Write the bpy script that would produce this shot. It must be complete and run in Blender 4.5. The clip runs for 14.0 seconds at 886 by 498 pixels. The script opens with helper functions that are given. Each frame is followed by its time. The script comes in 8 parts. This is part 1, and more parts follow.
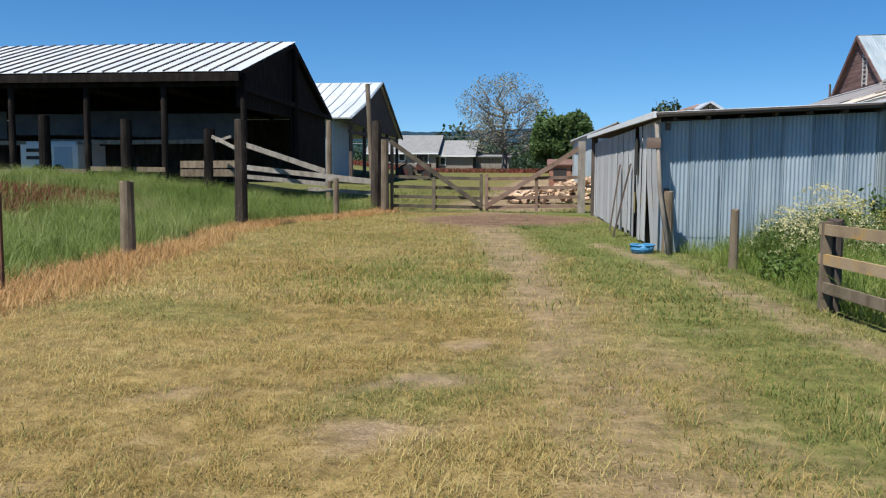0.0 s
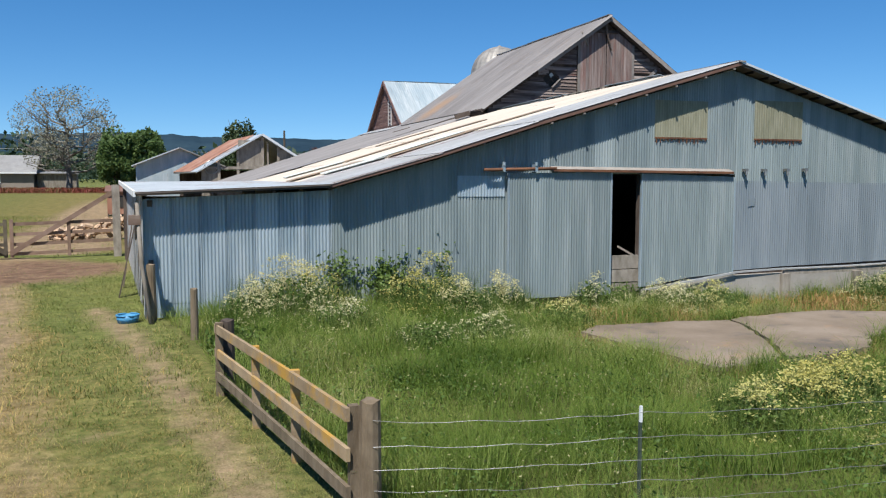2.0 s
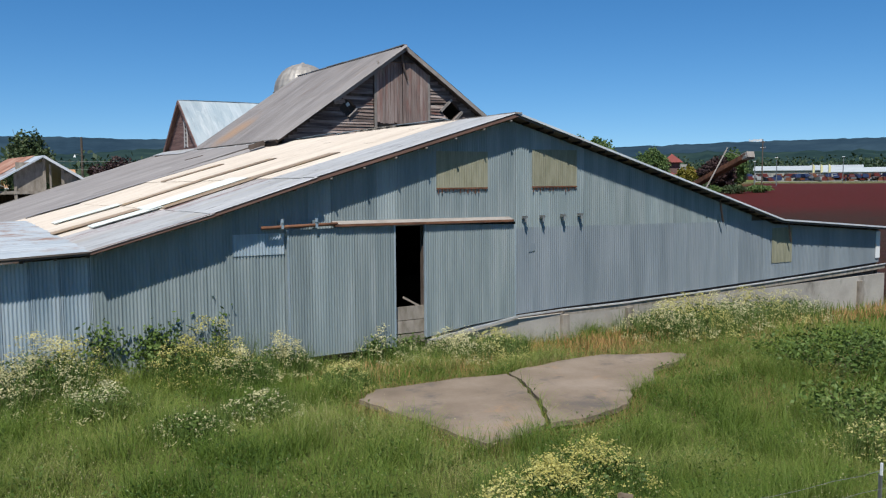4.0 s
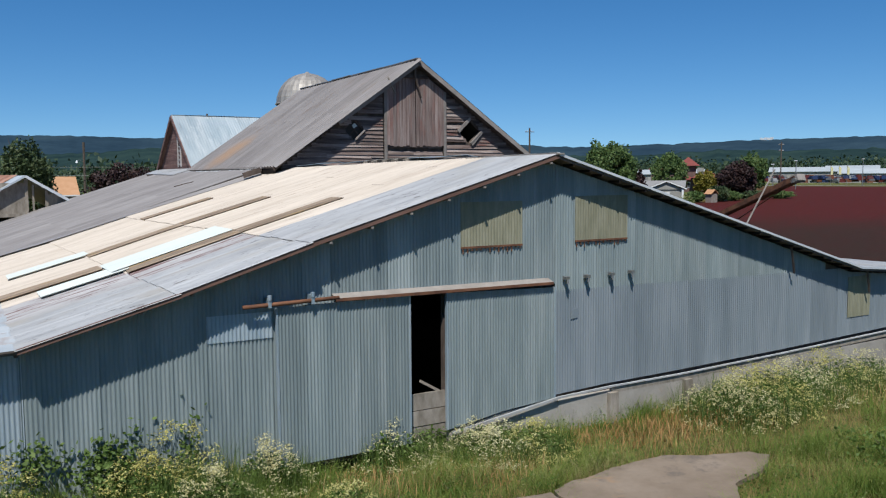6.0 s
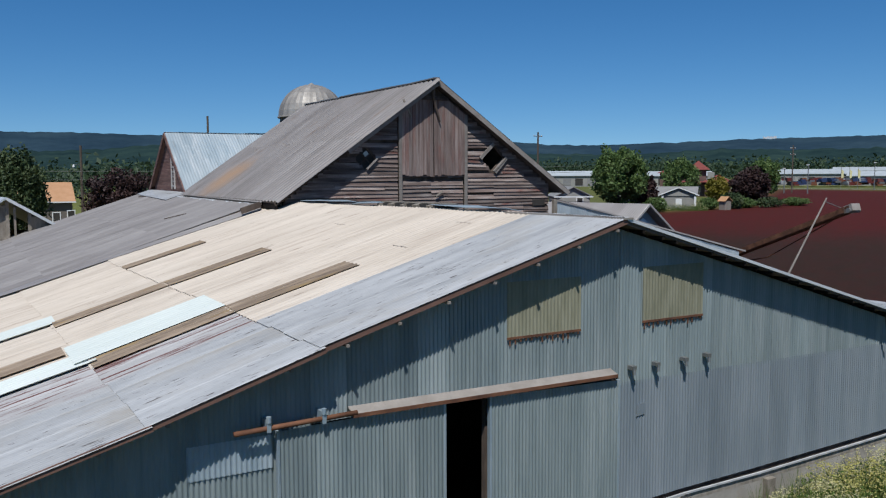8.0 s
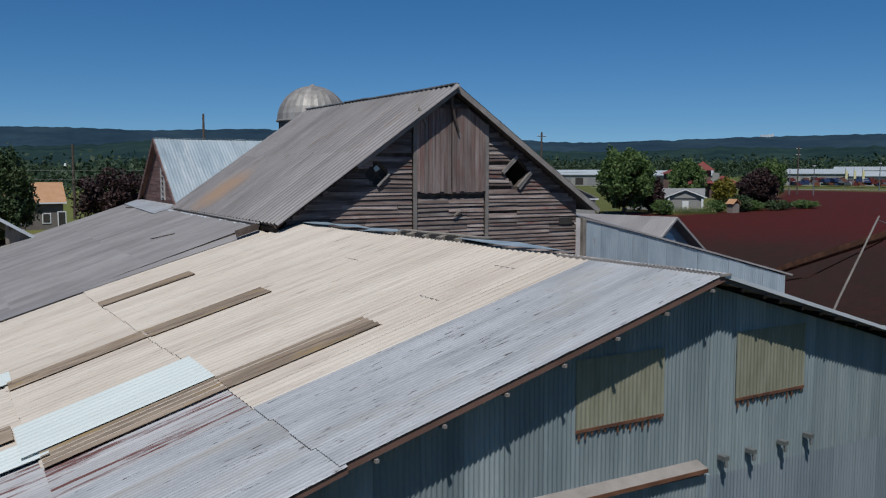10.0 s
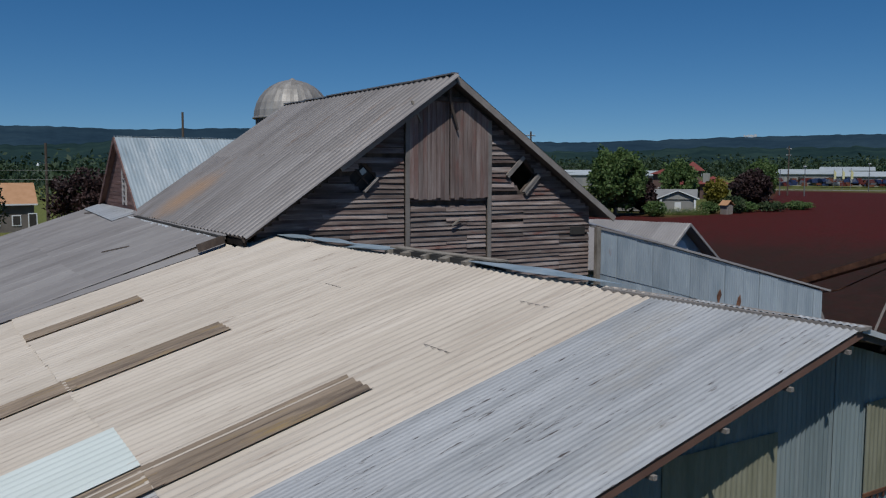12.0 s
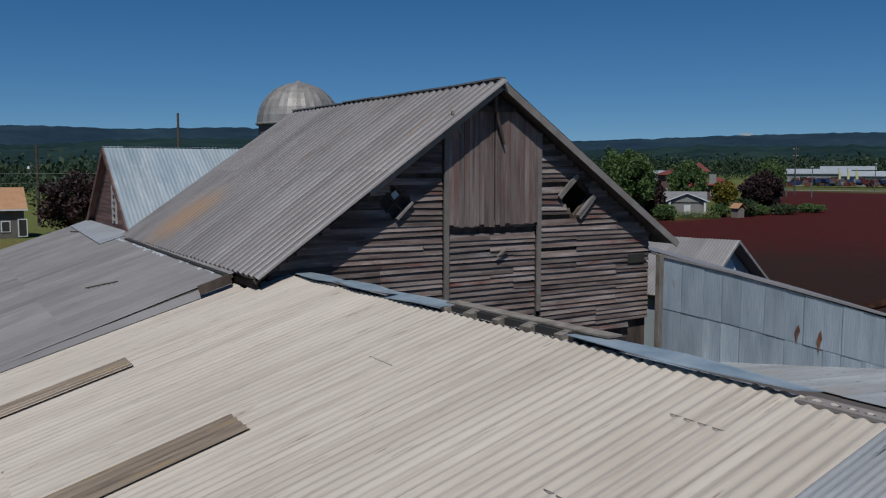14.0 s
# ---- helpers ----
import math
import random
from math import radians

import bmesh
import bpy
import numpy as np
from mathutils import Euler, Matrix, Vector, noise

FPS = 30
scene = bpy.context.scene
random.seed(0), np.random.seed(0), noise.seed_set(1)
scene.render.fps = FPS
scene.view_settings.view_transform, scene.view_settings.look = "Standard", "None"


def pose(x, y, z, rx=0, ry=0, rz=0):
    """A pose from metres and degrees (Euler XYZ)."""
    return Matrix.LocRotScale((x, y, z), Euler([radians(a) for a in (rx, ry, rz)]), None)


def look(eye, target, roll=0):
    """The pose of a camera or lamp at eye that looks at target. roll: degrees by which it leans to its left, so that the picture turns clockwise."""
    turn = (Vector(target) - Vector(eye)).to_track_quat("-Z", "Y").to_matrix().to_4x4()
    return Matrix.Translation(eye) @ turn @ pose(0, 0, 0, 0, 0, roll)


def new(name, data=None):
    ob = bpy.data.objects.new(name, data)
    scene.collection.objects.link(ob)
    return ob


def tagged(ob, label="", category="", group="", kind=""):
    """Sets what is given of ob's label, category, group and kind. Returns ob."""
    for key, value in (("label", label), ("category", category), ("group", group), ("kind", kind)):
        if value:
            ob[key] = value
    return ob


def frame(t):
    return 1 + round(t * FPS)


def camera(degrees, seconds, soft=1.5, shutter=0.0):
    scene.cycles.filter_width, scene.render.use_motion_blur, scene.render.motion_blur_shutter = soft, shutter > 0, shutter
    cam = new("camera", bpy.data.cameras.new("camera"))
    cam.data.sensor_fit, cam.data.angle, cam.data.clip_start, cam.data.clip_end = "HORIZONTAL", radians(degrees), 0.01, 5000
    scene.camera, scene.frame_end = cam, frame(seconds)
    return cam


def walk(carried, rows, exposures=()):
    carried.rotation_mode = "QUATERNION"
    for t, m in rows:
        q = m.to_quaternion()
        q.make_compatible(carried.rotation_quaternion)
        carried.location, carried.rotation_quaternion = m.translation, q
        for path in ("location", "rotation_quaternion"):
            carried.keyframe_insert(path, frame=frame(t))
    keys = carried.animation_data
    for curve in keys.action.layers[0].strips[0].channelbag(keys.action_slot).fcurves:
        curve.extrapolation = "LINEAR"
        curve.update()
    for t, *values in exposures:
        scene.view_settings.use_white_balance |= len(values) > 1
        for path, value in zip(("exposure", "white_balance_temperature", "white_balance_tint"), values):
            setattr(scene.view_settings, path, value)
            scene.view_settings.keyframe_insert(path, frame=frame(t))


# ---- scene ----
cam = camera(55.5, 14.0, soft=1.2)
PATH = [
    (0, (0.346, 0.502, 1.538), (0.072, 2.475, 1.357), 0.3),
    (0.5, (1.044, 0.204, 1.49), (1.051, 2.197, 1.314), 0.5),
    (1, (1.676, -0.225, 1.853), (1.819, 1.762, 1.678), 0.3),
    (1.5, (2.065, -0.819, 2.406), (2.454, 1.136, 2.237), 0.2),
    (2, (2.478, -1.39, 2.963), (3.126, 0.495, 2.799), 0.1),
    (2.5, (2.786, -1.963, 3.491), (3.653, -0.169, 3.33), 0.2),
    (3, (2.955, -2.127, 3.781), (3.958, -0.404, 3.622), 0.1),
    (5.5, (4.975, 1.385, 5.224), (6.008, 3.089, 5.056), -0.5),
    (6, (5.41, 2.348, 5.551), (6.418, 4.067, 5.381), -0.4),
    (6.5, (5.794, 3.309, 5.877), (6.807, 5.025, 5.705), -0.4),
    (7, (6.101, 4.195, 6.2), (7.123, 5.905, 6.026), -0.4),
    (7.5, (6.414, 5.012, 6.516), (7.438, 6.722, 6.34), -0.3),
    (8, (6.66, 5.831, 6.842), (7.664, 7.551, 6.666), -0.2),
    (10.5, (7.962, 9.805, 7.536), (8.976, 11.52, 7.351), 0.1),
    (11, (8.28, 10.622, 7.542), (9.298, 12.334, 7.358), 0.1),
    (11.5, (8.719, 11.42, 7.531), (9.748, 13.124, 7.347), 0.1),
    (12, (9.227, 12.293, 7.598), (10.269, 13.99, 7.413), 0.1),
    (12.5, (9.528, 13.166, 7.73), (10.569, 14.863, 7.544), 0.1),
    (13, (9.828, 14.095, 7.822), (10.87, 15.792, 7.638), 0.1),
    (13.5, (10.049, 14.976, 7.994), (11.087, 16.675, 7.808), 0.1),
    (14, (10.119, 15.963, 8.148), (11.17, 17.655, 7.96), 0.0),
]
TINT = 8
EXPO = [(t, e, kelvin, TINT) for t, e, kelvin in ((0.0, 0.7, 6250), (1.5, 0.71, 6300), (3.0, 0.58, 6300), (5.5, 0.37, 6200), (6.5, 0.27, 6130), (8.0, 0.06, 6030), (10.5, -0.33, 6000), (12.0, -0.48, 6000), (14.0, -0.56, 6000))]
walk(cam, [(t, look(eye, target, roll)) for t, eye, target, roll in PATH], EXPO)

# world, sun
SUN = Vector((-0.76, -1.0, 2.08)).normalized()
world = bpy.data.worlds.new("sky")
scene.world = world
world.use_nodes = True
wn = world.node_tree
sky = wn.nodes.new("ShaderNodeTexSky")
sky.sky_type = "NISHITA"
sky.sun_disc = False
sky.sun_elevation = math.asin(SUN.z)
sky.sun_rotation = math.atan2(SUN.x, SUN.y)
sky.altitude = 1500
sky.air_density = 1.0
sky.dust_density = 0.0
sky.ozone_density = 5.0
bg = wn.nodes["Background"]
bg.inputs["Strength"].default_value = 0.079
tone = wn.nodes.new("ShaderNodeHueSaturation")
tone.inputs["Saturation"].default_value = 1.24
tone.inputs["Hue"].default_value = 0.499
# a clear dry day: the pale haze stays low, behind the hills
spot = wn.nodes.new("ShaderNodeTexCoord")
lift_up = wn.nodes.new("ShaderNodeVectorMath")
lift_up.operation = "ADD"
lift_up.inputs[1].default_value = (0.0, 0.0, 0.045)
wn.links.new(spot.outputs["Generated"], lift_up.inputs[0])
wn.links.new(lift_up.outputs[0], sky.inputs["Vector"])
wn.links.new(sky.outputs[0], tone.inputs["Color"])
wn.links.new(tone.outputs[0], bg.inputs["Color"])
sun_data = bpy.data.lights.new("sun", "SUN")
sun_data.energy = 5.0
sun_data.angle = radians(0.53)
sun_data.color = (1.0, 0.95, 0.87)
sun = new("sun", sun_data)
sun.matrix_world = look(SUN * 60, (0, 0, 0))


# ---- mesh building ----
# each group of things is laid out from a site origin of its own
YARD, BARNS = Vector((0.42, 0.70, 0.0)), Vector((0.0, 0.0, 0.0))
ORIGIN = YARD


class Mesh:
    """Collects vertices and faces, in metres."""

    def __init__(self):
        self.v, self.f, self.m = [], [], []

    def add(self, verts, faces, mi=0):
        n = len(self.v)
        self.v.extend(tuple(p) for p in verts)
        self.f.extend(tuple(i + n for i in f) for f in faces)
        self.m.extend([mi] * len(faces))
        return self

    def box(self, x0, x1, y0, y1, z0, z1, mi=0):
        v = [(x, y, z) for z in (z0, z1) for x, y in ((x0, y0), (x1, y0), (x1, y1), (x0, y1))]
        return self.add(v, [(3, 2, 1, 0), (4, 5, 6, 7), (0, 1, 5, 4), (1, 2, 6, 5), (2, 3, 7, 6), (3, 0, 4, 7)], mi)

    def beam(self, a, b, w, h, mi=0, up=(0, 0, 1), worn=0.0):
        """A squared timber from a to b: w across, h upright."""
        a, b = Vector(a), Vector(b)
        d = (b - a).normalized()
        s = d.cross(Vector(up))
        s = (s if s.length > 1e-4 else Vector((1, 0, 0))).normalized()
        u = s.cross(d).normalized()
        v = []
        for p, k in ((a, 1.0), (b, 1.0 - worn)):
            for i, j in ((-1, -1), (1, -1), (1, 1), (-1, 1)):
                v.append(p + s * (i * w * 0.5 * k) + u * (j * h * 0.5 * k))
        return self.add(v, [(3, 2, 1, 0), (4, 5, 6, 7), (0, 1, 5, 4), (1, 2, 6, 5), (2, 3, 7, 6), (3, 0, 4, 7)], mi)

    def rod(self, pts, radii, n=8, mi=0, cap=True):
        """A round bar through points, of changing radius."""
        pts = [Vector(p) for p in pts]
        start = len(self.v)
        ref = None
        for i, p in enumerate(pts):
            d = (pts[min(i + 1, len(pts) - 1)] - pts[max(i - 1, 0)]).normalized()
            if ref is None:
                ref = Vector((1, 0, 0)) if abs(d.x) < 0.8 else Vector((0, 1, 0))
            s = d.cross(ref).normalized()
            u = s.cross(d)
            r = radii[i] if hasattr(radii, "__len__") else radii
            for k in range(n):
                a = 2 * math.pi * k / n
                self.v.append(tuple(p + (s * math.cos(a) + u * math.sin(a)) * r))
        for i in range(len(pts) - 1):
            for k in range(n):
                a, b = start + i * n + k, start + i * n + (k + 1) % n
                self.f.append((a, b, b + n, a + n))
                self.m.append(mi)
        if cap:
            self.f.append(tuple(start + k for k in range(n))[::-1])
            self.f.append(tuple(start + (len(pts) - 1) * n + k for k in range(n)))
            self.m += [mi, mi]
        return self

    def slab(self, quad, t, mi=0):
        """A plate of thickness t under four corners given counterclockwise seen from outside."""
        q = [Vector(p) for p in quad]
        n = (q[1] - q[0]).cross(q[-1] - q[0]).normalized() * t
        k = len(q)
        v = q + [p - n for p in q]
        f = [tuple(range(k)), tuple(range(2 * k - 1, k - 1, -1))]
        f += [(i, i + k, (i + 1) % k + k, (i + 1) % k) for i in range(k)]
        return self.add(v, f, mi)

    def make(self, name, mats, smooth=False):
        me = bpy.data.meshes.new(name)
        me.from_pydata(self.v, [], self.f)
        for m in mats if isinstance(mats, (list, tuple)) else [mats]:
            me.materials.append(m)
        if any(self.m):
            me.polygons.foreach_set("material_index", self.m)
        if smooth:
            me.polygons.foreach_set("use_smooth", [True] * len(self.f))
        me.update()
        return me


def thing(name, label, category, at=(0, 0, 0), group="", kind=""):
    """The Empty of a thing, at its base."""
    ob = new(name)
    ob.empty_display_size = 0.2
    ob.location = Vector(at) + ORIGIN
    return tagged(ob, label, category, group, kind)


def part(name, me, mats, parent, label="", smooth=False, at=None):
    """Links a mesh as one part under a thing or a part. Its vertices are in world metres unless a pose is given."""
    if isinstance(me, Mesh):
        me = me.make(name, mats, smooth)
    ob = new(name, me)
    if parent is not None:
        ob.parent = parent
        if parent.type == "EMPTY":
            ob.matrix_parent_inverse = Matrix.Translation(ORIGIN - parent.location)
    if at is not None:
        ob.matrix_basis = at
    if parent is None:
        ob.matrix_basis = Matrix.Translation(ORIGIN) @ ob.matrix_basis
    if label:
        ob["label"] = label
    return ob


def single(name, me, mats, label, category, at=None, smooth=False, group="", kind=""):
    """A thing that is one mesh."""
    return tagged(part(name, me, mats, None, "", smooth, at), label, category, group, kind)


def laid(ob, label, category, kind):
    """Puts a mesh that is given in site coordinates into the world."""
    ob.location = ORIGIN
    return tagged(ob, label, category, kind=kind)


def smooth01(a, b, x):
    t = min(1.0, max(0.0, (x - a) / (b - a)))
    return t * t * (3 - 2 * t)


def lerp(pts):
    """A function through points (x, z)."""

    def f(x):
        if x <= pts[0][0]:
            return pts[0][1]
        for (a, p), (b, q) in zip(pts, pts[1:]):
            if x <= b:
                return p + (q - p) * (x - a) / (b - a)
        return pts[-1][1]

    return f


# ---- materials ----
ALBEDO = 0.82


def surf(name, cols, scale=2.0, stretch=(1, 1, 1), rough=0.75, metal=0.0, bump=0.25, bscale=30.0, rand=0.12, fine=0.18, stain=None, stain2=None, spec=0.4, two=0.0):
    """A weathered surface: broad and fine variation of colour, stains with their own shape, relief, and a tone of its own for each piece."""
    m = bpy.data.materials.new(name)
    m.use_nodes = True
    nt = m.node_tree
    bs = nt.nodes["Principled BSDF"]
    cols = [tuple(v * ALBEDO for v in c) for c in cols]

    def node(kind, **kw):
        n = nt.nodes.new(kind)
        for k, v in kw.items():
            n.inputs[k].default_value = v
        return n

    geo = nt.nodes.new("ShaderNodeNewGeometry")
    info = nt.nodes.new("ShaderNodeObjectInfo")
    mp = node("ShaderNodeMapping", Scale=stretch)
    shift = nt.nodes.new("ShaderNodeVectorMath")
    shift.operation = "SCALE"
    shift.inputs[0].default_value = (13.0, 7.0, 29.0)
    nt.links.new(info.outputs["Random"], shift.inputs["Scale"])
    plus = nt.nodes.new("ShaderNodeVectorMath")
    plus.operation = "ADD"
    nt.links.new(geo.outputs["Position"], plus.inputs[0])
    if rand > 0:
        nt.links.new(shift.outputs[0], plus.inputs[1])
    nt.links.new(plus.outputs[0], mp.inputs["Vector"])
    n1 = node("ShaderNodeTexNoise", Scale=scale, Detail=6.0, Roughness=0.6)
    nt.links.new(mp.outputs[0], n1.inputs["Vector"])
    ramp = nt.nodes.new("ShaderNodeValToRGB")
    el = ramp.color_ramp.elements
    el[0].position, el[1].position = 0.32, 0.68
    el[0].color, el[1].color = (*cols[0], 1), (*cols[-1], 1)
    for i, c in enumerate(cols[1:-1]):
        e = el.new(0.32 + 0.36 * (i + 1) / (len(cols) - 1))
        e.color = (*c, 1)
    nt.links.new(n1.outputs["Fac"], ramp.inputs["Fac"])
    n2 = node("ShaderNodeTexNoise", Scale=bscale, Detail=4.0, Roughness=0.65)
    nt.links.new(mp.outputs[0], n2.inputs["Vector"])
    vary = node("ShaderNodeMapRange", **{"To Min": 1 - fine, "To Max": 1 + fine})
    nt.links.new(n2.outputs["Fac"], vary.inputs["Value"])
    own = node("ShaderNodeMapRange", **{"To Min": 1 - rand, "To Max": 1 + rand})
    nt.links.new(info.outputs["Random"], own.inputs["Value"])
    both = nt.nodes.new("ShaderNodeMath")
    both.operation = "MULTIPLY"
    nt.links.new(vary.outputs[0], both.inputs[0])
    nt.links.new(own.outputs[0], both.inputs[1])
    hsv = nt.nodes.new("ShaderNodeHueSaturation")
    nt.links.new(both.outputs[0], hsv.inputs["Value"])
    nt.links.new(ramp.outputs[0], hsv.inputs["Color"])
    out = hsv.outputs[0]
    for k, st in enumerate((stain, stain2)):
        if st:
            col, sc, lo, hi, stx = st
            mp2 = node("ShaderNodeMapping", Scale=stx, Location=(k * 5.3, 1.7, k * 2.1))
            nt.links.new(plus.outputs[0], mp2.inputs["Vector"])
            n3 = node("ShaderNodeTexNoise", Scale=sc, Detail=7.0, Roughness=0.7)
            nt.links.new(mp2.outputs[0], n3.inputs["Vector"])
            mr = node("ShaderNodeMapRange", **{"From Min": lo, "From Max": hi})
            nt.links.new(n3.outputs["Fac"], mr.inputs["Value"])
            mix = nt.nodes.new("ShaderNodeMix")
            mix.data_type = "RGBA"
            nt.links.new(mr.outputs[0], mix.inputs["Factor"])
            nt.links.new(out, mix.inputs["A"])
            mix.inputs["B"].default_value = (*(v * ALBEDO for v in col), 1)
            out = mix.outputs["Result"]
    nt.links.new(out, bs.inputs["Base Color"])
    rr = node("ShaderNodeMapRange", **{"To Min": max(0.02, rough - 0.12), "To Max": min(1.0, rough + 0.12)})
    nt.links.new(n2.outputs["Fac"], rr.inputs["Value"])
    nt.links.new(rr.outputs[0], bs.inputs["Roughness"])
    bs.inputs["Metallic"].default_value = metal
    bs.inputs["Specular IOR Level"].default_value = spec
    if bump:
        bp = node("ShaderNodeBump", Strength=bump, Distance=0.02)
        nt.links.new(n2.outputs["Fac"], bp.inputs["Height"])
        nt.links.new(bp.outputs[0], bs.inputs["Normal"])
    return m


def leafy(name, cols, rand=0.35, trans=0.25, rough=0.6):
    """Leaves and blades: each island has its own tone, and some light comes through."""
    m = bpy.data.materials.new(name)
    m.use_nodes = True
    nt = m.node_tree
    bs = nt.nodes["Principled BSDF"]
    cols = [tuple(v * ALBEDO for v in c) for c in cols]
    geo = nt.nodes.new("ShaderNodeNewGeometry")
    noi = nt.nodes.new("ShaderNodeTexNoise")
    noi.inputs["Scale"].default_value = 0.35
    noi.inputs["Detail"].default_value = 4.0
    nt.links.new(geo.outputs["Position"], noi.inputs["Vector"])
    mixv = nt.nodes.new("ShaderNodeMath")
    mixv.operation = "MULTIPLY_ADD"
    mixv.inputs[1].default_value = 0.5
    nt.links.new(geo.outputs["Random Per Island"], mixv.inputs[0])
    half = nt.nodes.new("ShaderNodeMath")
    half.operation = "MULTIPLY_ADD"
    half.inputs[1].default_value, half.inputs[2].default_value = 1.6, -0.55
    nt.links.new(noi.outputs["Fac"], half.inputs[0])
    nt.links.new(half.outputs[0], mixv.inputs[2])
    ramp = nt.nodes.new("ShaderNodeValToRGB")
    el = ramp.color_ramp.elements
    el[0].position, el[1].position = 0.0, 1.0
    el[0].color, el[1].color = (*cols[0], 1), (*cols[-1], 1)
    for i, c in enumerate(cols[1:-1]):
        e = el.new((i + 1) / (len(cols) - 1))
        e.color = (*c, 1)
    nt.links.new(mixv.outputs[0], ramp.inputs["Fac"])
    nt.links.new(ramp.outputs[0], bs.inputs["Base Color"])
    bs.inputs["Roughness"].default_value = rough
    bs.inputs["Specular IOR Level"].default_value = 0.25
    if trans:
        tr = nt.nodes.new("ShaderNodeBsdfTranslucent")
        nt.links.new(ramp.outputs[0], tr.inputs["Color"])
        mx = nt.nodes.new("ShaderNodeMixShader")
        mx.inputs[0].default_value = trans
        nt.links.new(bs.outputs[0], mx.inputs[1])
        nt.links.new(tr.outputs[0], mx.inputs[2])
        nt.links.new(mx.outputs[0], nt.nodes["Material Output"].inputs["Surface"])
    return m


RUST = (0.16, 0.055, 0.025)
GALV = surf("galvanised_wall", [(0.18, 0.22, 0.23), (0.232, 0.276, 0.282), (0.31, 0.351, 0.354)], 0.9, (2.6, 2.6, 0.28), 0.5, 0.12, 0.1, 24, 0.13, 0.12, stain=(RUST, 2.3, 0.70, 0.80, (3.0, 3.0, 0.4)))
GALV_LOW = surf("flat_galvanised_wall", [(0.19, 0.222, 0.247), (0.228, 0.26, 0.284), (0.275, 0.305, 0.328)], 0.9, (2.0, 2.0, 0.3), 0.5, 0.12, 0.1, 24, 0.09, 0.10, stain=(RUST, 2.3, 0.72, 0.80, (3.0, 3.0, 0.4)))
GALV_SHED = surf("galvanised_shed_wall", [(0.25, 0.32, 0.37), (0.34, 0.41, 0.46), (0.42, 0.48, 0.52)], 1.1, (2.0, 2.0, 0.4), 0.48, 0.25, 0.1, 24, 0.08, 0.10, stain=(RUST, 1.7, 0.72, 0.82, (2.5, 2.5, 0.5)))
GALV_SIDE = surf("weathered_side_metal", [(0.36, 0.36, 0.36), (0.44, 0.44, 0.44), (0.52, 0.515, 0.51)], 1.4, (2.0, 2.0, 0.4), 0.55, 0.05, 0.15, 20, 0.15, 0.12, stain=((0.27, 0.15, 0.09), 1.6, 0.60, 0.80, (1.5, 1.5, 0.35)))
GALV_ROOF = surf("galvanised_roof", [(0.34, 0.345, 0.352), (0.43, 0.433, 0.44), (0.51, 0.512, 0.518)], 1.1, (0.35, 2.4, 1.0), 0.5, 0.2, 0.12, 26, 0.09, 0.14, stain=((0.085, 0.07, 0.065), 2.2, 0.60, 0.65, (1.0, 11.0, 1.0)), stain2=((0.40, 0.375, 0.34), 0.35, 0.50, 0.66, (0.5, 1.0, 1.0)))
STREAK = surf("streaked_roof", [(0.40, 0.385, 0.38), (0.46, 0.445, 0.44), (0.51, 0.495, 0.49)], 1.2, (0.35, 2.4, 1.0), 0.55, 0.15, 0.12, 26, 0.06, 0.12, stain=((0.15, 0.06, 0.05), 1.0, 0.52, 0.60, (0.25, 9.0, 1.0)))
CREAM = surf("cream_roof", [(0.52, 0.447, 0.37), (0.58, 0.503, 0.42), (0.63, 0.552, 0.468)], 0.55, (0.5, 1.3, 1.0), 0.72, 0.0, 0.12, 30, 0.035, 0.06, stain=((0.27, 0.21, 0.165), 1.9, 0.60, 0.70, (0.45, 8.0, 1.0)), stain2=((0.40, 0.33, 0.27), 0.9, 0.50, 0.72, (0.3, 9.0, 1.0)))
BROWN = surf("aged_fibreglass", [(0.17, 0.127, 0.09), (0.255, 0.193, 0.137), (0.35, 0.272, 0.20)], 1.3, (0.3, 5.0, 1.0), 0.5, 0.0, 0.15, 30, 0.10, 0.15, stain=((0.33, 0.215, 0.06), 1.0, 0.56, 0.72, (0.4, 4.0, 1.0)), stain2=((0.09, 0.065, 0.05), 1.6, 0.52, 0.66, (0.2, 9.0, 1.0)))
WHITEP = surf("white_fibreglass", [(0.56, 0.60, 0.57), (0.64, 0.68, 0.65)], 0.8, (0.5, 2.0, 1.0), 0.5, 0.0, 0.08, 30, 0.03, 0.05)
GREYROOF = surf("grey_roof", [(0.215, 0.197, 0.19), (0.262, 0.242, 0.235), (0.31, 0.29, 0.28)], 0.35, (1.0, 1.0, 1.0), 0.5, 0.0, 0.15, 26, 0.05, 0.10, stain=((0.43, 0.415, 0.405), 0.5, 0.62, 0.85, (0.4, 1.0, 1.0)), stain2=((0.15, 0.135, 0.13), 0.9, 0.70, 0.78, (0.4, 3.0, 1.0)))
BARNROOF = surf("rusted_barn_roof", [(0.235, 0.211, 0.197), (0.30, 0.272, 0.256), (0.36, 0.33, 0.312)], 0.5, (0.6, 1.5, 0.6), 0.36, 0.38, 0.12, 26, 0.05, 0.10, stain=((0.20, 0.115, 0.06), 0.7, 0.58, 0.85, (0.7, 1.6, 0.7)))
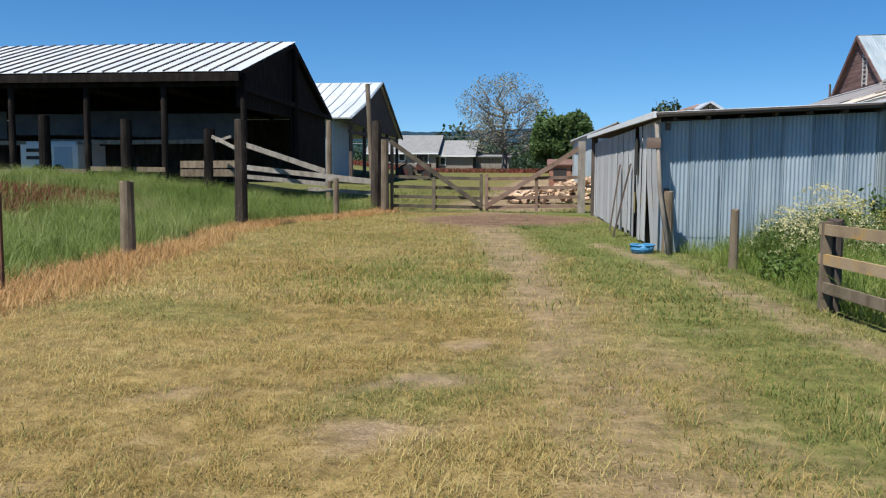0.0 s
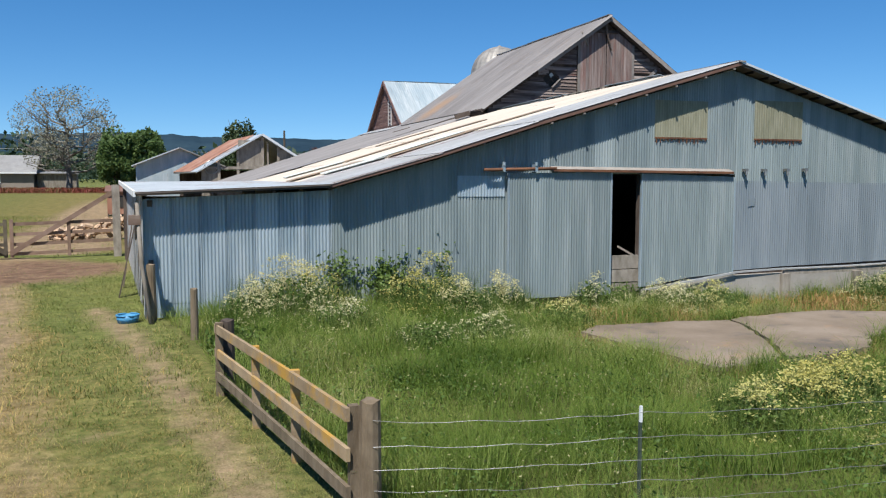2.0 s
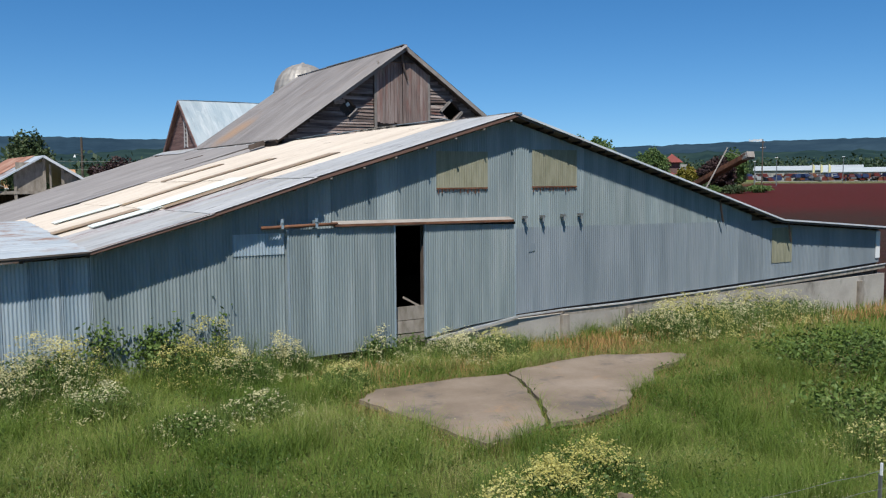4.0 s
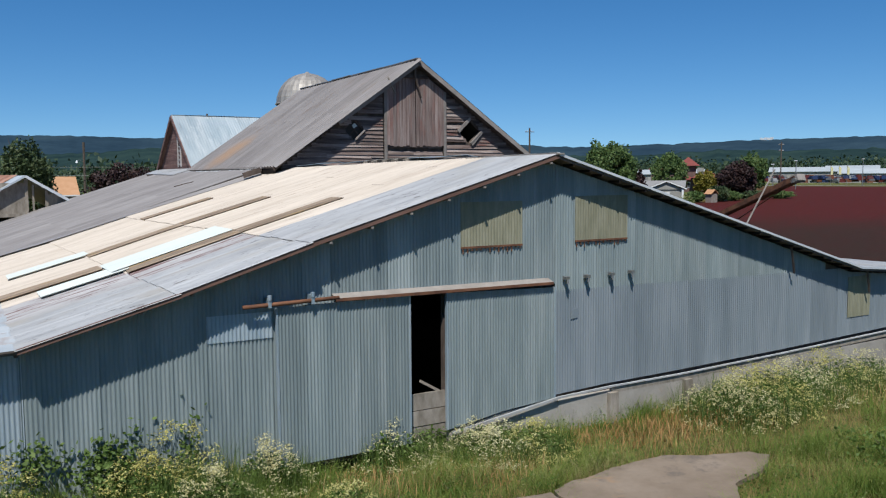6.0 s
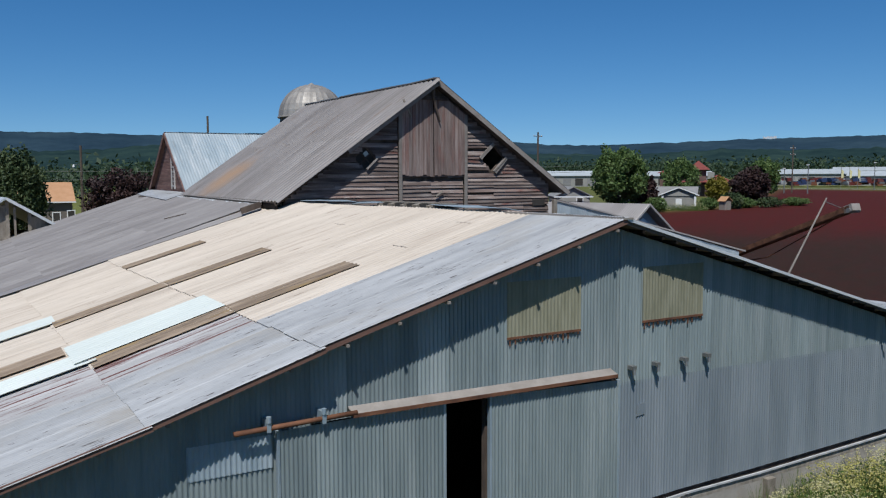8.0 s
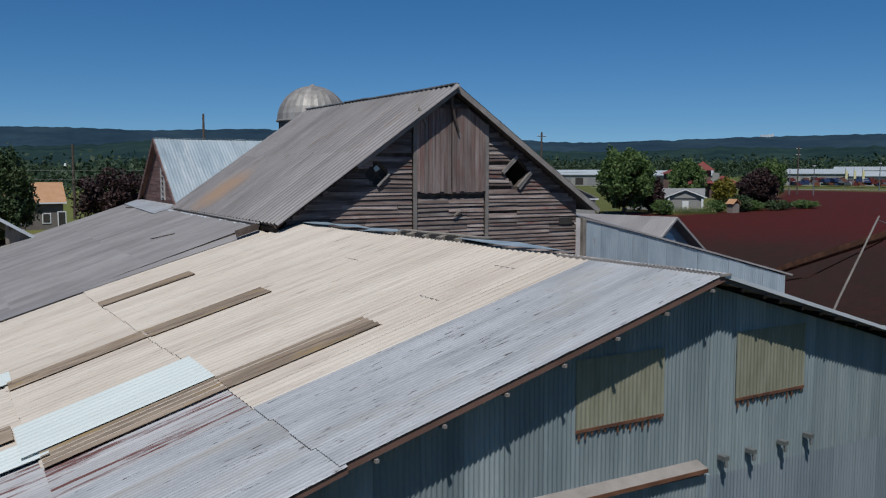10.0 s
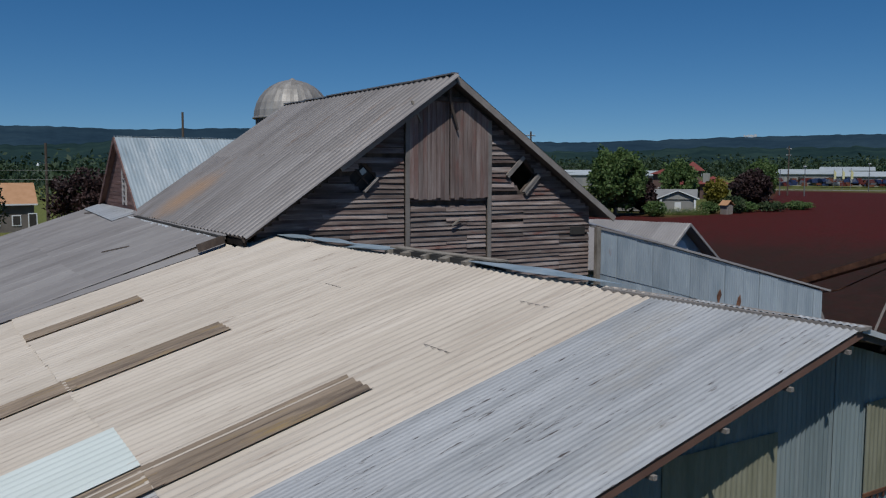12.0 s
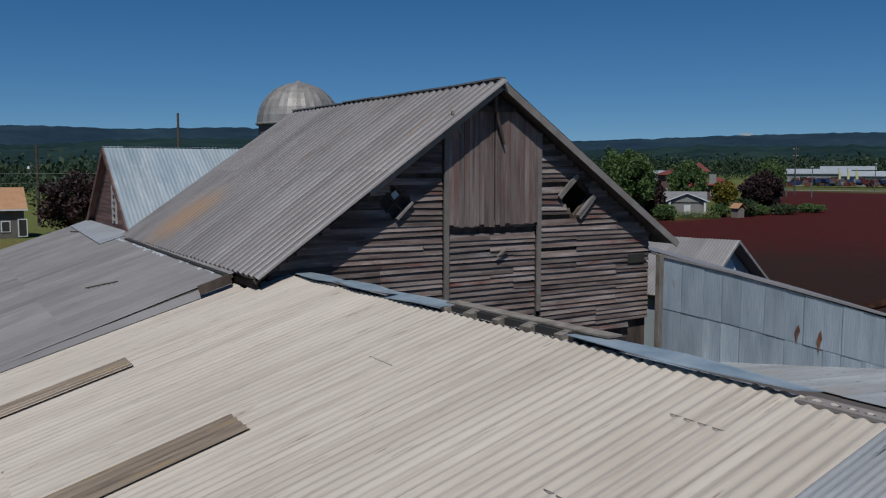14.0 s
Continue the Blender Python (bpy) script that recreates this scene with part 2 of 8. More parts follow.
# one bare coppery place near the old barn's roof eave, partly painted glare
nt = BARNROOF.node_tree
shader = nt.nodes["Principled BSDF"]
was = shader.inputs["Base Color"].links[0].from_socket
spot_geo, spot_far, spot_edge, spot_mix, spot_noise, spot_sum = (nt.nodes.new(k) for k in ("ShaderNodeNewGeometry", "ShaderNodeVectorMath", "ShaderNodeMapRange", "ShaderNodeMix", "ShaderNodeTexNoise", "ShaderNodeMath"))
spot_far.operation, spot_far.inputs[1].default_value = "DISTANCE", (16.9, 41.5, 6.75)
spot_noise.inputs["Scale"].default_value = 1.4
spot_sum.operation = "ADD"
spot_edge.inputs["From Min"].default_value, spot_edge.inputs["From Max"].default_value = 2.3, 1.0
spot_mix.data_type = "RGBA"
nt.links.new(spot_geo.outputs["Position"], spot_far.inputs[0])
nt.links.new(spot_geo.outputs["Position"], spot_noise.inputs["Vector"])
nt.links.new(spot_far.outputs["Value"], spot_sum.inputs[0])
nt.links.new(spot_noise.outputs["Fac"], spot_sum.inputs[1])
nt.links.new(spot_sum.outputs[0], spot_edge.inputs["Value"])
nt.links.new(spot_edge.outputs[0], spot_mix.inputs["Factor"])
nt.links.new(was, spot_mix.inputs["A"])
spot_mix.inputs["B"].default_value = (0.35, 0.235, 0.155, 1)
nt.links.new(spot_mix.outputs["Result"], shader.inputs["Base Color"])
WHITEROOF = surf("pale_metal_roof", [(0.56, 0.58, 0.60), (0.64, 0.66, 0.68), (0.72, 0.73, 0.74)], 0.5, (1.5, 0.5, 0.5), 0.45, 0.2, 0.08, 20, 0.04, 0.06)
BLUEROOF = surf("bluish_metal_roof", [(0.33, 0.40, 0.44), (0.42, 0.48, 0.51), (0.50, 0.55, 0.57)], 0.8, (2.4, 0.5, 0.5), 0.45, 0.25, 0.08, 20, 0.12, 0.10, stain=((0.62, 0.65, 0.66), 1.1, 0.54, 0.70, (3.0, 0.5, 0.5)), stain2=((0.30, 0.30, 0.29), 1.3, 0.60, 0.72, (3.5, 0.4, 0.4)))
SHEDROOF = surf("shed_roof_metal", [(0.42, 0.46, 0.49), (0.50, 0.54, 0.57), (0.56, 0.59, 0.61)], 0.6, (1.0, 1.0, 1.0), 0.5, 0.25, 0.08, 20, 0.05, 0.06, stain=((0.30, 0.15, 0.08), 0.35, 0.53, 0.70, (1.4, 0.5, 1.0)))
RUSTROOF = surf("rusty_roof", [(0.24, 0.10, 0.06), (0.34, 0.17, 0.11), (0.42, 0.25, 0.18)], 0.8, (1.5, 0.4, 0.4), 0.75, 0.1, 0.15, 20, 0.1, 0.12)
RUSTY = surf("rusted_iron", [(0.09, 0.04, 0.025), (0.17, 0.075, 0.04), (0.24, 0.11, 0.06)], 3.0, (1, 1, 1), 0.8, 0.2, 0.2, 50, 0.1, 0.2)
RAKE = surf("brown_rake_trim", [(0.14, 0.075, 0.055), (0.21, 0.115, 0.085)], 1.5, (1, 1, 1), 0.7, 0.0, 0.15, 40, 0.08, 0.15)
SIDING = surf("weathered_red_siding", [(0.085, 0.055, 0.048), (0.19, 0.142, 0.122), (0.33, 0.272, 0.245)], 1.3, (0.5, 1.0, 5.0), 0.85, 0.0, 0.35, 22, 0.45, 0.28, stain=((0.33, 0.29, 0.27), 0.8, 0.56, 0.74, (0.6, 1.0, 5.0)), stain2=((0.17, 0.045, 0.03), 0.7, 0.57, 0.70, (0.7, 1.0, 3.0)))
PLANK = surf("weathered_loft_planks", [(0.14, 0.095, 0.083), (0.24, 0.18, 0.16), (0.33, 0.27, 0.245)], 1.4, (5.0, 1.0, 0.4), 0.85, 0.0, 0.35, 20, 0.28, 0.25, stain=((0.21, 0.09, 0.07), 0.8, 0.54, 0.72, (2.0, 1.0, 0.4)))
PALETRIM = surf("faded_white_paint", [(0.36, 0.33, 0.31), (0.50, 0.47, 0.45)], 2.0, (1, 1, 1), 0.8, 0.0, 0.2, 30, 0.12, 0.18)
TRIM = surf("grey_timber_trim", [(0.20, 0.175, 0.155), (0.29, 0.26, 0.235)], 2.0, (1, 1, 1), 0.85, 0.0, 0.3, 30, 0.15, 0.2)
DARKWOOD = surf("dark_timber", [(0.045, 0.033, 0.026), (0.085, 0.062, 0.05), (0.13, 0.10, 0.08)], 2.0, (2, 2, 0.5), 0.9, 0.0, 0.4, 26, 0.2, 0.25)
GREYWOOD = surf("grey_weathered_wood", [(0.17, 0.145, 0.115), (0.26, 0.225, 0.185), (0.34, 0.30, 0.255)], 2.0, (2.5, 2.5, 1.0), 0.88, 0.0, 0.4, 30, 0.18, 0.25)
LICHEN = surf("lichen_covered_rail", [(0.22, 0.155, 0.095), (0.31, 0.225, 0.135), (0.37, 0.275, 0.165)], 2.5, (1, 1, 1), 0.9, 0.0, 0.35, 34, 0.12, 0.22, stain=((0.46, 0.26, 0.045), 1.5, 0.49, 0.62, (1, 1, 1)), stain2=((0.13, 0.11, 0.09), 5.0, 0.62, 0.7, (1, 1, 1)))
PADC = surf("weathered_pad", [(0.155, 0.118, 0.085), (0.21, 0.162, 0.12), (0.26, 0.207, 0.16)], 0.6, (1, 1, 1), 0.92, 0.0, 0.35, 9, 0.0, 0.16, stain=((0.12, 0.10, 0.085), 0.8, 0.55, 0.66, (1, 1, 1)), stain2=((0.30, 0.19, 0.11), 0.7, 0.58, 0.68, (1, 1, 1)))
CONCRETE = surf("old_concrete", [(0.30, 0.275, 0.24), (0.38, 0.35, 0.31), (0.45, 0.42, 0.37)], 0.8, (1, 1, 1), 0.9, 0.0, 0.25, 14, 0.05, 0.12, stain=((0.15, 0.13, 0.11), 0.9, 0.58, 0.72, (1, 1, 0.5)), stain2=((0.33, 0.24, 0.16), 0.6, 0.60, 0.72, (1, 1, 1)))
PATCH = surf("yellowed_panel", [(0.20, 0.195, 0.13), (0.25, 0.24, 0.165), (0.29, 0.28, 0.20)], 2.5, (3.0, 1, 0.6), 0.7, 0.0, 0.15, 24, 0.08, 0.15)
# dark timber with the deep shade under roofs put into its colour
SHADED_TIMBER = surf("shaded_dark_timber", [(0.010, 0.008, 0.007), (0.019, 0.015, 0.013), (0.032, 0.026, 0.022)], 2.0, (2, 2, 0.5), 0.9, 0.0, 0.4, 26, 0.2, 0.25, spec=0.08)
TARPOST = surf("tarred_post", [(0.028, 0.021, 0.016), (0.05, 0.038, 0.03), (0.085, 0.066, 0.052)], 2.5, (2, 2, 0.5), 0.9, 0.0, 0.4, 26, 0.2, 0.25, spec=0.15)
REDWOOD = surf("dark_red_boards", [(0.10, 0.048, 0.04), (0.155, 0.082, 0.068), (0.22, 0.14, 0.12)], 1.3, (1.0, 0.5, 5.0), 0.85, 0.0, 0.35, 22, 0.2, 0.22)
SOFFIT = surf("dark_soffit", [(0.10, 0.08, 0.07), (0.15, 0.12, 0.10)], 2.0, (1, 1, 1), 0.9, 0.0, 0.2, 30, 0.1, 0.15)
# near-black: tyres and panes, and the shade inside gaps and openings
DARKIN = surf("dark_interior", [(0.03, 0.027, 0.024), (0.05, 0.045, 0.04)], 1.5, (1, 1, 1), 0.95, 0.0, 0.0, 30, 0.1, 0.1)
WHITEPAINT = surf("white_paint", [(0.70, 0.71, 0.71), (0.78, 0.78, 0.77)], 1.5, (1, 1, 1), 0.6, 0.0, 0.05, 30, 0.04, 0.06)
BLUEWALL = surf("pale_blue_wall", [(0.36, 0.46, 0.56), (0.44, 0.54, 0.63)], 1.0, (2, 2, 0.4), 0.6, 0.1, 0.1, 30, 0.06, 0.08)
TUB = surf("blue_plastic", [(0.05, 0.22, 0.42), (0.08, 0.28, 0.48)], 3.0, (1, 1, 1), 0.45, 0.0, 0.05, 40, 0.03, 0.08)
HOOD = surf("reddish_hood_board", [(0.12, 0.075, 0.055), (0.19, 0.13, 0.10), (0.28, 0.22, 0.18)], 1.5, (0.6, 2, 2), 0.85, 0.0, 0.3, 30, 0.1, 0.2)
POSTWOOD = surf("brown_grey_post", [(0.11, 0.078, 0.048), (0.18, 0.135, 0.088), (0.25, 0.195, 0.135)], 2.5, (2.5, 2.5, 0.7), 0.9, 0.0, 0.4, 30, 0.15, 0.25)
WIRE = surf("fence_wire", [(0.22, 0.22, 0.21), (0.32, 0.32, 0.31)], 5.0, (1, 1, 1), 0.45, 0.6, 0.0, 40, 0.03, 0.08)

# ---- ground ----
FENCE_L = lerp([(-20, -6.1), (9.6, -7.1), (13.9, -7.7), (22.6, -9.0), (27.6, -7.6), (32.0, -7.0), (34, -9.0), (60, -14)])


def ground_z(x, y):
    """The lie of the land: flat yard, a bank on the left, a dip before the barn, and a slow rise beyond the gate."""
    x, y = x + ORIGIN.x - YARD.x, y + ORIGIN.y - YARD.y
    z = 0.0
    fx = FENCE_L(y)
    z += 1.05 * smooth01(0.5, 13.0, fx - x) * smooth01(4, 26, y)
    z += 1.9 * smooth01(34, 115, y) * (1 - smooth01(-2, 12, x))
    z -= 0.33 * smooth01(6.0, 11.0, x) * smooth01(2, 8, y) * (1 - smooth01(60, 110, y)) * (1 - smooth01(40, 60, x))
    z -= 0.35 * smooth01(20, 34, x) * (1 - smooth01(60, 150, x)) * (1 - smooth01(60, 110, y))
    z += 2.4 * smooth01(30, 190, x)
    if abs(x) < 60 and -20 < y < 80:
        z += 0.05 * noise.noise(Vector((x * 0.35, y * 0.35, 0))) + 0.02 * noise.noise(Vector((x * 1.7, y * 1.7, 3)))
    return z


TRACK_1 = lerp([(-20, 1.5), (1, 0.7), (3.8, 0.43), (5.5, 0.22), (8.5, -0.1), (13.8, -0.74), (19.9, -1.5), (25.4, -2.3), (34, -2.8)])
TRACK_2 = lerp([(-20, 3.0), (4, 2.95), (5.4, 2.87), (8.0, 2.55), (11.2, 2.17), (15, 1.5), (20, 0.5)])
RAIL_X = lerp([(-20, 3.9), (4.9, 3.8), (9.5, 2.9), (14, 2.6), (17.5, 1.9), (32, 1.0)])


def zones(x, y):
    """Shares of bare earth, dry grass, lush growth and crimson crop."""
    x, y = x + ORIGIN.x - YARD.x, y + ORIGIN.y - YARD.y
    n1 = noise.noise(Vector((x * 0.5, y * 0.5, 7)))
    n2 = noise.noise(Vector((x * 1.9, y * 1.9, 2)))
    dirt = dry = lush = crimson = fallow = damp = 0.0
    yard = FENCE_L(y) < x < RAIL_X(y) and y < 33
    if yard:
        w1 = 0.33 + 0.25 * smooth01(10, 24, y)
        dirt = max(dirt, (1 - smooth01(w1 * 0.5, w1 * 1.9, abs(x - TRACK_1(y) + 0.25 * n1))) * (0.75 + 0.35 * n2) * (0.6 + 0.4 * smooth01(6, 12, y)))
        if y < 19:
            dirt = max(dirt, (1 - smooth01(0.12, 0.42, abs(x - TRACK_2(y) + 0.15 * n1))) * (0.7 + 0.4 * n2))
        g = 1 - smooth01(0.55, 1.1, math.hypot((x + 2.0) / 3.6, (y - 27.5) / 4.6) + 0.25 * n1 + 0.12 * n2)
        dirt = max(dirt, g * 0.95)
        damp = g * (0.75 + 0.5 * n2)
        rut = 1 - smooth01(0.10, 0.45, abs(x - TRACK_1(y) - 0.75 + 0.2 * n1))
        dirt = max(dirt, 0.6 * rut * (0.5 + 0.6 * n2) * (1 - smooth01(9, 13, y)))
        dirt = max(dirt, 0.55 * smooth01(0.30, 0.5, n1 * 0.6 + n2 * 0.5) * (1 - smooth01(6, 12, y)))
        dry = 0.62 + 0.38 * smooth01(1.2, -1.0, x - TRACK_1(y) + 1.2 * n1)
        dry -= 0.42 * smooth01(0.5, 1.4, x - TRACK_1(y) + 0.6 * n1)
        dry -= 0.25 * smooth01(12, 17, y)
        dry -= 0.45 * (1 - smooth01(0.2, 1.3, math.hypot((x + 2.2) / 1.9, (y - 11.6) / 2.8) + 0.9 * n1 + 0.5 * n2))
        dry = max(dry, 0.9 * (1 - smooth01(0.2, 1.6, x - FENCE_L(y) + 0.4 * n1)))
        dry *= 1 - 0.45 * smooth01(0.25, 0.55, noise.noise(Vector((x * 0.4, y * 0.4, 11))))
        for cx, cy, r in ((-1.2, 4.5, 0.34), (-1.0, 5.9, 0.3), (-2.6, 5.3, 0.26), (-0.9, 7.2, 0.3), (-2.0, 3.9, 0.2)):
            dirt = max(dirt, 1.0 * (1 - smooth01(0.3, 1.3, math.hypot(x - cx, (y - cy) * 1.3) / r + 1.1 * n2)))
    elif x <= FENCE_L(y) and y < 60:
        lush = 0.9
        crimson = smooth01(4.6, 6.2, FENCE_L(y) - x + 1.4 * n1) * (1 - smooth01(24, 30, y)) * 0.8
    elif y < 18 and x >= RAIL_X(y):
        lush = 0.6
        dry = 0.35 + 0.4 * smooth01(13, 16, y) * smooth01(17, 20, x)
    u, v = x * 0.8 + y * 0.6, -x * 0.6 + y * 0.8
    lim = 146 if v > 9 else 258
    if u > lim - 6 and u < 330 and -60 < v < 120:
        lush, dry = 0.55, 0.25
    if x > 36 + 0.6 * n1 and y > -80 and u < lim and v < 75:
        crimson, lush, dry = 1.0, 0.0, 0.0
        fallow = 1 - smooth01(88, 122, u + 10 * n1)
    if 34 < y < 120 and x < 30:
        lush = 0.3
        dry = 0.25 + 0.45 * smooth01(-12, -4, x)
        dirt = max(dirt, 0.9 * (1 - smooth01(1.5, 3.8, abs(x + 2.2 + 1.2 * n1 - 0.03 * (y - 36)))) * (1 - smooth01(72, 80, y)))
        if 92 < y < 101 and x < 4:
            crimson, dirt = 0.9, 0
    return min(1, max(0, dirt)), min(1, max(0, dry)), min(1, max(0, lush)), crimson, fallow, min(1, max(0, damp))


def stations(lo, hi, step, far):
    out = [lo + step * i for i in range(int((hi - lo) / step) + 1)]
    g, a, b = step, lo, hi
    while b < far:
        g *= 1.13
        a, b = a - g, out[-1] + g
        out = [a] + out + [b]
        lo = a
    return out


gx, gy = stations(-13, 26, 0.32, 3400), stations(-5, 33, 0.32, 3400)
gm = Mesh()
gm.v = [(x, y, ground_z(x, y)) for y in gy for x in gx]
nx = len(gx)
gm.f = [(j * nx + i, j * nx + i + 1, (j + 1) * nx + i + 1, (j + 1) * nx + i) for j in range(len(gy) - 1) for i in range(nx - 1)]
gm.m = [0] * len(gm.f)


def ground_material():
    m = bpy.data.materials.new("farm_ground")
    m.use_nodes = True
    nt = m.node_tree
    bs = nt.nodes["Principled BSDF"]
    geo = nt.nodes.new("ShaderNodeNewGeometry")

    def tex(scale, detail=6.0, rough=0.65):
        n = nt.nodes.new("ShaderNodeTexNoise")
        n.inputs["Scale"].default_value, n.inputs["Detail"].default_value, n.inputs["Roughness"].default_value = scale, detail, rough
        nt.links.new(geo.outputs["Position"], n.inputs["Vector"])
        return n

    def ramp(src, cols, lo=0.3, hi=0.7):
        r = nt.nodes.new("ShaderNodeValToRGB")
        el = r.color_ramp.elements
        el[0].position, el[1].position = lo, hi
        cols = [tuple(v * ALBEDO for v in c) for c in cols]
        el[0].color, el[1].color = (*cols[0], 1), (*cols[-1], 1)
        for i, c in enumerate(cols[1:-1]):
            el.new(lo + (hi - lo) * (i + 1) / (len(cols) - 1)).color = (*c, 1)
        nt.links.new(src.outputs["Fac"], r.inputs["Fac"])
        return r.outputs[0]

    a, b, c = tex(0.8), tex(7.0), tex(38.0, 4.0)
    col = ramp(b, [(0.09, 0.11, 0.028), (0.15, 0.165, 0.045), (0.21, 0.205, 0.07)])

    def blend(name, other, noise_src, amount):
        nonlocal col
        at = nt.nodes.new("ShaderNodeAttribute")
        at.attribute_name = name
        soft = nt.nodes.new("ShaderNodeMath")
        soft.operation = "MULTIPLY_ADD"
        soft.inputs[1].default_value = amount
        soft.inputs[2].default_value = -amount * 0.5
        nt.links.new(noise_src.outputs["Fac"], soft.inputs[0])
        add = nt.nodes.new("ShaderNodeMath")
        add.operation = "ADD"
        nt.links.new(at.outputs["Fac"], add.inputs[0])
        nt.links.new(soft.outputs[0], add.inputs[1])
        mul = nt.nodes.new("ShaderNodeMath")
        mul.operation = "MULTIPLY"
        mul.use_clamp = True
        nt.links.new(add.outputs[0], mul.inputs[0])
        gate = nt.nodes.new("ShaderNodeMapRange")
        gate.inputs["From Min"].default_value, gate.inputs["From Max"].default_value = 0.0, 0.15
        nt.links.new(at.outputs["Fac"], gate.inputs["Value"])
        nt.links.new(gate.outputs[0], mul.inputs[1])
        mx = nt.nodes.new("ShaderNodeMix")
        mx.data_type = "RGBA"
        nt.links.new(mul.outputs[0], mx.inputs["Factor"])
        nt.links.new(col, mx.inputs["A"])
        nt.links.new(other, mx.inputs["B"])
        col = mx.outputs["Result"]

    blend("dry", ramp(b, [(0.18, 0.12, 0.045), (0.28, 0.195, 0.075), (0.37, 0.275, 0.12)]), b, 0.9)
    blend("lush", ramp(b, [(0.035, 0.055, 0.012), (0.06, 0.085, 0.02), (0.10, 0.12, 0.034)]), b, 0.4)
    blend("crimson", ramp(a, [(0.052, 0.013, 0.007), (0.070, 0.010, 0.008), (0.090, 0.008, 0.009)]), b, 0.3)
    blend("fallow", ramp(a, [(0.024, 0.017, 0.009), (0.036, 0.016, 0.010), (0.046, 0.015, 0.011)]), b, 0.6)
    blend("dirt", ramp(c, [(0.19, 0.125, 0.072), (0.31, 0.22, 0.135), (0.46, 0.345, 0.225)]), b, 1.0)
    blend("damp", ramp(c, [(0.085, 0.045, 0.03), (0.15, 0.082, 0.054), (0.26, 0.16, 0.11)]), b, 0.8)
    d2 = tex(2.3, 8.0, 0.75)
    tone2 = nt.nodes.new("ShaderNodeMapRange")
    tone2.inputs["From Min"].default_value, tone2.inputs["From Max"].default_value = 0.3, 0.7
    tone2.inputs["To Min"].default_value, tone2.inputs["To Max"].default_value = 0.5, 1.35
    nt.links.new(d2.outputs["Fac"], tone2.inputs["Value"])
    hs = nt.nodes.new("ShaderNodeHueSaturation")
    nt.links.new(tone2.outputs[0], hs.inputs["Value"])
    nt.links.new(col, hs.inputs["Color"])
    col = hs.outputs[0]
    nt.links.new(col, bs.inputs["Base Color"])
    bs.inputs["Roughness"].default_value = 0.95
    bs.inputs["Specular IOR Level"].default_value = 0.15
    bp = nt.nodes.new("ShaderNodeBump")
    bp.inputs["Strength"].default_value, bp.inputs["Distance"].default_value = 0.6, 0.06
    nt.links.new(c.outputs["Fac"], bp.inputs["Height"])
    nt.links.new(bp.outputs[0], bs.inputs["Normal"])
    return m


ground_me = gm.make("ground", ground_material(), True)
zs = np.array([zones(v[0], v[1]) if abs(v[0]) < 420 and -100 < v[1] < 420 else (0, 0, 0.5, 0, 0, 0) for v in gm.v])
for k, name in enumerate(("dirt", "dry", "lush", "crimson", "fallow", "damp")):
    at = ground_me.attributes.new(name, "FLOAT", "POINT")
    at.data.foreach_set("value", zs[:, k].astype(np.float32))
laid(new("ground", ground_me), "dry patchy farmyard grass running out to crimson fields", "ground", kind="structure")

# concrete pad half sunk in the weeds: two slabs with an overgrown joint
PAD_L = [(10.35, 13.2), (11.0, 13.75), (12.2, 13.7), (13.0, 13.72), (13.8, 13.5), (14.2, 13.45), (13.9, 12.5), (13.2, 11.0), (12.45, 9.8), (11.7, 9.55), (10.9, 9.5), (10.75, 10.3), (10.65, 11.2)]
PAD_R = [(14.26, 13.46), (14.6, 13.62), (15.9, 13.85), (17.3, 13.85), (18.1, 13.45), (19.0, 13.1), (19.2, 12.75), (18.4, 12.25), (17.3, 12.0), (16.5, 11.15), (15.6, 10.9), (14.7, 10.05), (13.6, 9.75), (12.6, 9.78), (13.3, 11.0), (13.98, 12.5)]


def ragged(poly):
    """The outline with its sides broken up unevenly."""
    out = []
    for (x0, y0), (x1, y1) in zip(poly, poly[1:] + poly[:1]):
        n = max(1, int(math.hypot(x1 - x0, y1 - y0) / 0.18))
        for i in range(n):
            x, y = x0 + (x1 - x0) * i / n, y0 + (y1 - y0) * i / n
            out.append((x + 0.09 * noise.noise(Vector((x * 3, y * 3, 4))), y + 0.09 * noise.noise(Vector((x * 3, y * 3, 8)))))
    return out


for poly in (PAD_L, PAD_R):
    pad_m = Mesh().slab([(x, y, -0.252 + 0.012 * (poly is PAD_R)) for x, y in ragged(poly)], 0.10)
    tagged(part("concrete_pad", pad_m, PADC, None), "cracked old concrete slab half overgrown with weeds", "concrete pad", kind="structure")


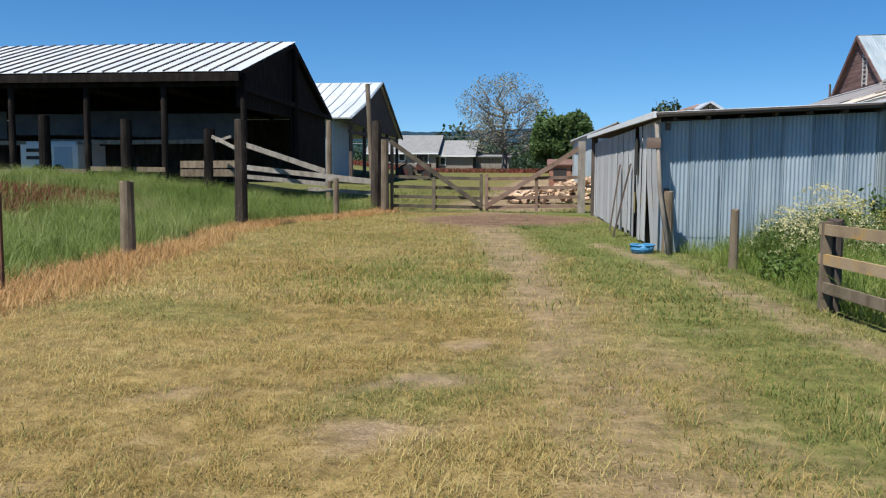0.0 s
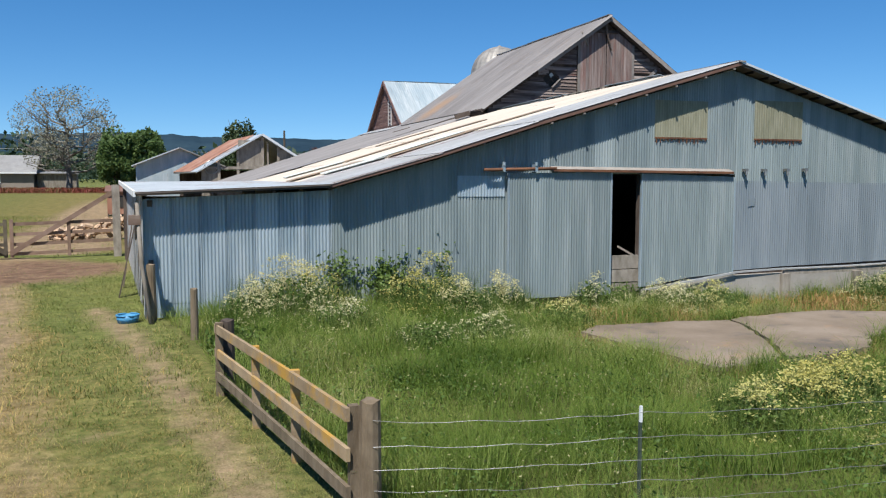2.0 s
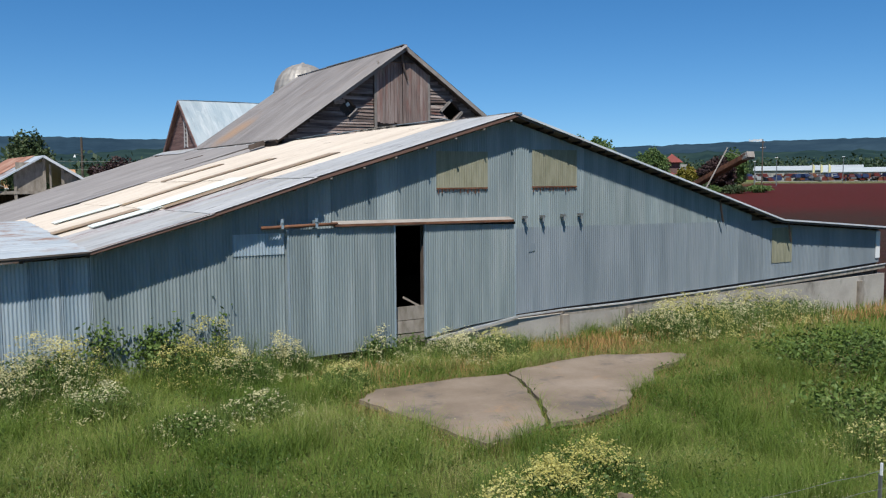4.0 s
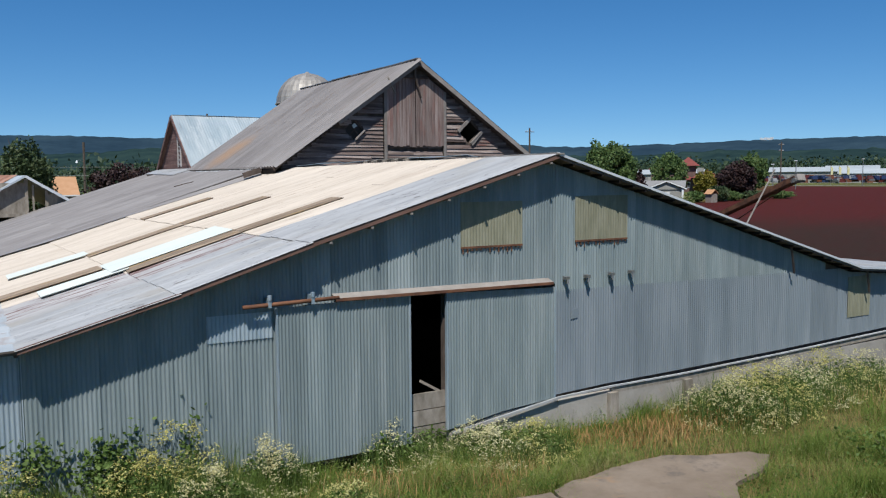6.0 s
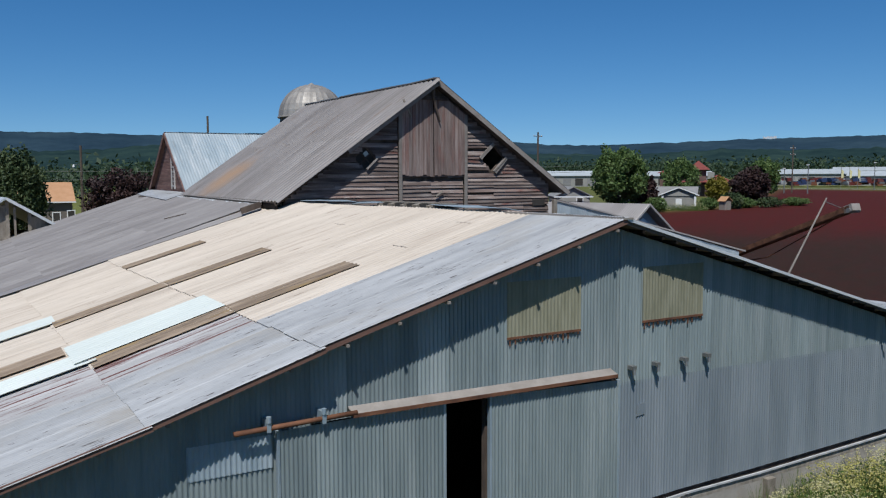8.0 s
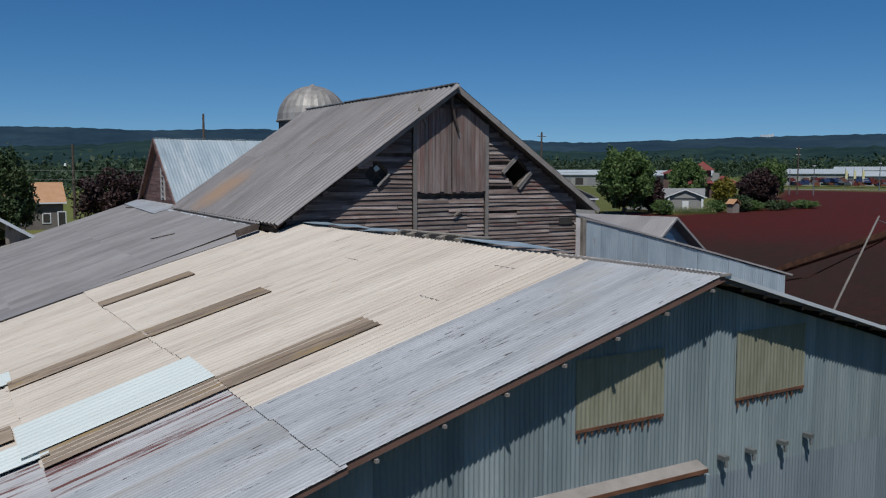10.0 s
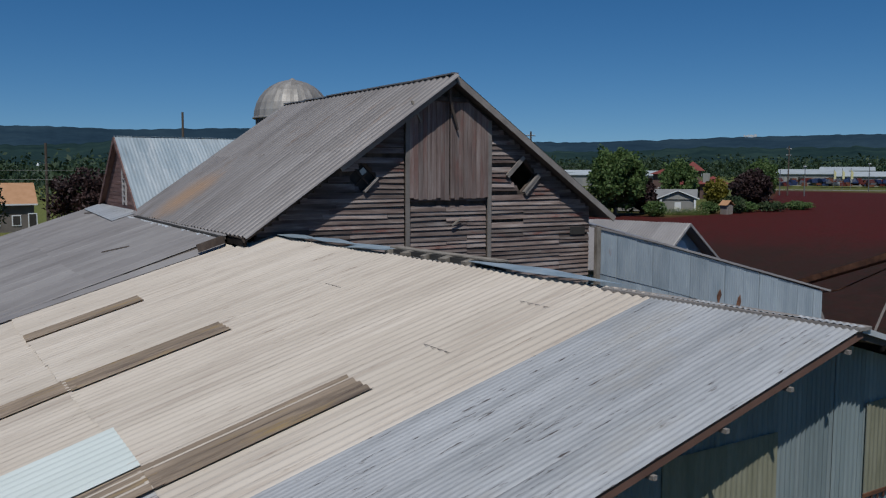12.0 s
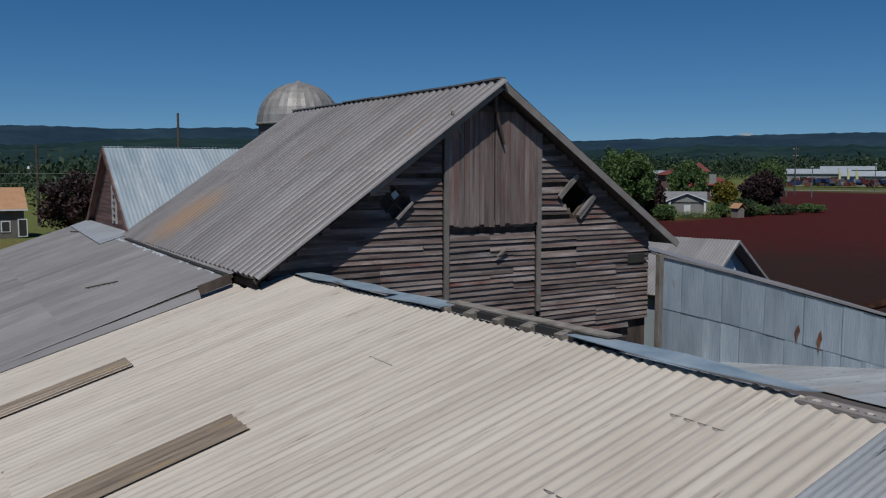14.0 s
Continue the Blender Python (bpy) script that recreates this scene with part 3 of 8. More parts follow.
# ---- grass ----
def blade_mesh(name, pts, h, w, bend, mat, rng):
    """Many bent blades in one mesh: two quads narrowing to a tip."""
    n = len(pts)
    a = rng.uniform(0, 2 * np.pi, n)
    side = np.stack([np.cos(a), np.sin(a), np.zeros(n)], 1)
    fall = np.stack([-np.sin(a), np.cos(a), np.zeros(n)], 1) * (bend * h * rng.uniform(0.2, 1.0, n))[:, None]
    up = np.zeros((n, 3))
    up[:, 2] = 1
    ww = (w * rng.uniform(0.6, 1.3, n))[:, None]
    b0, b1 = pts - side * ww, pts + side * ww
    mid = pts + up * (h * 0.55)[:, None] + fall * 0.3
    m0, m1 = mid - side * ww * 0.75, mid + side * ww * 0.75
    tip = pts + up * (h * 0.95)[:, None] + fall
    v = np.stack([b0, b1, m1, m0, tip], 1).reshape(-1, 3)
    base = np.arange(n)[:, None] * 5
    loops = np.concatenate([base + [0, 1, 2, 3], base + [3, 2, 4]], 1).ravel()
    starts = (np.arange(n)[:, None] * 7 + [0, 4]).ravel()
    me = bpy.data.meshes.new(name)
    me.vertices.add(len(v))
    me.vertices.foreach_set("co", v.ravel().astype(np.float32))
    me.loops.add(len(loops))
    me.loops.foreach_set("vertex_index", loops.astype(np.int32))
    me.polygons.add(len(starts))
    me.polygons.foreach_set("loop_start", starts.astype(np.int32))
    me.materials.append(mat)
    me.update(calc_edges=True)
    me.validate()
    return me


def strew(rng, n, x0, x1, y0, y1, keep, clump=0):
    """Points on the ground where keep(x, y) gives a chance."""
    x, y = rng.uniform(x0, x1, n), rng.uniform(y0, y1, n)
    k = rng.uniform(0, 1, n)
    out = [(a, b, ground_z(a, b) - 0.01) for a, b, c in zip(x, y, k) if c < keep(a, b)]
    return np.array(out)


def in_pad(x, y):
    for pad in (PAD_L, PAD_R):
        inside, j = False, len(pad) - 1
        for i in range(len(pad)):
            (xi, yi), (xj, yj) = pad[i], pad[j]
            if (yi > y) != (yj > y) and x < (xj - xi) * (y - yi) / (yj - yi) + xi:
                inside = not inside
            j = i
        if inside:
            return True
    return False


rng = np.random.default_rng(4)
G_YARD = leafy("yard_grass", [(0.11, 0.155, 0.035), (0.17, 0.21, 0.05), (0.26, 0.27, 0.08), (0.38, 0.34, 0.13)], trans=0.4)
G_LUSH = leafy("lush_grass", [(0.07, 0.125, 0.016), (0.12, 0.195, 0.026), (0.185, 0.265, 0.045), (0.27, 0.32, 0.08), (0.42, 0.38, 0.17)], trans=0.5)
G_BLUE = leafy("oat_grass", [(0.075, 0.12, 0.022), (0.145, 0.205, 0.04), (0.25, 0.31, 0.085), (0.46, 0.45, 0.22)], trans=0.45)
G_DRY = leafy("dry_grass", [(0.42, 0.21, 0.08), (0.54, 0.32, 0.13), (0.62, 0.44, 0.22)], trans=0.35)
G_TAN = leafy("tan_grass", [(0.24, 0.17, 0.06), (0.33, 0.23, 0.09), (0.42, 0.30, 0.14)], trans=0.35)
G_CLOVER = leafy("crimson_clover", [(0.14, 0.12, 0.03), (0.20, 0.06, 0.035), (0.26, 0.045, 0.04)], trans=0.3)


def clump(x, y):
    """How thick the sward stands, from bare to full."""
    return smooth01(-0.42, 0.38, 0.55 * noise.noise(Vector((x * 1.3, y * 1.3, 31))) + 0.55 * noise.noise(Vector((x * 3.7, y * 3.7, 32))) + 0.25 * noise.noise(Vector((x * 9, y * 9, 33))))


def yard_keep(x, y):
    if y < 2.4 and y < 1.2 + 1.2 * abs(noise.noise(Vector((x * 2, y * 2, 5)))):
        return 0
    if not (FENCE_L(y) + 0.1 < x < RAIL_X(y) - 0.05):
        return 0
    d = zones(x, y)[0]
    return max(0.03, 1 - 1.15 * d) * (1.0 if y < 14 else 0.6) * (0.42 + 0.58 * clump(x, y))


p = np.concatenate([strew(rng, 260000, -6.0, 4.2, 1.6, 9, yard_keep), strew(rng, 230000, -9, 3.4, 9, 31, yard_keep)])
dryness = np.array([zones(a, b)[1] for a, b, _ in p])
thick = np.array([clump(a, b) for a, b, _ in p])
h = rng.uniform(0.015, 0.05, len(p)) * (0.7 + 0.8 * thick) * (1 + 0.5 * (p[:, 1] > 9)) * np.where(rng.uniform(0, 1, len(p)) < 0.06, 1.9, 1.0)
mix = rng.uniform(0, 1, len(p)) < dryness * 0.85
WID = np.where(p[:, 1] > 9, 0.0050, 0.0025)
laid(new("yard_grass", blade_mesh("yard_grass", p[~mix], h[~mix], WID[~mix], 1.9, G_YARD, rng)), "short trodden yard grass", "grass", kind="stuff")
DRYY = leafy("straw_grass", [(0.27, 0.18, 0.055), (0.42, 0.30, 0.095), (0.54, 0.42, 0.16), (0.62, 0.52, 0.25)], trans=0.4)
laid(new("straw_grass", blade_mesh("straw_grass", p[mix], h[mix], WID[mix], 2.2, DRYY, rng)), "yellowed dry yard grass", "grass", kind="stuff")
# greener tufts in the middle of the yard
p = strew(rng, 60000, -5, 3.4, 5, 20, lambda x, y: yard_keep(x, y) * max(0.6 - 0.6 * smooth01(0.2, 1.2, math.hypot((x + 2.2) / 1.8, (y - 11.6) / 2.6) + 1.0 * noise.noise(Vector((x, y, 1))) + 0.5 * noise.noise(Vector((x * 3, y * 3, 1)))), 0.35 * smooth01(0.15, 0.4, noise.noise(Vector((x * 0.6 + 4, y * 0.6, 1)))) * smooth01(0.5, 1.5, x - TRACK_1(y))))
laid(new("grass_tufts", blade_mesh("grass_tufts", p, rng.uniform(0.05, 0.14, len(p)), 0.004, 1.2, G_LUSH, rng)), "greener tufts of longer grass", "grass", kind="stuff")
# the bank behind the left fence
p = strew(rng, 150000, -24, -6.8, 7, 34.5, lambda x, y: (0 if x > FENCE_L(y) - 0.2 else 1.0) * (1 if zones(x, y)[3] < 0.35 else 0.12))
laid(new("bank_grass", blade_mesh("bank_grass", p, rng.uniform(0.15, 0.5, len(p)) * np.array([0.75 + 0.75 * smooth01(-0.2, 0.35, noise.noise(Vector((a * 0.7, b * 0.7, 61))) + 0.5 * noise.noise(Vector((a * 2.1, b * 2.1, 62)))) + 0.3 * smooth01(18, 24, b) for a, b, _ in p]), 0.006, 1.5, G_BLUE, rng)), "tall green grass along the bank", "grass", kind="stuff")
p = strew(rng, 60000, -24, -8, 8, 31, lambda x, y: 1.0 if zones(x, y)[3] > 0.3 else 0)
laid(new("crimson_clover", blade_mesh("crimson_clover", p, rng.uniform(0.09, 0.25, len(p)), 0.011, 1.1, G_CLOVER, rng)), "low reddish clover on the bank", "clover", kind="stuff")
p = strew(rng, 90000, -10.2, -5.0, 3, 33, lambda x, y: 1 - smooth01(0.25, 0.9 + 0.5 * smooth01(16, 8, y), abs(x - FENCE_L(y) - 0.25 + 0.5 * noise.noise(Vector((x, y * 0.6, 5))))))
laid(new("scorched_grass", blade_mesh("scorched_grass", p, rng.uniform(0.06, 0.26, len(p)), 0.005, 1.8, G_DRY, rng)), "orange-brown scorched grass under the fence", "grass", kind="stuff")


# the weedy plot before the barn
def weed_keep(x, y):
    if x < RAIL_X(y) + 0.1 or y < 1.4 or y > 17.3 or in_pad(x, y):
        return 0
    edge = 1.0
    if 13.2 < y < 16.2 and 16.5 < x < 32:
        edge = 0.25
    return edge


p = np.concatenate([strew(rng, 120000, 3.5, 19, 1.4, 8, lambda x, y: weed_keep(x, y) * smooth01(1.4, 3.4, y) * (1 - smooth01(13, 19, x)) * (1 - smooth01(6, 8, y))), strew(rng, 150000, 2.0, 33, 5.5, 17.35, lambda x, y: weed_keep(x, y) * smooth01(5.5, 7.5, y) * (1 - smooth01(25, 33, x)))])
tall = np.array([0.5 + 0.4 * noise.noise(Vector((a * 0.5, b * 0.5, 9))) + 0.55 * noise.noise(Vector((a * 1.7, b * 1.7, 10))) + 0.3 * noise.noise(Vector((a * 4.1, b * 4.1, 11))) for a, b, _ in p]).clip(0.02, 1.2)
h = rng.uniform(0.08, 0.40, len(p)) * (0.3 + 1.25 * tall) * np.where(p[:, 1] < 5.0, 0.55, 1.0)
laid(new("weed_grass", blade_mesh("weed_grass", p, h, np.where(p[:, 1] < 7.5, 0.0028, 0.0042), 2.0, G_LUSH, rng)), "rank green grass and weeds", "grass", kind="stuff")
p = strew(rng, 170000, 3, 26, 4.6, 17.3, lambda x, y: weed_keep(x, y) * smooth01(0.0, 0.34, noise.noise(Vector((x * 0.9, y * 0.9, 21))) + 0.35 * noise.noise(Vector((x * 2.6, y * 2.6, 3)))))
laid(new("tall_weeds", blade_mesh("tall_weeds", p, rng.uniform(0.28, 0.66, len(p)), 0.004, 1.5, G_LUSH, rng)), "taller tussocks of green and straw-tipped grass", "grass", kind="stuff")
p = strew(rng, 16000, 9, 34, 12.5, 17.3, lambda x, y: 0 if in_pad(x, y) else (1 - smooth01(0.3, 1.3, abs(y - 15.6 + 0.8 * noise.noise(Vector((x * 0.4, 0, 1)))))) * smooth01(9.5, 12, x))
laid(new("brown_grass", blade_mesh("brown_grass", p, rng.uniform(0.15, 0.4, len(p)), 0.009, 0.9, G_DRY, rng)), "dried brown grass edging the pad", "grass", kind="stuff")
p = strew(rng, 46000, 16, 60, 0.5, 17, lambda x, y: 0 if (x < 24 and y > 9) else 0.6 * smooth01(0.5, 4, y) * smooth01(16, 21, x) * (1 - smooth01(40, 60, x)))
laid(new("rough_grass", blade_mesh("rough_grass", p, rng.uniform(0.2, 0.6, len(p)), 0.012, 0.9, G_LUSH, rng)), "rough grass beside the barn", "grass", kind="stuff")
p = strew(rng, 45000, -16, 6, 33, 60, lambda x, y: 0.7 * (1 - zones(x, y)[0]) if x < 0.8 else 0)
laid(new("field_grass", blade_mesh("field_grass", p, rng.uniform(0.05, 0.2, len(p)), 0.008, 1.2, G_YARD, rng)), "field grass beyond the gate", "grass", kind="stuff")

p = strew(rng, 14000, -34, 3, 92.5, 100.5, lambda x, y: 1.0)
laid(new("crimson_strip", blade_mesh("crimson_strip", p, rng.uniform(0.2, 0.5, len(p)), 0.03, 1.2, G_CLOVER, rng)), "strip of tall crimson crop before the houses", "crop", kind="stuff")
p = strew(rng, 60000, 9.6, 26, 8.5, 16, lambda x, y: 0 if in_pad(x, y) else max(0.9 if in_pad(x + 0.45, y) or in_pad(x - 0.45, y) or in_pad(x, y + 0.4) or in_pad(x, y - 0.4) else 0.0, 0.35 * smooth01(15.5, 18, x + 1.5 * noise.noise(Vector((x, y, 2))))))
laid(new("matted_dry_grass", blade_mesh("matted_dry_grass", p, rng.uniform(0.08, 0.3, len(p)), 0.005, 1.6, G_TAN, rng)), "matted tan grass creeping over the pad edges", "grass", kind="stuff")

# ---- corrugated sheets ----
ORIGIN = BARNS
PITCH = 0.0763
SHEETS = {}


def sheet_mesh(w, l, mat, amp=0.009, pitch=PITCH, rows=2, sag=0.0, sharp=1.0):
    """A corrugated sheet: ridges run along local y, w across x, its foot at y = 0; sharp above 1 gives narrow ribs and flat pans."""
    key = (round(w, 3), round(l, 3), mat.name, round(amp, 4), round(pitch, 4))
    if key not in SHEETS:
        n = max(4, round(w / pitch * (4 if pitch < 0.12 else 8)))
        me = Mesh()
        for j in range(rows + 1):
            for i in range(n + 1):
                x = w * i / n
                c = math.cos(2 * math.pi * x / pitch)
                me.v.append((x, l * j / rows, (amp * c if sharp == 1.0 else amp * (0.5 + 0.5 * c) ** sharp) - sag * math.sin(math.pi * j / rows)))
        for j in range(rows):
            for i in range(n):
                a = j * (n + 1) + i
                me.f.append((a, a + 1, a + n + 2, a + n + 1))
                me.m.append(0)
        SHEETS[key] = me.make("sheet", mat, True)
    return SHEETS[key]


def roof_sheets(parent, foot, along, up, length, rows, mat_at, w=0.61, amp=0.009, pitch=PITCH, seed=1, name="roof_sheet", laps=0.06, raised=0.0, creep=None):
    """Sheets on a roof slope. foot: the eave's start; along: unit vector of the eave; up: unit vector up the slope; rows: lengths from the eave up."""
    rnd = random.Random(seed)
    along, up = Vector(along).normalized(), Vector(up).normalized()
    n = along.cross(up).normalized()
    count = max(1, round(length / w))
    ww = length / count
    base = 0.0
    for r, l in enumerate(rows):
        for i in range(count):
            u, v = i * ww, base
            mat = mat_at((i + 0.5) * ww, base + l / 2)
            if mat is None:
                continue
            a_, p_, s_ = (0.0125, 0.172, 1.0) if mat is CREAM else (amp, pitch, 1.0)
            p_ = ww / max(1, round(ww / p_))
            me = sheet_mesh(ww + p_ * 0.5, l + laps, mat, a_, p_, sharp=s_)
            lift = 0.012 + raised + 0.0025 * (i % 2) + 0.006 * (r % 2)
            o = Vector(foot) + along * u + up * (v + rnd.uniform(-0.02, 0.02)) + n * lift + (creep * (u + ww / 2) if creep else Vector())
            a = along.copy()
            a.normalize()
            b = n.cross(a).normalized()
            c = a.cross(b)
            m = Matrix(((a.x, b.x, c.x, o.x), (a.y, b.y, c.y, o.y), (a.z, b.z, c.z, o.z), (0, 0, 0, 1)))
            part(name, me, mat, parent, at=m)
        base += l


def wall_sheet(parent, x0, x1, zlo, zhi, y, mat, amp=0.015, pitch=PITCH, name="wall_sheet", frame_m=None, bend=0.0):
    """One corrugated sheet on a wall along x that faces -y; zlo and zhi are functions of x. frame_m turns it elsewhere."""
    n = max(4, round((x1 - x0) / pitch) * 4)
    me = Mesh()
    for i in range(n + 1):
        x = x0 + (x1 - x0) * i / n
        d = y - amp * math.cos(2 * math.pi * (x - x0) / pitch)
        a, b = zlo(x), zhi(x)
        for k in range(3):
            me.v.append((x, d - bend * (1 - k / 2) ** 2, a + (b - a) * k / 2))
    for i in range(n):
        for k in range(2):
            a = i * 3 + k
            me.f.append((a, a + 3, a + 4, a + 1))
            me.m.append(0)
    return part(name, me.make(name, mat, True), mat, parent, at=frame_m)


# ---- the long metal barn ----
WALL_Y = 17.53
ridge_x, ridge_z = 17.08, 6.02
roof_line = lerp([(6.22, 2.86), (8.8, 3.57), (11.25, 4.33), (17.08, 6.02), (20.85, 4.98), (24.1, 4.03), (28.2, 2.83), (34.4, 2.36)])
# the ridge and the sheet courses run back a little askew to the front wall
SKEW, FALL = 0.028, 0.0081
shed_line = lerp([(1.6, 2.68), (5.65, 2.86)])
base_line = lerp([(1.6, -0.05), (5.9, 0.0), (14.33, 0.14), (15.8, 0.40), (17.2, 0.50), (18.9, 0.57), (21.1, 0.60), (25.0, 0.69), (29.2, 0.82), (34.4, 1.02)])
barn = thing("metal_barn", "long low blue-grey corrugated iron barn with a patched roof", "barn", (17.0, 17.6, 0))
frame_mesh = Mesh()
# stud wall behind the sheets, with the doorway left open
y0 = WALL_Y + 0.05
outline = [(6.3, -0.1), (13.44, -0.1), (13.44, 3.1), (14.33, 3.1), (14.33, 0.2), (34.3, 0.2), (34.3, 2.24), (28.2, 2.71), (17.08, 5.90), (11.25, 4.21), (8.8, 3.45), (6.3, 2.76)]
frame_mesh.slab([(x, y0, z) for x, z in outline], 0.1)
wall_front = part("front_wall", frame_mesh, DARKWOOD, barn)
# side, back and floor
part("end_wall", Mesh().slab([(34.3, WALL_Y, -0.6), (34.3, 32.3, -0.6), (34.3, 32.3, 2.3), (34.3, WALL_Y, 2.3)], 0.1), DARKWOOD, barn)
part("rear_wall", Mesh().box(6.3, 34.3, 32.2, 32.3, -0.6, 2.2), DARKWOOD, barn)
part("end_wall", Mesh().box(6.25, 6.35, 17.6, 32.3, -0.1, 2.6), DARKWOOD, barn)
part("barn_floor", Mesh().box(5.8, 34.2, 17.7, 32.2, -0.3, 0.02), DARKIN, barn, "dark earth floor")
# roof deck under the sheets, two slopes and the low lean-to
FRONT_Y, BACK_Y = 17.04, 33.75
segs = [(6.22, 2.86), (8.8, 3.57), (11.25, 4.33), (17.08, 6.02)]
deck = Mesh()
FRONTS = (17.05, 17.09, 17.15)
for (x0, z0), (x1, z1), fy0 in zip(segs, segs[1:], FRONTS):
    back = Vector((-SKEW, 0, -FALL)) * (BACK_Y - FRONT_Y)
    deck.slab([(x0, fy0 + 0.03, z0 - 0.02), (x1, fy0 + 0.03, z1 - 0.02), Vector((x1, BACK_Y, z1 - 0.02)) + back, Vector((x0, BACK_Y, z0 - 0.02)) + back], 0.06)
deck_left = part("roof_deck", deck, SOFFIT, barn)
deck = Mesh()
FRONT_R = 17.16
for k, ((x0, z0), (x1, z1)) in enumerate((((17.08, 6.02), (20.85, 4.98)), ((20.85, 4.98), (24.1, 4.03)), ((24.1, 4.03), (28.2, 2.83)), ((28.2, 2.83), (34.4, 2.36)))):
    dx, dz = (-0.42, -0.12) if k == 0 else (0, 0)
    deck.slab([(x0, FRONT_R, z0 - 0.02), (x1, FRONT_R, z1 - 0.02), (x1, 32.3, z1 - 0.02), (x0 + dx, 32.3, z0 + dz - 0.02)], 0.06)
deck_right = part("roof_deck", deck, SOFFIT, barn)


def left_mat(x, y):
    """The patchwork of the left slope: x across the courses at the front edge, y back from it."""
    if x > 11.2:
        return GALV_ROOF if y < 19.95 else CREAM
    if x > 8.7:
        return GALV_ROOF if y < 19.9 else STREAK if y < 20.95 else CREAM
    return GALV_ROOF if y < 19.5 else STREAK if y < 22.0 else CREAM


for k in range(3):
    (x0, z0), (x1, z1) = segs[k], segs[k + 1]
    l = math.hypot(x1 - x0, z1 - z0)
    d = Vector((x1 - x0, 0, z1 - z0)).normalized()
    lap = 0.07 if k else 0.0
    # the sheets are laid from the far end to the front
    yb = 32.8 if k == 2 else BACK_Y
    shift = Vector((-SKEW, 0, -FALL)) * (yb - FRONT_Y)
    roof_sheets(deck_left, Vector((x0, yb, z0)) + shift - d * lap, (0, -1, 0), d, yb - FRONTS[k], [l + lap], lambda u, v, yb=yb, x0=x0: left_mat(x0 + 0.5, yb - u), seed=5 + k, laps=0.02, raised=0.02 * k, w=0.69, creep=Vector((SKEW, 0, FALL)))
# the strip of the cream slope beside the old barn's eave
x0, x1 = 11.25, 16.2
z0, z1 = roof_line(x0), roof_line(x1)
shift = Vector((-SKEW, 0, -FALL)) * (BACK_Y - FRONT_Y)
roof_sheets(deck_left, Vector((x0, BACK_Y, z0)) + shift, (0, -1, 0), (x1 - x0, 0, z1 - z0), BACK_Y - 32.8, [math.hypot(x1 - x0, z1 - z0)], lambda u, v: CREAM, seed=15, raised=0.04)


def roof_strip(x0, x1, y, w, mat, lift, label):
    """A sheet laid over the left slope; x is given at the front edge and follows the courses back."""
    z0, z1 = roof_line(x0) + lift, roof_line(x1) + lift
    l = math.hypot(x1 - x0, z1 - z0)
    d = Vector((x1 - x0, 0, z1 - z0)).normalized()
    n = Vector((0, -1, 0)).cross(d)
    o = Vector((x0, y + w, z0)) + Vector((-SKEW, 0, -FALL)) * (y + w / 2 - FRONT_Y)
    m = Matrix(((0, d.x, n.x, o.x), (-1, d.y, n.y, o.y), (0, d.z, n.z, o.z), (0, 0, 0, 1)))
    part("roof_strip", sheet_mesh(w, l, mat, 0.020 if mat is BROWN else 0.018, w / max(2, round(w / 0.172))), mat, deck_left, label, at=m)


roof_strip(11.2, 13.68, 20.88, 0.74, BROWN, 0.074, "aged brown translucent strip")
roof_strip(8.75, 11.32, 20.95, 0.72, BROWN, 0.058, "aged brown translucent strip")
roof_strip(11.2, 13.63, 25.62, 0.72, BROWN, 0.074, "aged brown translucent strip")
roof_strip(8.75, 11.3, 25.75, 0.68, BROWN, 0.057, "aged brown translucent strip")
roof_strip(11.15, 13.38, 30.3, 0.66, BROWN, 0.074, "aged brown translucent strip")
roof_strip(8.55, 11.26, 21.66, 1.6, WHITEP, 0.078, "white translucent panel")
roof_strip(6.9, 8.85, 26.3, 1.0, WHITEP, 0.06, "white translucent panel")
roof_strip(7.1, 8.88, 21.42, 0.95, WHITEP, 0.065, "white translucent panel")
roof_strip(6.35, 8.55, 22.75, 0.8, BROWN, 0.055, "aged greenish brown translucent strip")
for x, y in ((15.55, 25.6), (16.25, 20.88), (14.73, 20.9)):
    c = Mesh()
    for k in range(4):
        a, b = y + 0.17 * k, y + 0.17 * k + 0.13
        o = Vector((-SKEW, 0, -FALL)) * (y - FRONT_Y)
        c.beam(o + Vector((x + 0.006 * (k % 2), a, roof_line(x) + 0.066)), o + Vector((x - 0.004, b, roof_line(x) + 0.067)), 0.008, 0.008)
    part("split_seam", c, TRIM, deck_left)
d_r = Vector((28.2 - 17.08, 0, 2.83 - 6.02)).normalized()
roof_sheets(deck_right, (28.2, FRONT_R - 0.02, 2.84), (0, 1, 0), -d_r, 32.2 - FRONT_R, [5.8, 5.8], lambda u, v: GALV_ROOF, seed=9, w=0.8, creep=Vector((-SKEW * 0.5, 0, -FALL)))
d_r = Vector((34.4 - 28.2, 0, 2.36 - 2.83)).normalized()
roof_sheets(deck_right, (34.4, FRONT_R - 0.02, 2.38), (0, 1, 0), -d_r, 32.2 - FRONT_R, [6.1], lambda u, v: GALV_ROOF, seed=10, w=0.8)
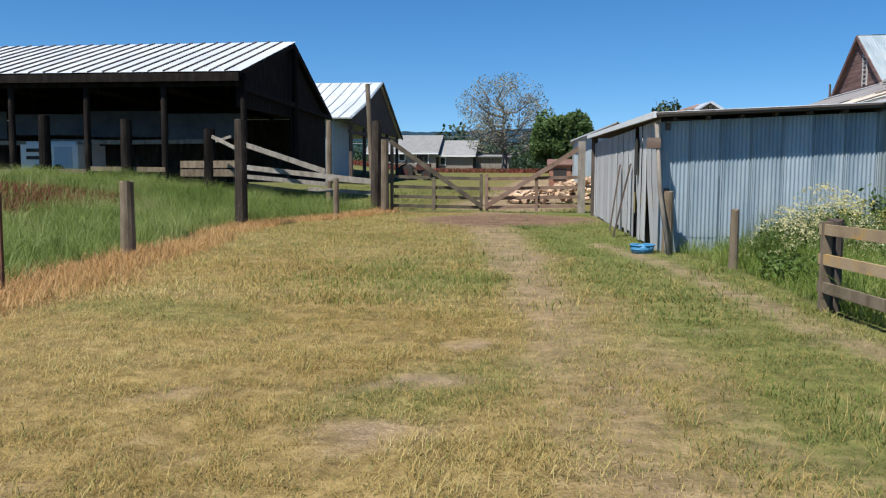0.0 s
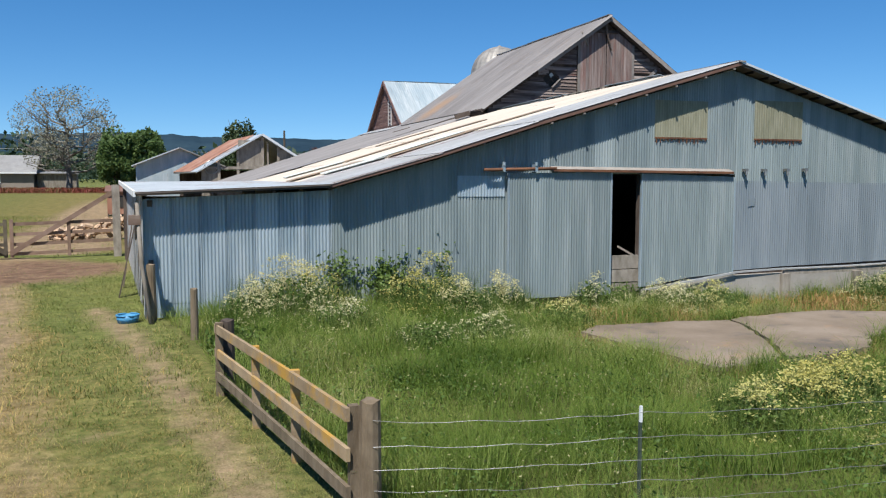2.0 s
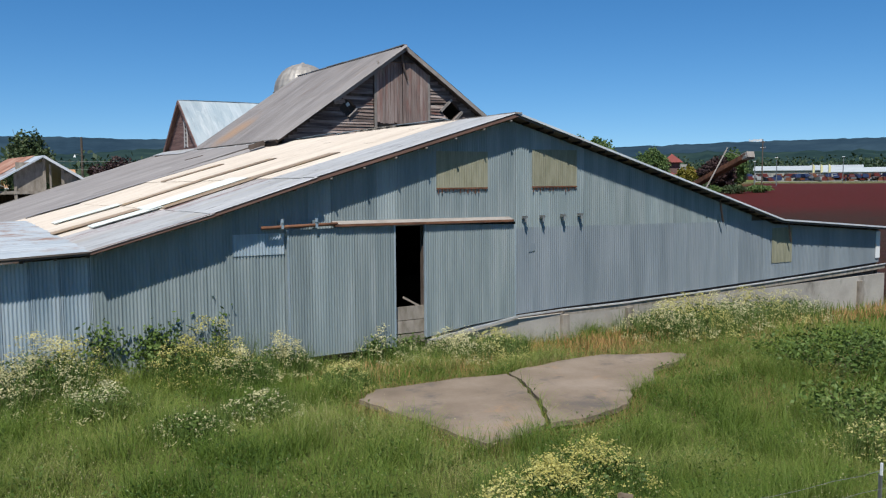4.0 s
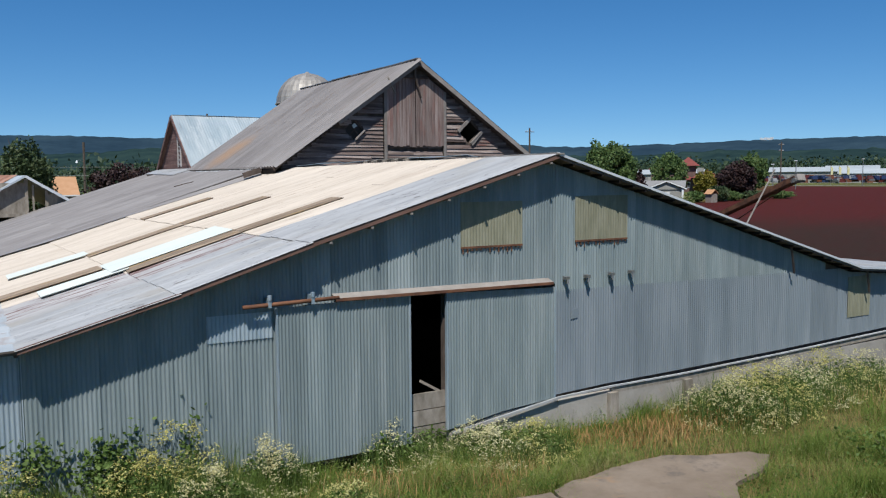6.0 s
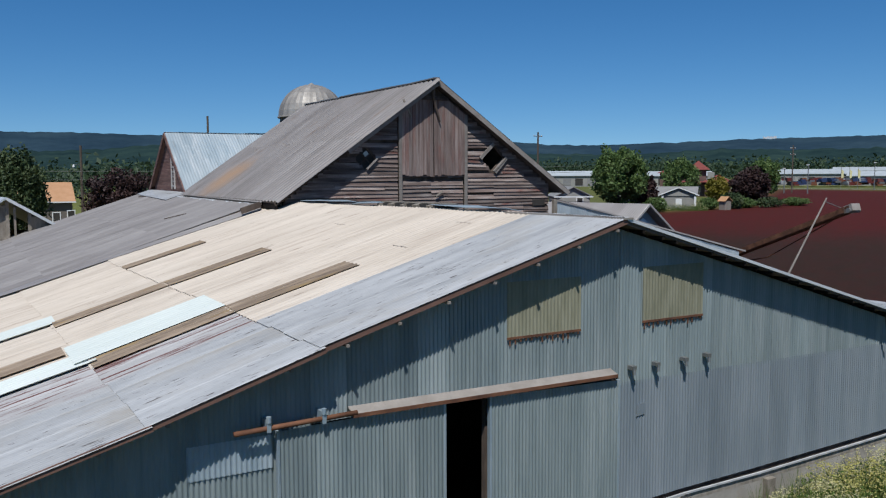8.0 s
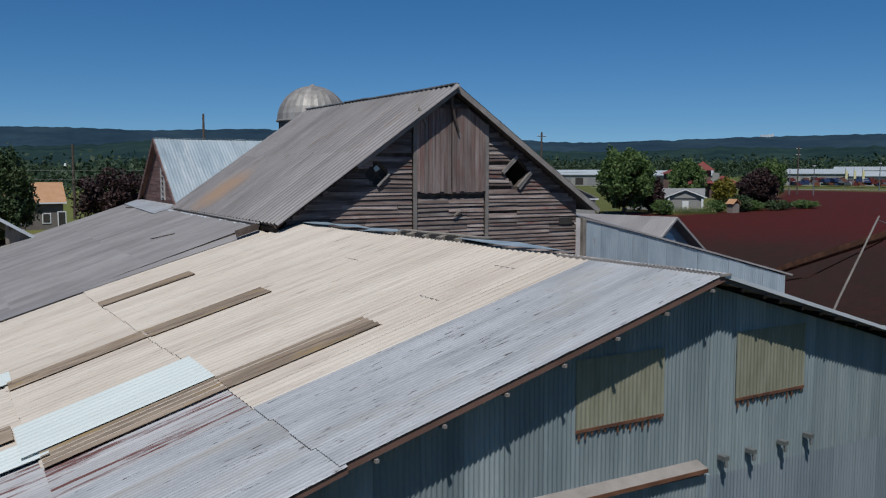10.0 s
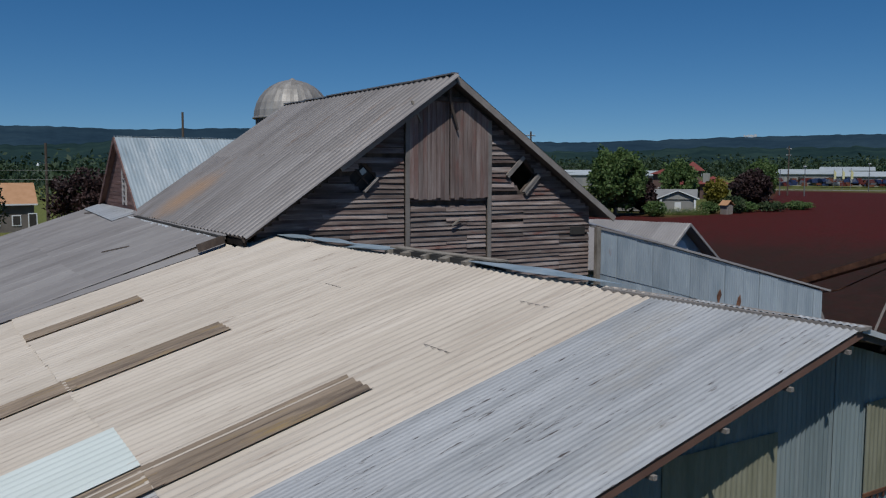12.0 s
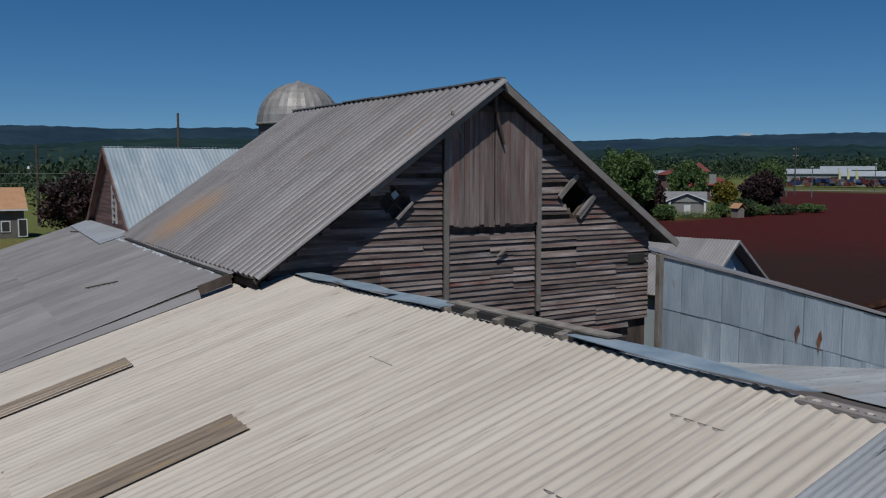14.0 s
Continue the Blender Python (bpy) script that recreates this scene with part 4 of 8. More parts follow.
# rake trim along the front edges, with the ends of the purlins under it
m = Mesh()
for a, b, fy0 in zip(segs, segs[1:], FRONTS):
    m.beam((a[0], fy0 - 0.005, a[1] - 0.02), (b[0], fy0 - 0.005, b[1] - 0.02), 0.03, 0.09)
part("rake_trim", m, RAKE, deck_left, "rust-brown metal edge")
m = Mesh()
for a, b in (((17.08, 6.02), (28.2, 2.83)), ((28.2, 2.83), (34.4, 2.36))):
    m.beam((a[0], FRONT_R - 0.02, a[1] + 0.015), (b[0], FRONT_R - 0.02, b[1] + 0.015), 0.03, 0.055)
part("rake_trim", m, WHITEROOF, deck_right, "thin pale metal edge")
for i in range(13):
    x = 6.4 + i * 0.87
    part("purlin_end", Mesh().beam((x, FRONT_Y + 0.06, roof_line(x) - 0.11), (x, WALL_Y, roof_line(x) - 0.11), 0.045, 0.04), TRIM, deck_left)
for i in range(36):
    x = 17.5 + i * 0.445 + 0.05 * math.sin(i * 2.3)
    part("purlin_end", Mesh().beam((x, FRONT_R - 0.005, roof_line(x) - 0.105), (x, WALL_Y, roof_line(x) - 0.105), 0.045, 0.06), SHADED_TIMBER, deck_right)
# ridge: flashing lengths, and a dark block for the shaded gap at the rafters
def ridge_at(y, dx=0.0, dz=0.0):
    return Vector((17.08 + dx - SKEW * (y - FRONT_Y), y, 6.02 + dz - FALL * (y - FRONT_Y)))


ridge_cap = part("ridge_cap", Mesh().beam(ridge_at(17.1, dz=0.03), ridge_at(20.7, dz=0.04), 0.22, 0.035), TRIM, deck_left, "weathered ridge cap")
rr = random.Random(3)
for y0, y1, tilt, lift in ((20.7, 23.9, 0.05, 0.10), (26.7, 28.6, -0.04, 0.10), (28.4, 30.4, 0.04, 0.12), (30.3, 32.2, 0.02, 0.10)):
    ym = y0 + (y1 - y0) * 0.5
    q = [ridge_at(y0, -0.07, 0.04 + lift), ridge_at(y0, 0.31, 0.02 + lift - tilt), ridge_at(ym, 0.29, 0.05 + lift), ridge_at(y1, 0.32, 0.02 + lift), ridge_at(y1, -0.03, lift + tilt), ridge_at(ym, -0.11, 0.02 + lift)]
    part("ridge_flashing", Mesh().slab(q, 0.012), GALV_SHED, deck_left, "loose bluish ridge flashing")
part("ridge_gap", Mesh().beam(ridge_at(23.4, 0.29, 0.02), ridge_at(27.0, 0.29, 0.02), 0.36, 0.24), DARKIN, deck_left, "dark block for the shade under the lifted flashing")
for i in range(5):
    y = 24.1 + i * 0.66
    part("rafter_end", Mesh().beam(ridge_at(y, 0.0, 0.06), ridge_at(y + 0.06 * (i % 2), 0.3, 0.12), 0.14 + 0.05 * (i % 2), 0.11), GREYWOOD, deck_left)
part("ridge_beam", Mesh().beam(ridge_at(23.4, 0.29, 0.165), ridge_at(26.9, 0.29, 0.16), 0.24, 0.025), GREYWOOD, deck_left)
# wall sheets
rr = random.Random(11)
x = 6.27
while x < 34.3:
    w = 0.61
    x1 = min(x + w, 34.35)
    top = lambda q: roof_line(q) - 0.14
    if (x + x1) / 2 <= 10.9:
        if 9.4 < (x + x1) / 2 < 10.6:
            wall_sheet(wall_front, x, x1 + PITCH * 0.5, base_line, lambda q: 2.58, WALL_Y - rr.uniform(0, 0.006), GALV)
            wall_sheet(wall_front, x, x1 + PITCH * 0.5, lambda q: 2.56, lambda q: 3.06, WALL_Y - 0.02 - rr.uniform(0, 0.006), GALV_SHED)
            wall_sheet(wall_front, x, x1 + PITCH * 0.5, lambda q: 3.04, top, WALL_Y - rr.uniform(0, 0.006), GALV)
        else:
            wall_sheet(wall_front, x, x1 + PITCH * 0.5, base_line, top, WALL_Y - rr.uniform(0, 0.006), GALV)
    elif x1 <= 17.3:
        wall_sheet(wall_front, x, x1 + PITCH * 0.5, lambda q: 3.12, top, WALL_Y - rr.uniform(0, 0.006), GALV)
    else:
        wall_sheet(wall_front, x, x1 + PITCH * 0.5, lambda q: base_line(q) + 0.02, lambda q: min(2.95 - 0.012 * (q - 17.3), top(q)), WALL_Y - 0.006, GALV_LOW, amp=0.009)
        if top(x1) > 2.95:
            wall_sheet(wall_front, x, x1 + PITCH * 0.5, lambda q: 2.90 - 0.012 * (q - 17.3), top, WALL_Y - rr.uniform(0, 0.003), GALV, amp=0.019)
    x = x1
# yellowed panels high on the wall and the pale one low at the right
for x0, x1, z0, z1 in ((14.73, 16.33, 4.06, 5.02), (17.82, 19.42, 4.07, 5.1)):
    ob = wall_sheet(wall_front, x0, x1, lambda q: z0, lambda q: min(z1, roof_line(q) - 0.2), WALL_Y - 0.025, PATCH, amp=0.006, name="yellowed_panel")
    ob["label"] = "yellowed translucent panel with a rusty lower edge"
    m = Mesh()
    m.box(x0, x1, WALL_Y - 0.045, WALL_Y - 0.03, z0 - 0.03, z0 + 0.012)
    for k in range(14):
        xx = x0 + (x1 - x0) * (k + 0.5) / 14
        m.box(xx - 0.014, xx + 0.014, WALL_Y - 0.036, WALL_Y - 0.026, z0 - rr.uniform(0.05, 0.16), z0 - 0.02)
    part("rusty_edge", m, RUSTY, ob)
ob = wall_sheet(wall_front, 28.08, 29.15, lambda q: 1.34, lambda q: 2.55, WALL_Y - 0.025, PATCH, amp=0.005, name="yellowed_panel")
part("white_jamb", Mesh().box(34.1, 34.34, WALL_Y - 0.05, WALL_Y - 0.02, 1.2, 2.2), WHITEPAINT, wall_front)
# concrete footing stepping along the right of the wall, and its buttresses
part("footing", Mesh().slab([(14.38, 17.44, -0.5), (17.3, 17.44, -0.6), (17.3, 17.44, 0.47), (15.8, 17.44, 0.36), (14.38, 17.44, 0.14)], 0.2), CONCRETE, barn, "stained concrete footing")
part("threshold_board", Mesh().beam((14.4, 17.34, 0.13), (17.3, 17.36, 0.50), 0.05, 0.05).beam((17.3, 17.36, 0.50), (18.9, 17.39, 0.54), 0.05, 0.045), GALV_SIDE, barn, "pale slanting board at the foot of the door")
m = Mesh()
m.add([(17.3, 17.42, 0.40), (34.6, 17.42, 0.60), (34.6, 17.42, -1.2), (17.3, 17.42, -0.6), (17.3, 17.75, 0.40), (34.6, 17.75, 0.60), (34.6, 17.75, -1.2), (17.3, 17.75, -0.6)], [(3, 2, 1, 0), (4, 5, 6, 7), (0, 1, 5, 4), (1, 2, 6, 5), (2, 3, 7, 6), (3, 0, 4, 7)])
footing = part("footing", m, CONCRETE, barn, "stained concrete footing")
for x in (18.9, 21.4, 33.0):
    part("buttress", Mesh().box(x - 0.13, x + 0.13, 17.30, 17.45, -0.9, 0.38 + 0.001 * x), GREYWOOD, barn, "dark timber stub on the footing")
m = Mesh()
pts = [(18.9, 0.60), (21.1, 0.61), (25.0, 0.70), (29.2, 0.83), (32.0, 0.92), (34.6, 1.03)]
for a, b in zip(pts, pts[1:]):
    m.beam((a[0], 17.40, a[1] - 0.06), (b[0], 17.40, b[1] - 0.06), 0.045, 0.035)
part("sill_pipe", m, GALV_SIDE, barn, "long pale pipe along the foot of the wall", smooth=False)
m = Mesh()
for a, b in zip(pts, pts[1:]):
    m.beam((a[0], 17.46, a[1] - 0.17), (b[0], 17.46, b[1] - 0.17), 0.08, 0.14)
part("sill_beam", m, GREYWOOD, barn)


# sliding door leaves, rail and hood
def door_leaf(x0, x1, z0, z1, name="sliding_door"):
    leaf = part(name, Mesh().box(x0 + 0.02, x1 - 0.02, WALL_Y - 0.10, WALL_Y - 0.06, max(z0(x0), z0(x1)) + 0.03, min(z1(x0), z1(x1)) - 0.03), DARKWOOD, barn, "corrugated iron sliding door leaf")
    n = round((x1 - x0) / 0.62)
    for i in range(n):
        a, b = x0 + (x1 - x0) * i / n, x0 + (x1 - x0) * (i + 1) / n
        wall_sheet(leaf, a, b + 0.02, z0, z1, WALL_Y - 0.128 - 0.003 * (i % 2), GALV, pitch=(b - a) / 8, name="door_sheet")
    for e in (x0, x1):
        part("door_edge", Mesh().box(e - 0.02, e + 0.018, WALL_Y - 0.14, WALL_Y - 0.06, z0(e), z1(e)), GALV_SHED, leaf)
    return leaf


door_leaf(10.62, 13.44, lambda q: 0.05, lerp([(10.4, 3.12), (13.44, 3.16)]))
door_leaf(14.33, 17.18, lerp([(14.33, 0.20), (15.8, 0.40), (17.22, 0.50)]), lerp([(14.33, 3.13), (17.22, 3.05)]))
rail = part("door_hood", Mesh().slab([(11.78, 17.31, 3.23), (17.06, 17.31, 3.19), (17.06, 17.52, 3.26), (11.78, 17.52, 3.30)], 0.02), TRIM, barn, "weathered board hood over the door rail")
part("fascia", Mesh().beam((11.78, 17.315, 3.20), (17.06, 17.315, 3.16), 0.03, 0.06), RUSTY, rail)
m = Mesh().rod([(9.95, 17.33, 3.20), (10.9, 17.33, 3.22), (11.85, 17.33, 3.24)], 0.04, 8)
part("door_rail", m, RUSTY, barn, "rusty iron door rail", smooth=True)
for x in (10.45, 11.3):
    part("rail_bracket", Mesh().box(x - 0.03, x + 0.03, 17.28, 17.52, 3.16, 3.34).rod([(x, 17.30, 3.30), (x, 17.30, 3.39)], 0.04, 8), GALV_SHED, barn)
sill = part("door_board", Mesh().box(13.38, 14.36, 17.56, 17.60, 0.68, 1.03), GREYWOOD, barn, "weathered boards across the foot of the doorway")
part("plank", Mesh().box(13.38, 14.36, 17.55, 17.59, 0.34, 0.66), GREYWOOD, sill)
part("plank", Mesh().box(13.38, 14.36, 17.56, 17.60, 0.02, 0.31), GREYWOOD, sill)
part("loose_stick", Mesh().beam((13.85, 17.75, 1.25), (14.3, 17.62, 0.98), 0.05, 0.05), GREYWOOD, barn)
for x, z in ((17.52, 3.22), (18.13, 3.22), (18.87, 3.23), (19.50, 3.24)):
    b = Mesh().box(x - 0.05, x + 0.05, 17.36, 17.50, z - 0.02, z + 0.05)
    b.rod([(x, 17.37, z - 0.12), (x, 17.39, z + 0.02)], 0.03, 6)
    part("wall_hook", b, WIRE, barn, "small galvanised bracket")
part("dent_patch", Mesh().slab([(17.72, 17.505, 2.25), (17.92, 17.505, 2.27), (17.95, 17.505, 2.50), (17.76, 17.505, 2.48)], 0.01), GALV_LOW, wall_front)
for x, z in ((25.3, 3.05), (28.75, 2.25)):
    part("stick", Mesh().beam((x - 0.16, 17.25, z + 0.55), (x + 0.14, 17.36, z - 0.2), 0.05, 0.05), DARKWOOD, barn)

# ---- the low shed joined to its end ----
ORIGIN = Vector((0.60, 0.0, 0.0))
shed = thing("lean_to_shed", "low shed of patched corrugated iron with a flat pale roof", "shed", (3.5, 18, 0))
m = Mesh()
m.box(1.75, 5.68, 17.58, 17.66, -0.05, 2.6)
shed_wall = part("front_wall", m, DARKWOOD, shed)
x = 1.66
for i in range(7):
    wall_sheet(shed_wall, x, x + 0.5725 + 0.038, lambda q: -0.05, lambda q: shed_line(q) - 0.14, WALL_Y - 0.004 * (i % 2), GALV_SHED, amp=0.015)
    x += 0.5725
wall_sheet(shed_wall, 2.2325, 2.805, lambda q: 0.3, lambda q: 1.5, WALL_Y - 0.012, GALV_SHED, amp=0.015, name="loose_sheet")
# side wall facing the yard: odd sheets, some bent away at the foot
a, b = Vector((1.66, 17.5, 0)), Vector((0.95, 31.8, 0))
sd = (b - a).normalized()
side_m = Matrix.Translation(b) @ Matrix(((-sd.x, -sd.y, 0, 0), (-sd.y, sd.x, 0, 0), (0, 0, 1, 0), (0, 0, 0, 1)))
m = Mesh()
for i in range(9):
    p = a + sd * (0.3 + i * 1.72)
    m.beam((p.x + 0.12, p.y, -0.1), (p.x + 0.12, p.y, 2.6), 0.12, 0.12, up=(0, 1, 0))
m.beam((a.x + 0.14, a.y, 2.45), (b.x + 0.14, b.y, 2.55), 0.10, 0.14)
m.beam((a.x + 0.14, a.y, 1.2), (b.x + 0.14, b.y, 1.3), 0.10, 0.10)
side = part("side_frame", m, DARKWOOD, shed)
rr = random.Random(23)
total = (b - a).length
u = 0.0
k = 0
while u < total - 0.2:
    w = rr.choice((0.55, 0.62, 0.66))
    lo = rr.choice((0.0, 0.02, 0.05, 0.12)) if k not in (2, 5) else 0.0
    gap = 0.05 if k in (4, 9, 15) else -0.03
    bend = {1: 0.14, 2: 0.14, 5: 0.16}.get(k, 0.0)
    top_z = 2.60 if k != 5 else 2.2
    u1 = total - u - w
    wall_sheet(side, max(0.0, u1), total - u - gap, lambda q, lo=lo: lo, lambda q, t=top_z: t, -0.01 * (k % 2), GALV_SIDE, amp=0.005, name="side_sheet", frame_m=side_m, bend=bend)
    u += w
    k += 1
# shed roof
m = Mesh()
q = [(1.54, 17.14, 2.67), (5.75, 17.14, 2.84), (5.75, 32.0, 2.86), (0.72, 32.0, 2.86)]
m.slab(q, 0.05)
shed_deck = part("roof_deck", m, SOFFIT, shed)
d = Vector((4.33, 0.0, 0.15)).normalized()
for i in range(25):
    y = 17.11 + i * 0.6
    x0 = 1.50 - 0.046 * (y - 16.9)
    z0 = 2.67 + 0.011 * (y - 16.9)
    l = 5.78 - x0
    e = Vector((l, 0, (2.85 + 0.0008 * (y - 17)) - z0)).normalized()
    n = Vector((0, -1, 0)).cross(e)
    mt = Matrix(((0, e.x, n.x, x0), (-1, e.y, n.y, y + 0.64), (0, e.z, n.z, z0 + 0.03 + 0.006 * (i % 2)), (0, 0, 0, 1)))
    part("roof_sheet", sheet_mesh(0.64, round(l, 1), SHEDROOF), SHEDROOF, shed_deck, at=mt)
part("eave_edge", Mesh().beam((1.52, 17.10, 2.67), (5.72, 17.12, 2.85), 0.02, 0.03), SOFFIT, shed_deck)
part("eave_edge", Mesh().beam((1.51, 17.10, 2.66), (0.70, 32.0, 2.86), 0.05, 0.12), WHITEPAINT, shed_deck, "white painted eave board")
for i in range(7):
    x = 1.9 + i * 0.62
    part("purlin_end", Mesh().beam((x, 17.22, shed_line(x) - 0.11), (x, 17.5, shed_line(x) - 0.11), 0.06, 0.05), DARKWOOD, shed_deck)
part("corner_box", Mesh().box(1.38, 1.62, 17.05, 17.4, 2.02, 2.22), HOOD, shed, "short brown board at the corner")
part("leaning_pole", Mesh().rod([(1.78, 16.6, 0.0), (1.62, 16.95, 1.2), (1.55, 17.2, 2.5)], [0.05, 0.045, 0.04], 8), GREYWOOD, shed, smooth=True)
part("white_pipe", Mesh().rod([(1.75, 16.85, 0.0), (1.72, 16.95, 0.6)], 0.022, 8), WHITEROOF, shed, smooth=True)
part("corner_post", Mesh().beam((0.95, 31.7, -0.1), (0.95, 31.7, 2.85), 0.22, 0.22, up=(0, 1, 0)), DARKWOOD, shed)
# dark sheet that stands for the unlit inside of an opening
part("dark_opening", Mesh().box(1.44, 1.47, 20.2, 20.7, 1.5, 2.35), DARKIN, side)
for y, tilt in ((21.3, 0.36), (23.4, 0.22)):
    xx = 1.66 - 0.05 * (y - 17.5)
    part("leaning_board", Mesh().beam((xx - tilt - 0.10, y - 0.35, 0.0), (xx - 0.06, y + 0.1, 1.75), 0.03, 0.2, up=(0, 1, 0)), DARKWOOD, side)

# ---- the old timber barn ----
ORIGIN = BARNS
old = thing("old_barn", "tall old timber barn with weathered siding and rusted roof", "barn", (21.8, 38, 0))
GY = 32.66
left_eave, right_eave, peak = (15.78, 5.96), (27.9, 6.15), (21.9, 10.22)
gable_top = lerp([left_eave, peak, right_eave])
m = Mesh()
# gable wall with two diamond openings cut through: built of strips round them
core = Mesh()
core.slab([(16.2, GY + 0.06, 2.0), (18.55, GY + 0.06, 2.0), (18.55, GY + 0.06, gable_top(18.55) - 0.1), (16.2, GY + 0.06, gable_top(16.2) - 0.15)], 0.12)
core.slab([(19.85, GY + 0.06, 2.0), (23.88, GY + 0.06, 2.0), (23.88, GY + 0.06, gable_top(23.88) - 0.1), (21.9, GY + 0.06, 10.08), (19.85, GY + 0.06, gable_top(19.85) - 0.1)], 0.12)
core.slab([(25.18, GY + 0.06, 2.0), (27.15, GY + 0.06, 2.0), (27.15, GY + 0.06, gable_top(27.15) - 0.1), (25.18, GY + 0.06, gable_top(25.18) - 0.1)], 0.12)
DIAMONDS = ((19.21, 7.41, 0.40, 0.38), (24.52, 7.46, 0.52, 0.50))
for cx, cz, rx, rz in DIAMONDS:
    x0, x1 = (18.55, 19.85) if cx < 20 else (23.88, 25.18)
    core.slab([(x0, GY + 0.06, 2.0), (x1, GY + 0.06, 2.0), (x1, GY + 0.06, cz), (cx + rx, GY + 0.06, cz), (cx, GY + 0.06, cz - rz), (cx - rx, GY + 0.06, cz), (x0, GY + 0.06, cz)], 0.12)
    core.slab([(x0, GY + 0.06, cz), (cx - rx, GY + 0.06, cz), (cx, GY + 0.06, cz + rz), (cx + rx, GY + 0.06, cz), (x1, GY + 0.06, cz), (x1, GY + 0.06, gable_top(x1) - 0.1), (x0, GY + 0.06, gable_top(x0) - 0.1)], 0.12)
gable = part("gable_wall", core, DARKWOOD, old)
part("side_wall", Mesh().box(16.3, 16.42, 32.75, 44.8, 0, 6.2), SIDING, old)
part("side_wall", Mesh().box(27.0, 27.12, 32.75, 44.8, 0, 6.3), SIDING, old)
part("rear_wall", Mesh().box(16.3, 27.12, 44.8, 44.92, 0, 6.2), SIDING, old)
# clapboards, cut round doors and diamonds
rr = random.Random(31)


def clap_spans(z0, z1):
    """The stretches of wall that a board between two heights covers."""
    zm = (z0 + z1) / 2
    inv = lambda s, e: s[0] + (e[0] - s[0]) * (zm - s[1]) / (e[1] - s[1])
    lo = max(16.2, inv(left_eave, peak) + 0.42)
    hi = min(27.15, inv(right_eave, peak) - 0.35)
    cuts = [(20.45, 20.61), (23.18, 23.34)]
    if zm > 6.82:
        cuts = [(20.45, 23.34)]
    for cx, cz, rx, rz in DIAMONDS:
        f = 1 - abs(zm - cz) / (rz + 0.05)
        if f > 0:
            cuts.append((cx - rx * f - 0.04, cx + rx * f + 0.04))
    cuts.sort()
    out, x = [], lo
    for c0, c1 in cuts:
        if c0 > x:
            out.append((x, min(c0, hi)))
        x = max(x, c1)
    if x < hi:
        out.append((x, hi))
    return [s for s in out if s[1] - s[0] > 0.12]


z = 3.9
while z < 10.0:
    h = 0.135
    for a, b in clap_spans(z, z + h):
        x = a
        while x < b - 0.02:
            l = rr.choice((1.2, 1.9, 2.6, 3.4))
            e = b if b - (x + l) < 0.5 else x + l
            if rr.random() > 0.045:
                s = rr.uniform(-0.03, 0.03)
                dz = rr.uniform(-0.03, 0.02)
                t = rr.uniform(0.0, 0.09)
                me = Mesh()
                v = []
                for xx, off in ((x, dz), (e - 0.008, dz + s)):
                    v += [(xx, GY - 0.035 - t * 0.3, z + off), (xx, GY - 0.06, z + off), (xx, GY - 0.012, z + h + 0.02 + off), (xx, GY + 0.0, z + h + 0.02 + off)]
                me.add(v, [(0, 1, 5, 4), (1, 2, 6, 5), (2, 3, 7, 6), (0, 4, 7, 3), (0, 3, 2, 1), (4, 5, 6, 7)])
                part("clapboard", me, SIDING, gable)
            x = e
    z += h
# loft doors of upright planks, trims and track
for x0, x1 in ((20.58, 21.87), (21.91, 23.22)):
    leaf = part("loft_door", Mesh().box(x0 + 0.03, x1 - 0.03, GY - 0.09, GY - 0.06, 6.87, min(gable_top(x0), gable_top(x1), 9.55) - 0.2), DARKWOOD, old, "upright plank loft door")
    n = 9
    for i in range(n):
        a, b = x0 + (x1 - x0) * i / n, x0 + (x1 - x0) * (i + 1) / n - 0.008
        t0, t1 = (min(9.66, gable_top(q) - 0.28) for q in (a, b))
        lo = 6.82 + rr.uniform(-0.05, 0.03)
        me = Mesh()
        yy = GY - 0.115 - rr.uniform(0, 0.012)
        me.slab([(a, yy, lo), (b, yy, lo), (b, yy, t1), (a, yy, t0)], 0.025)
        part("plank", me, PLANK, leaf)
for x in (20.53, 23.26):
    part("trim_board", Mesh().box(x - 0.06, x + 0.06, GY - 0.12, GY - 0.07, 4.6, min(9.4, gable_top(x) - 0.25)), TRIM, gable)
part("door_track", Mesh().box(21.3, 22.45, GY - 0.20, GY - 0.12, 9.52, 9.64), DARKWOOD, old)
part("hay_hook", Mesh().rod([(21.78, GY - 0.3, 10.05), (21.8, GY - 0.28, 9.6), (21.9, GY - 0.22, 9.3), (22.1, GY - 0.2, 8.75)], [0.05, 0.04, 0.05, 0.03], 6), DARKWOOD, old)
part("broken_board", Mesh().beam((20.65, GY - 0.13, 9.5), (20.95, GY - 0.15, 8.9), 0.03, 0.06), GREYWOOD, old)
part("broken_board", Mesh().beam((21.95, GY - 0.13, 6.05), (22.25, GY - 0.14, 6.25), 0.03, 0.05), GREYWOOD, old)
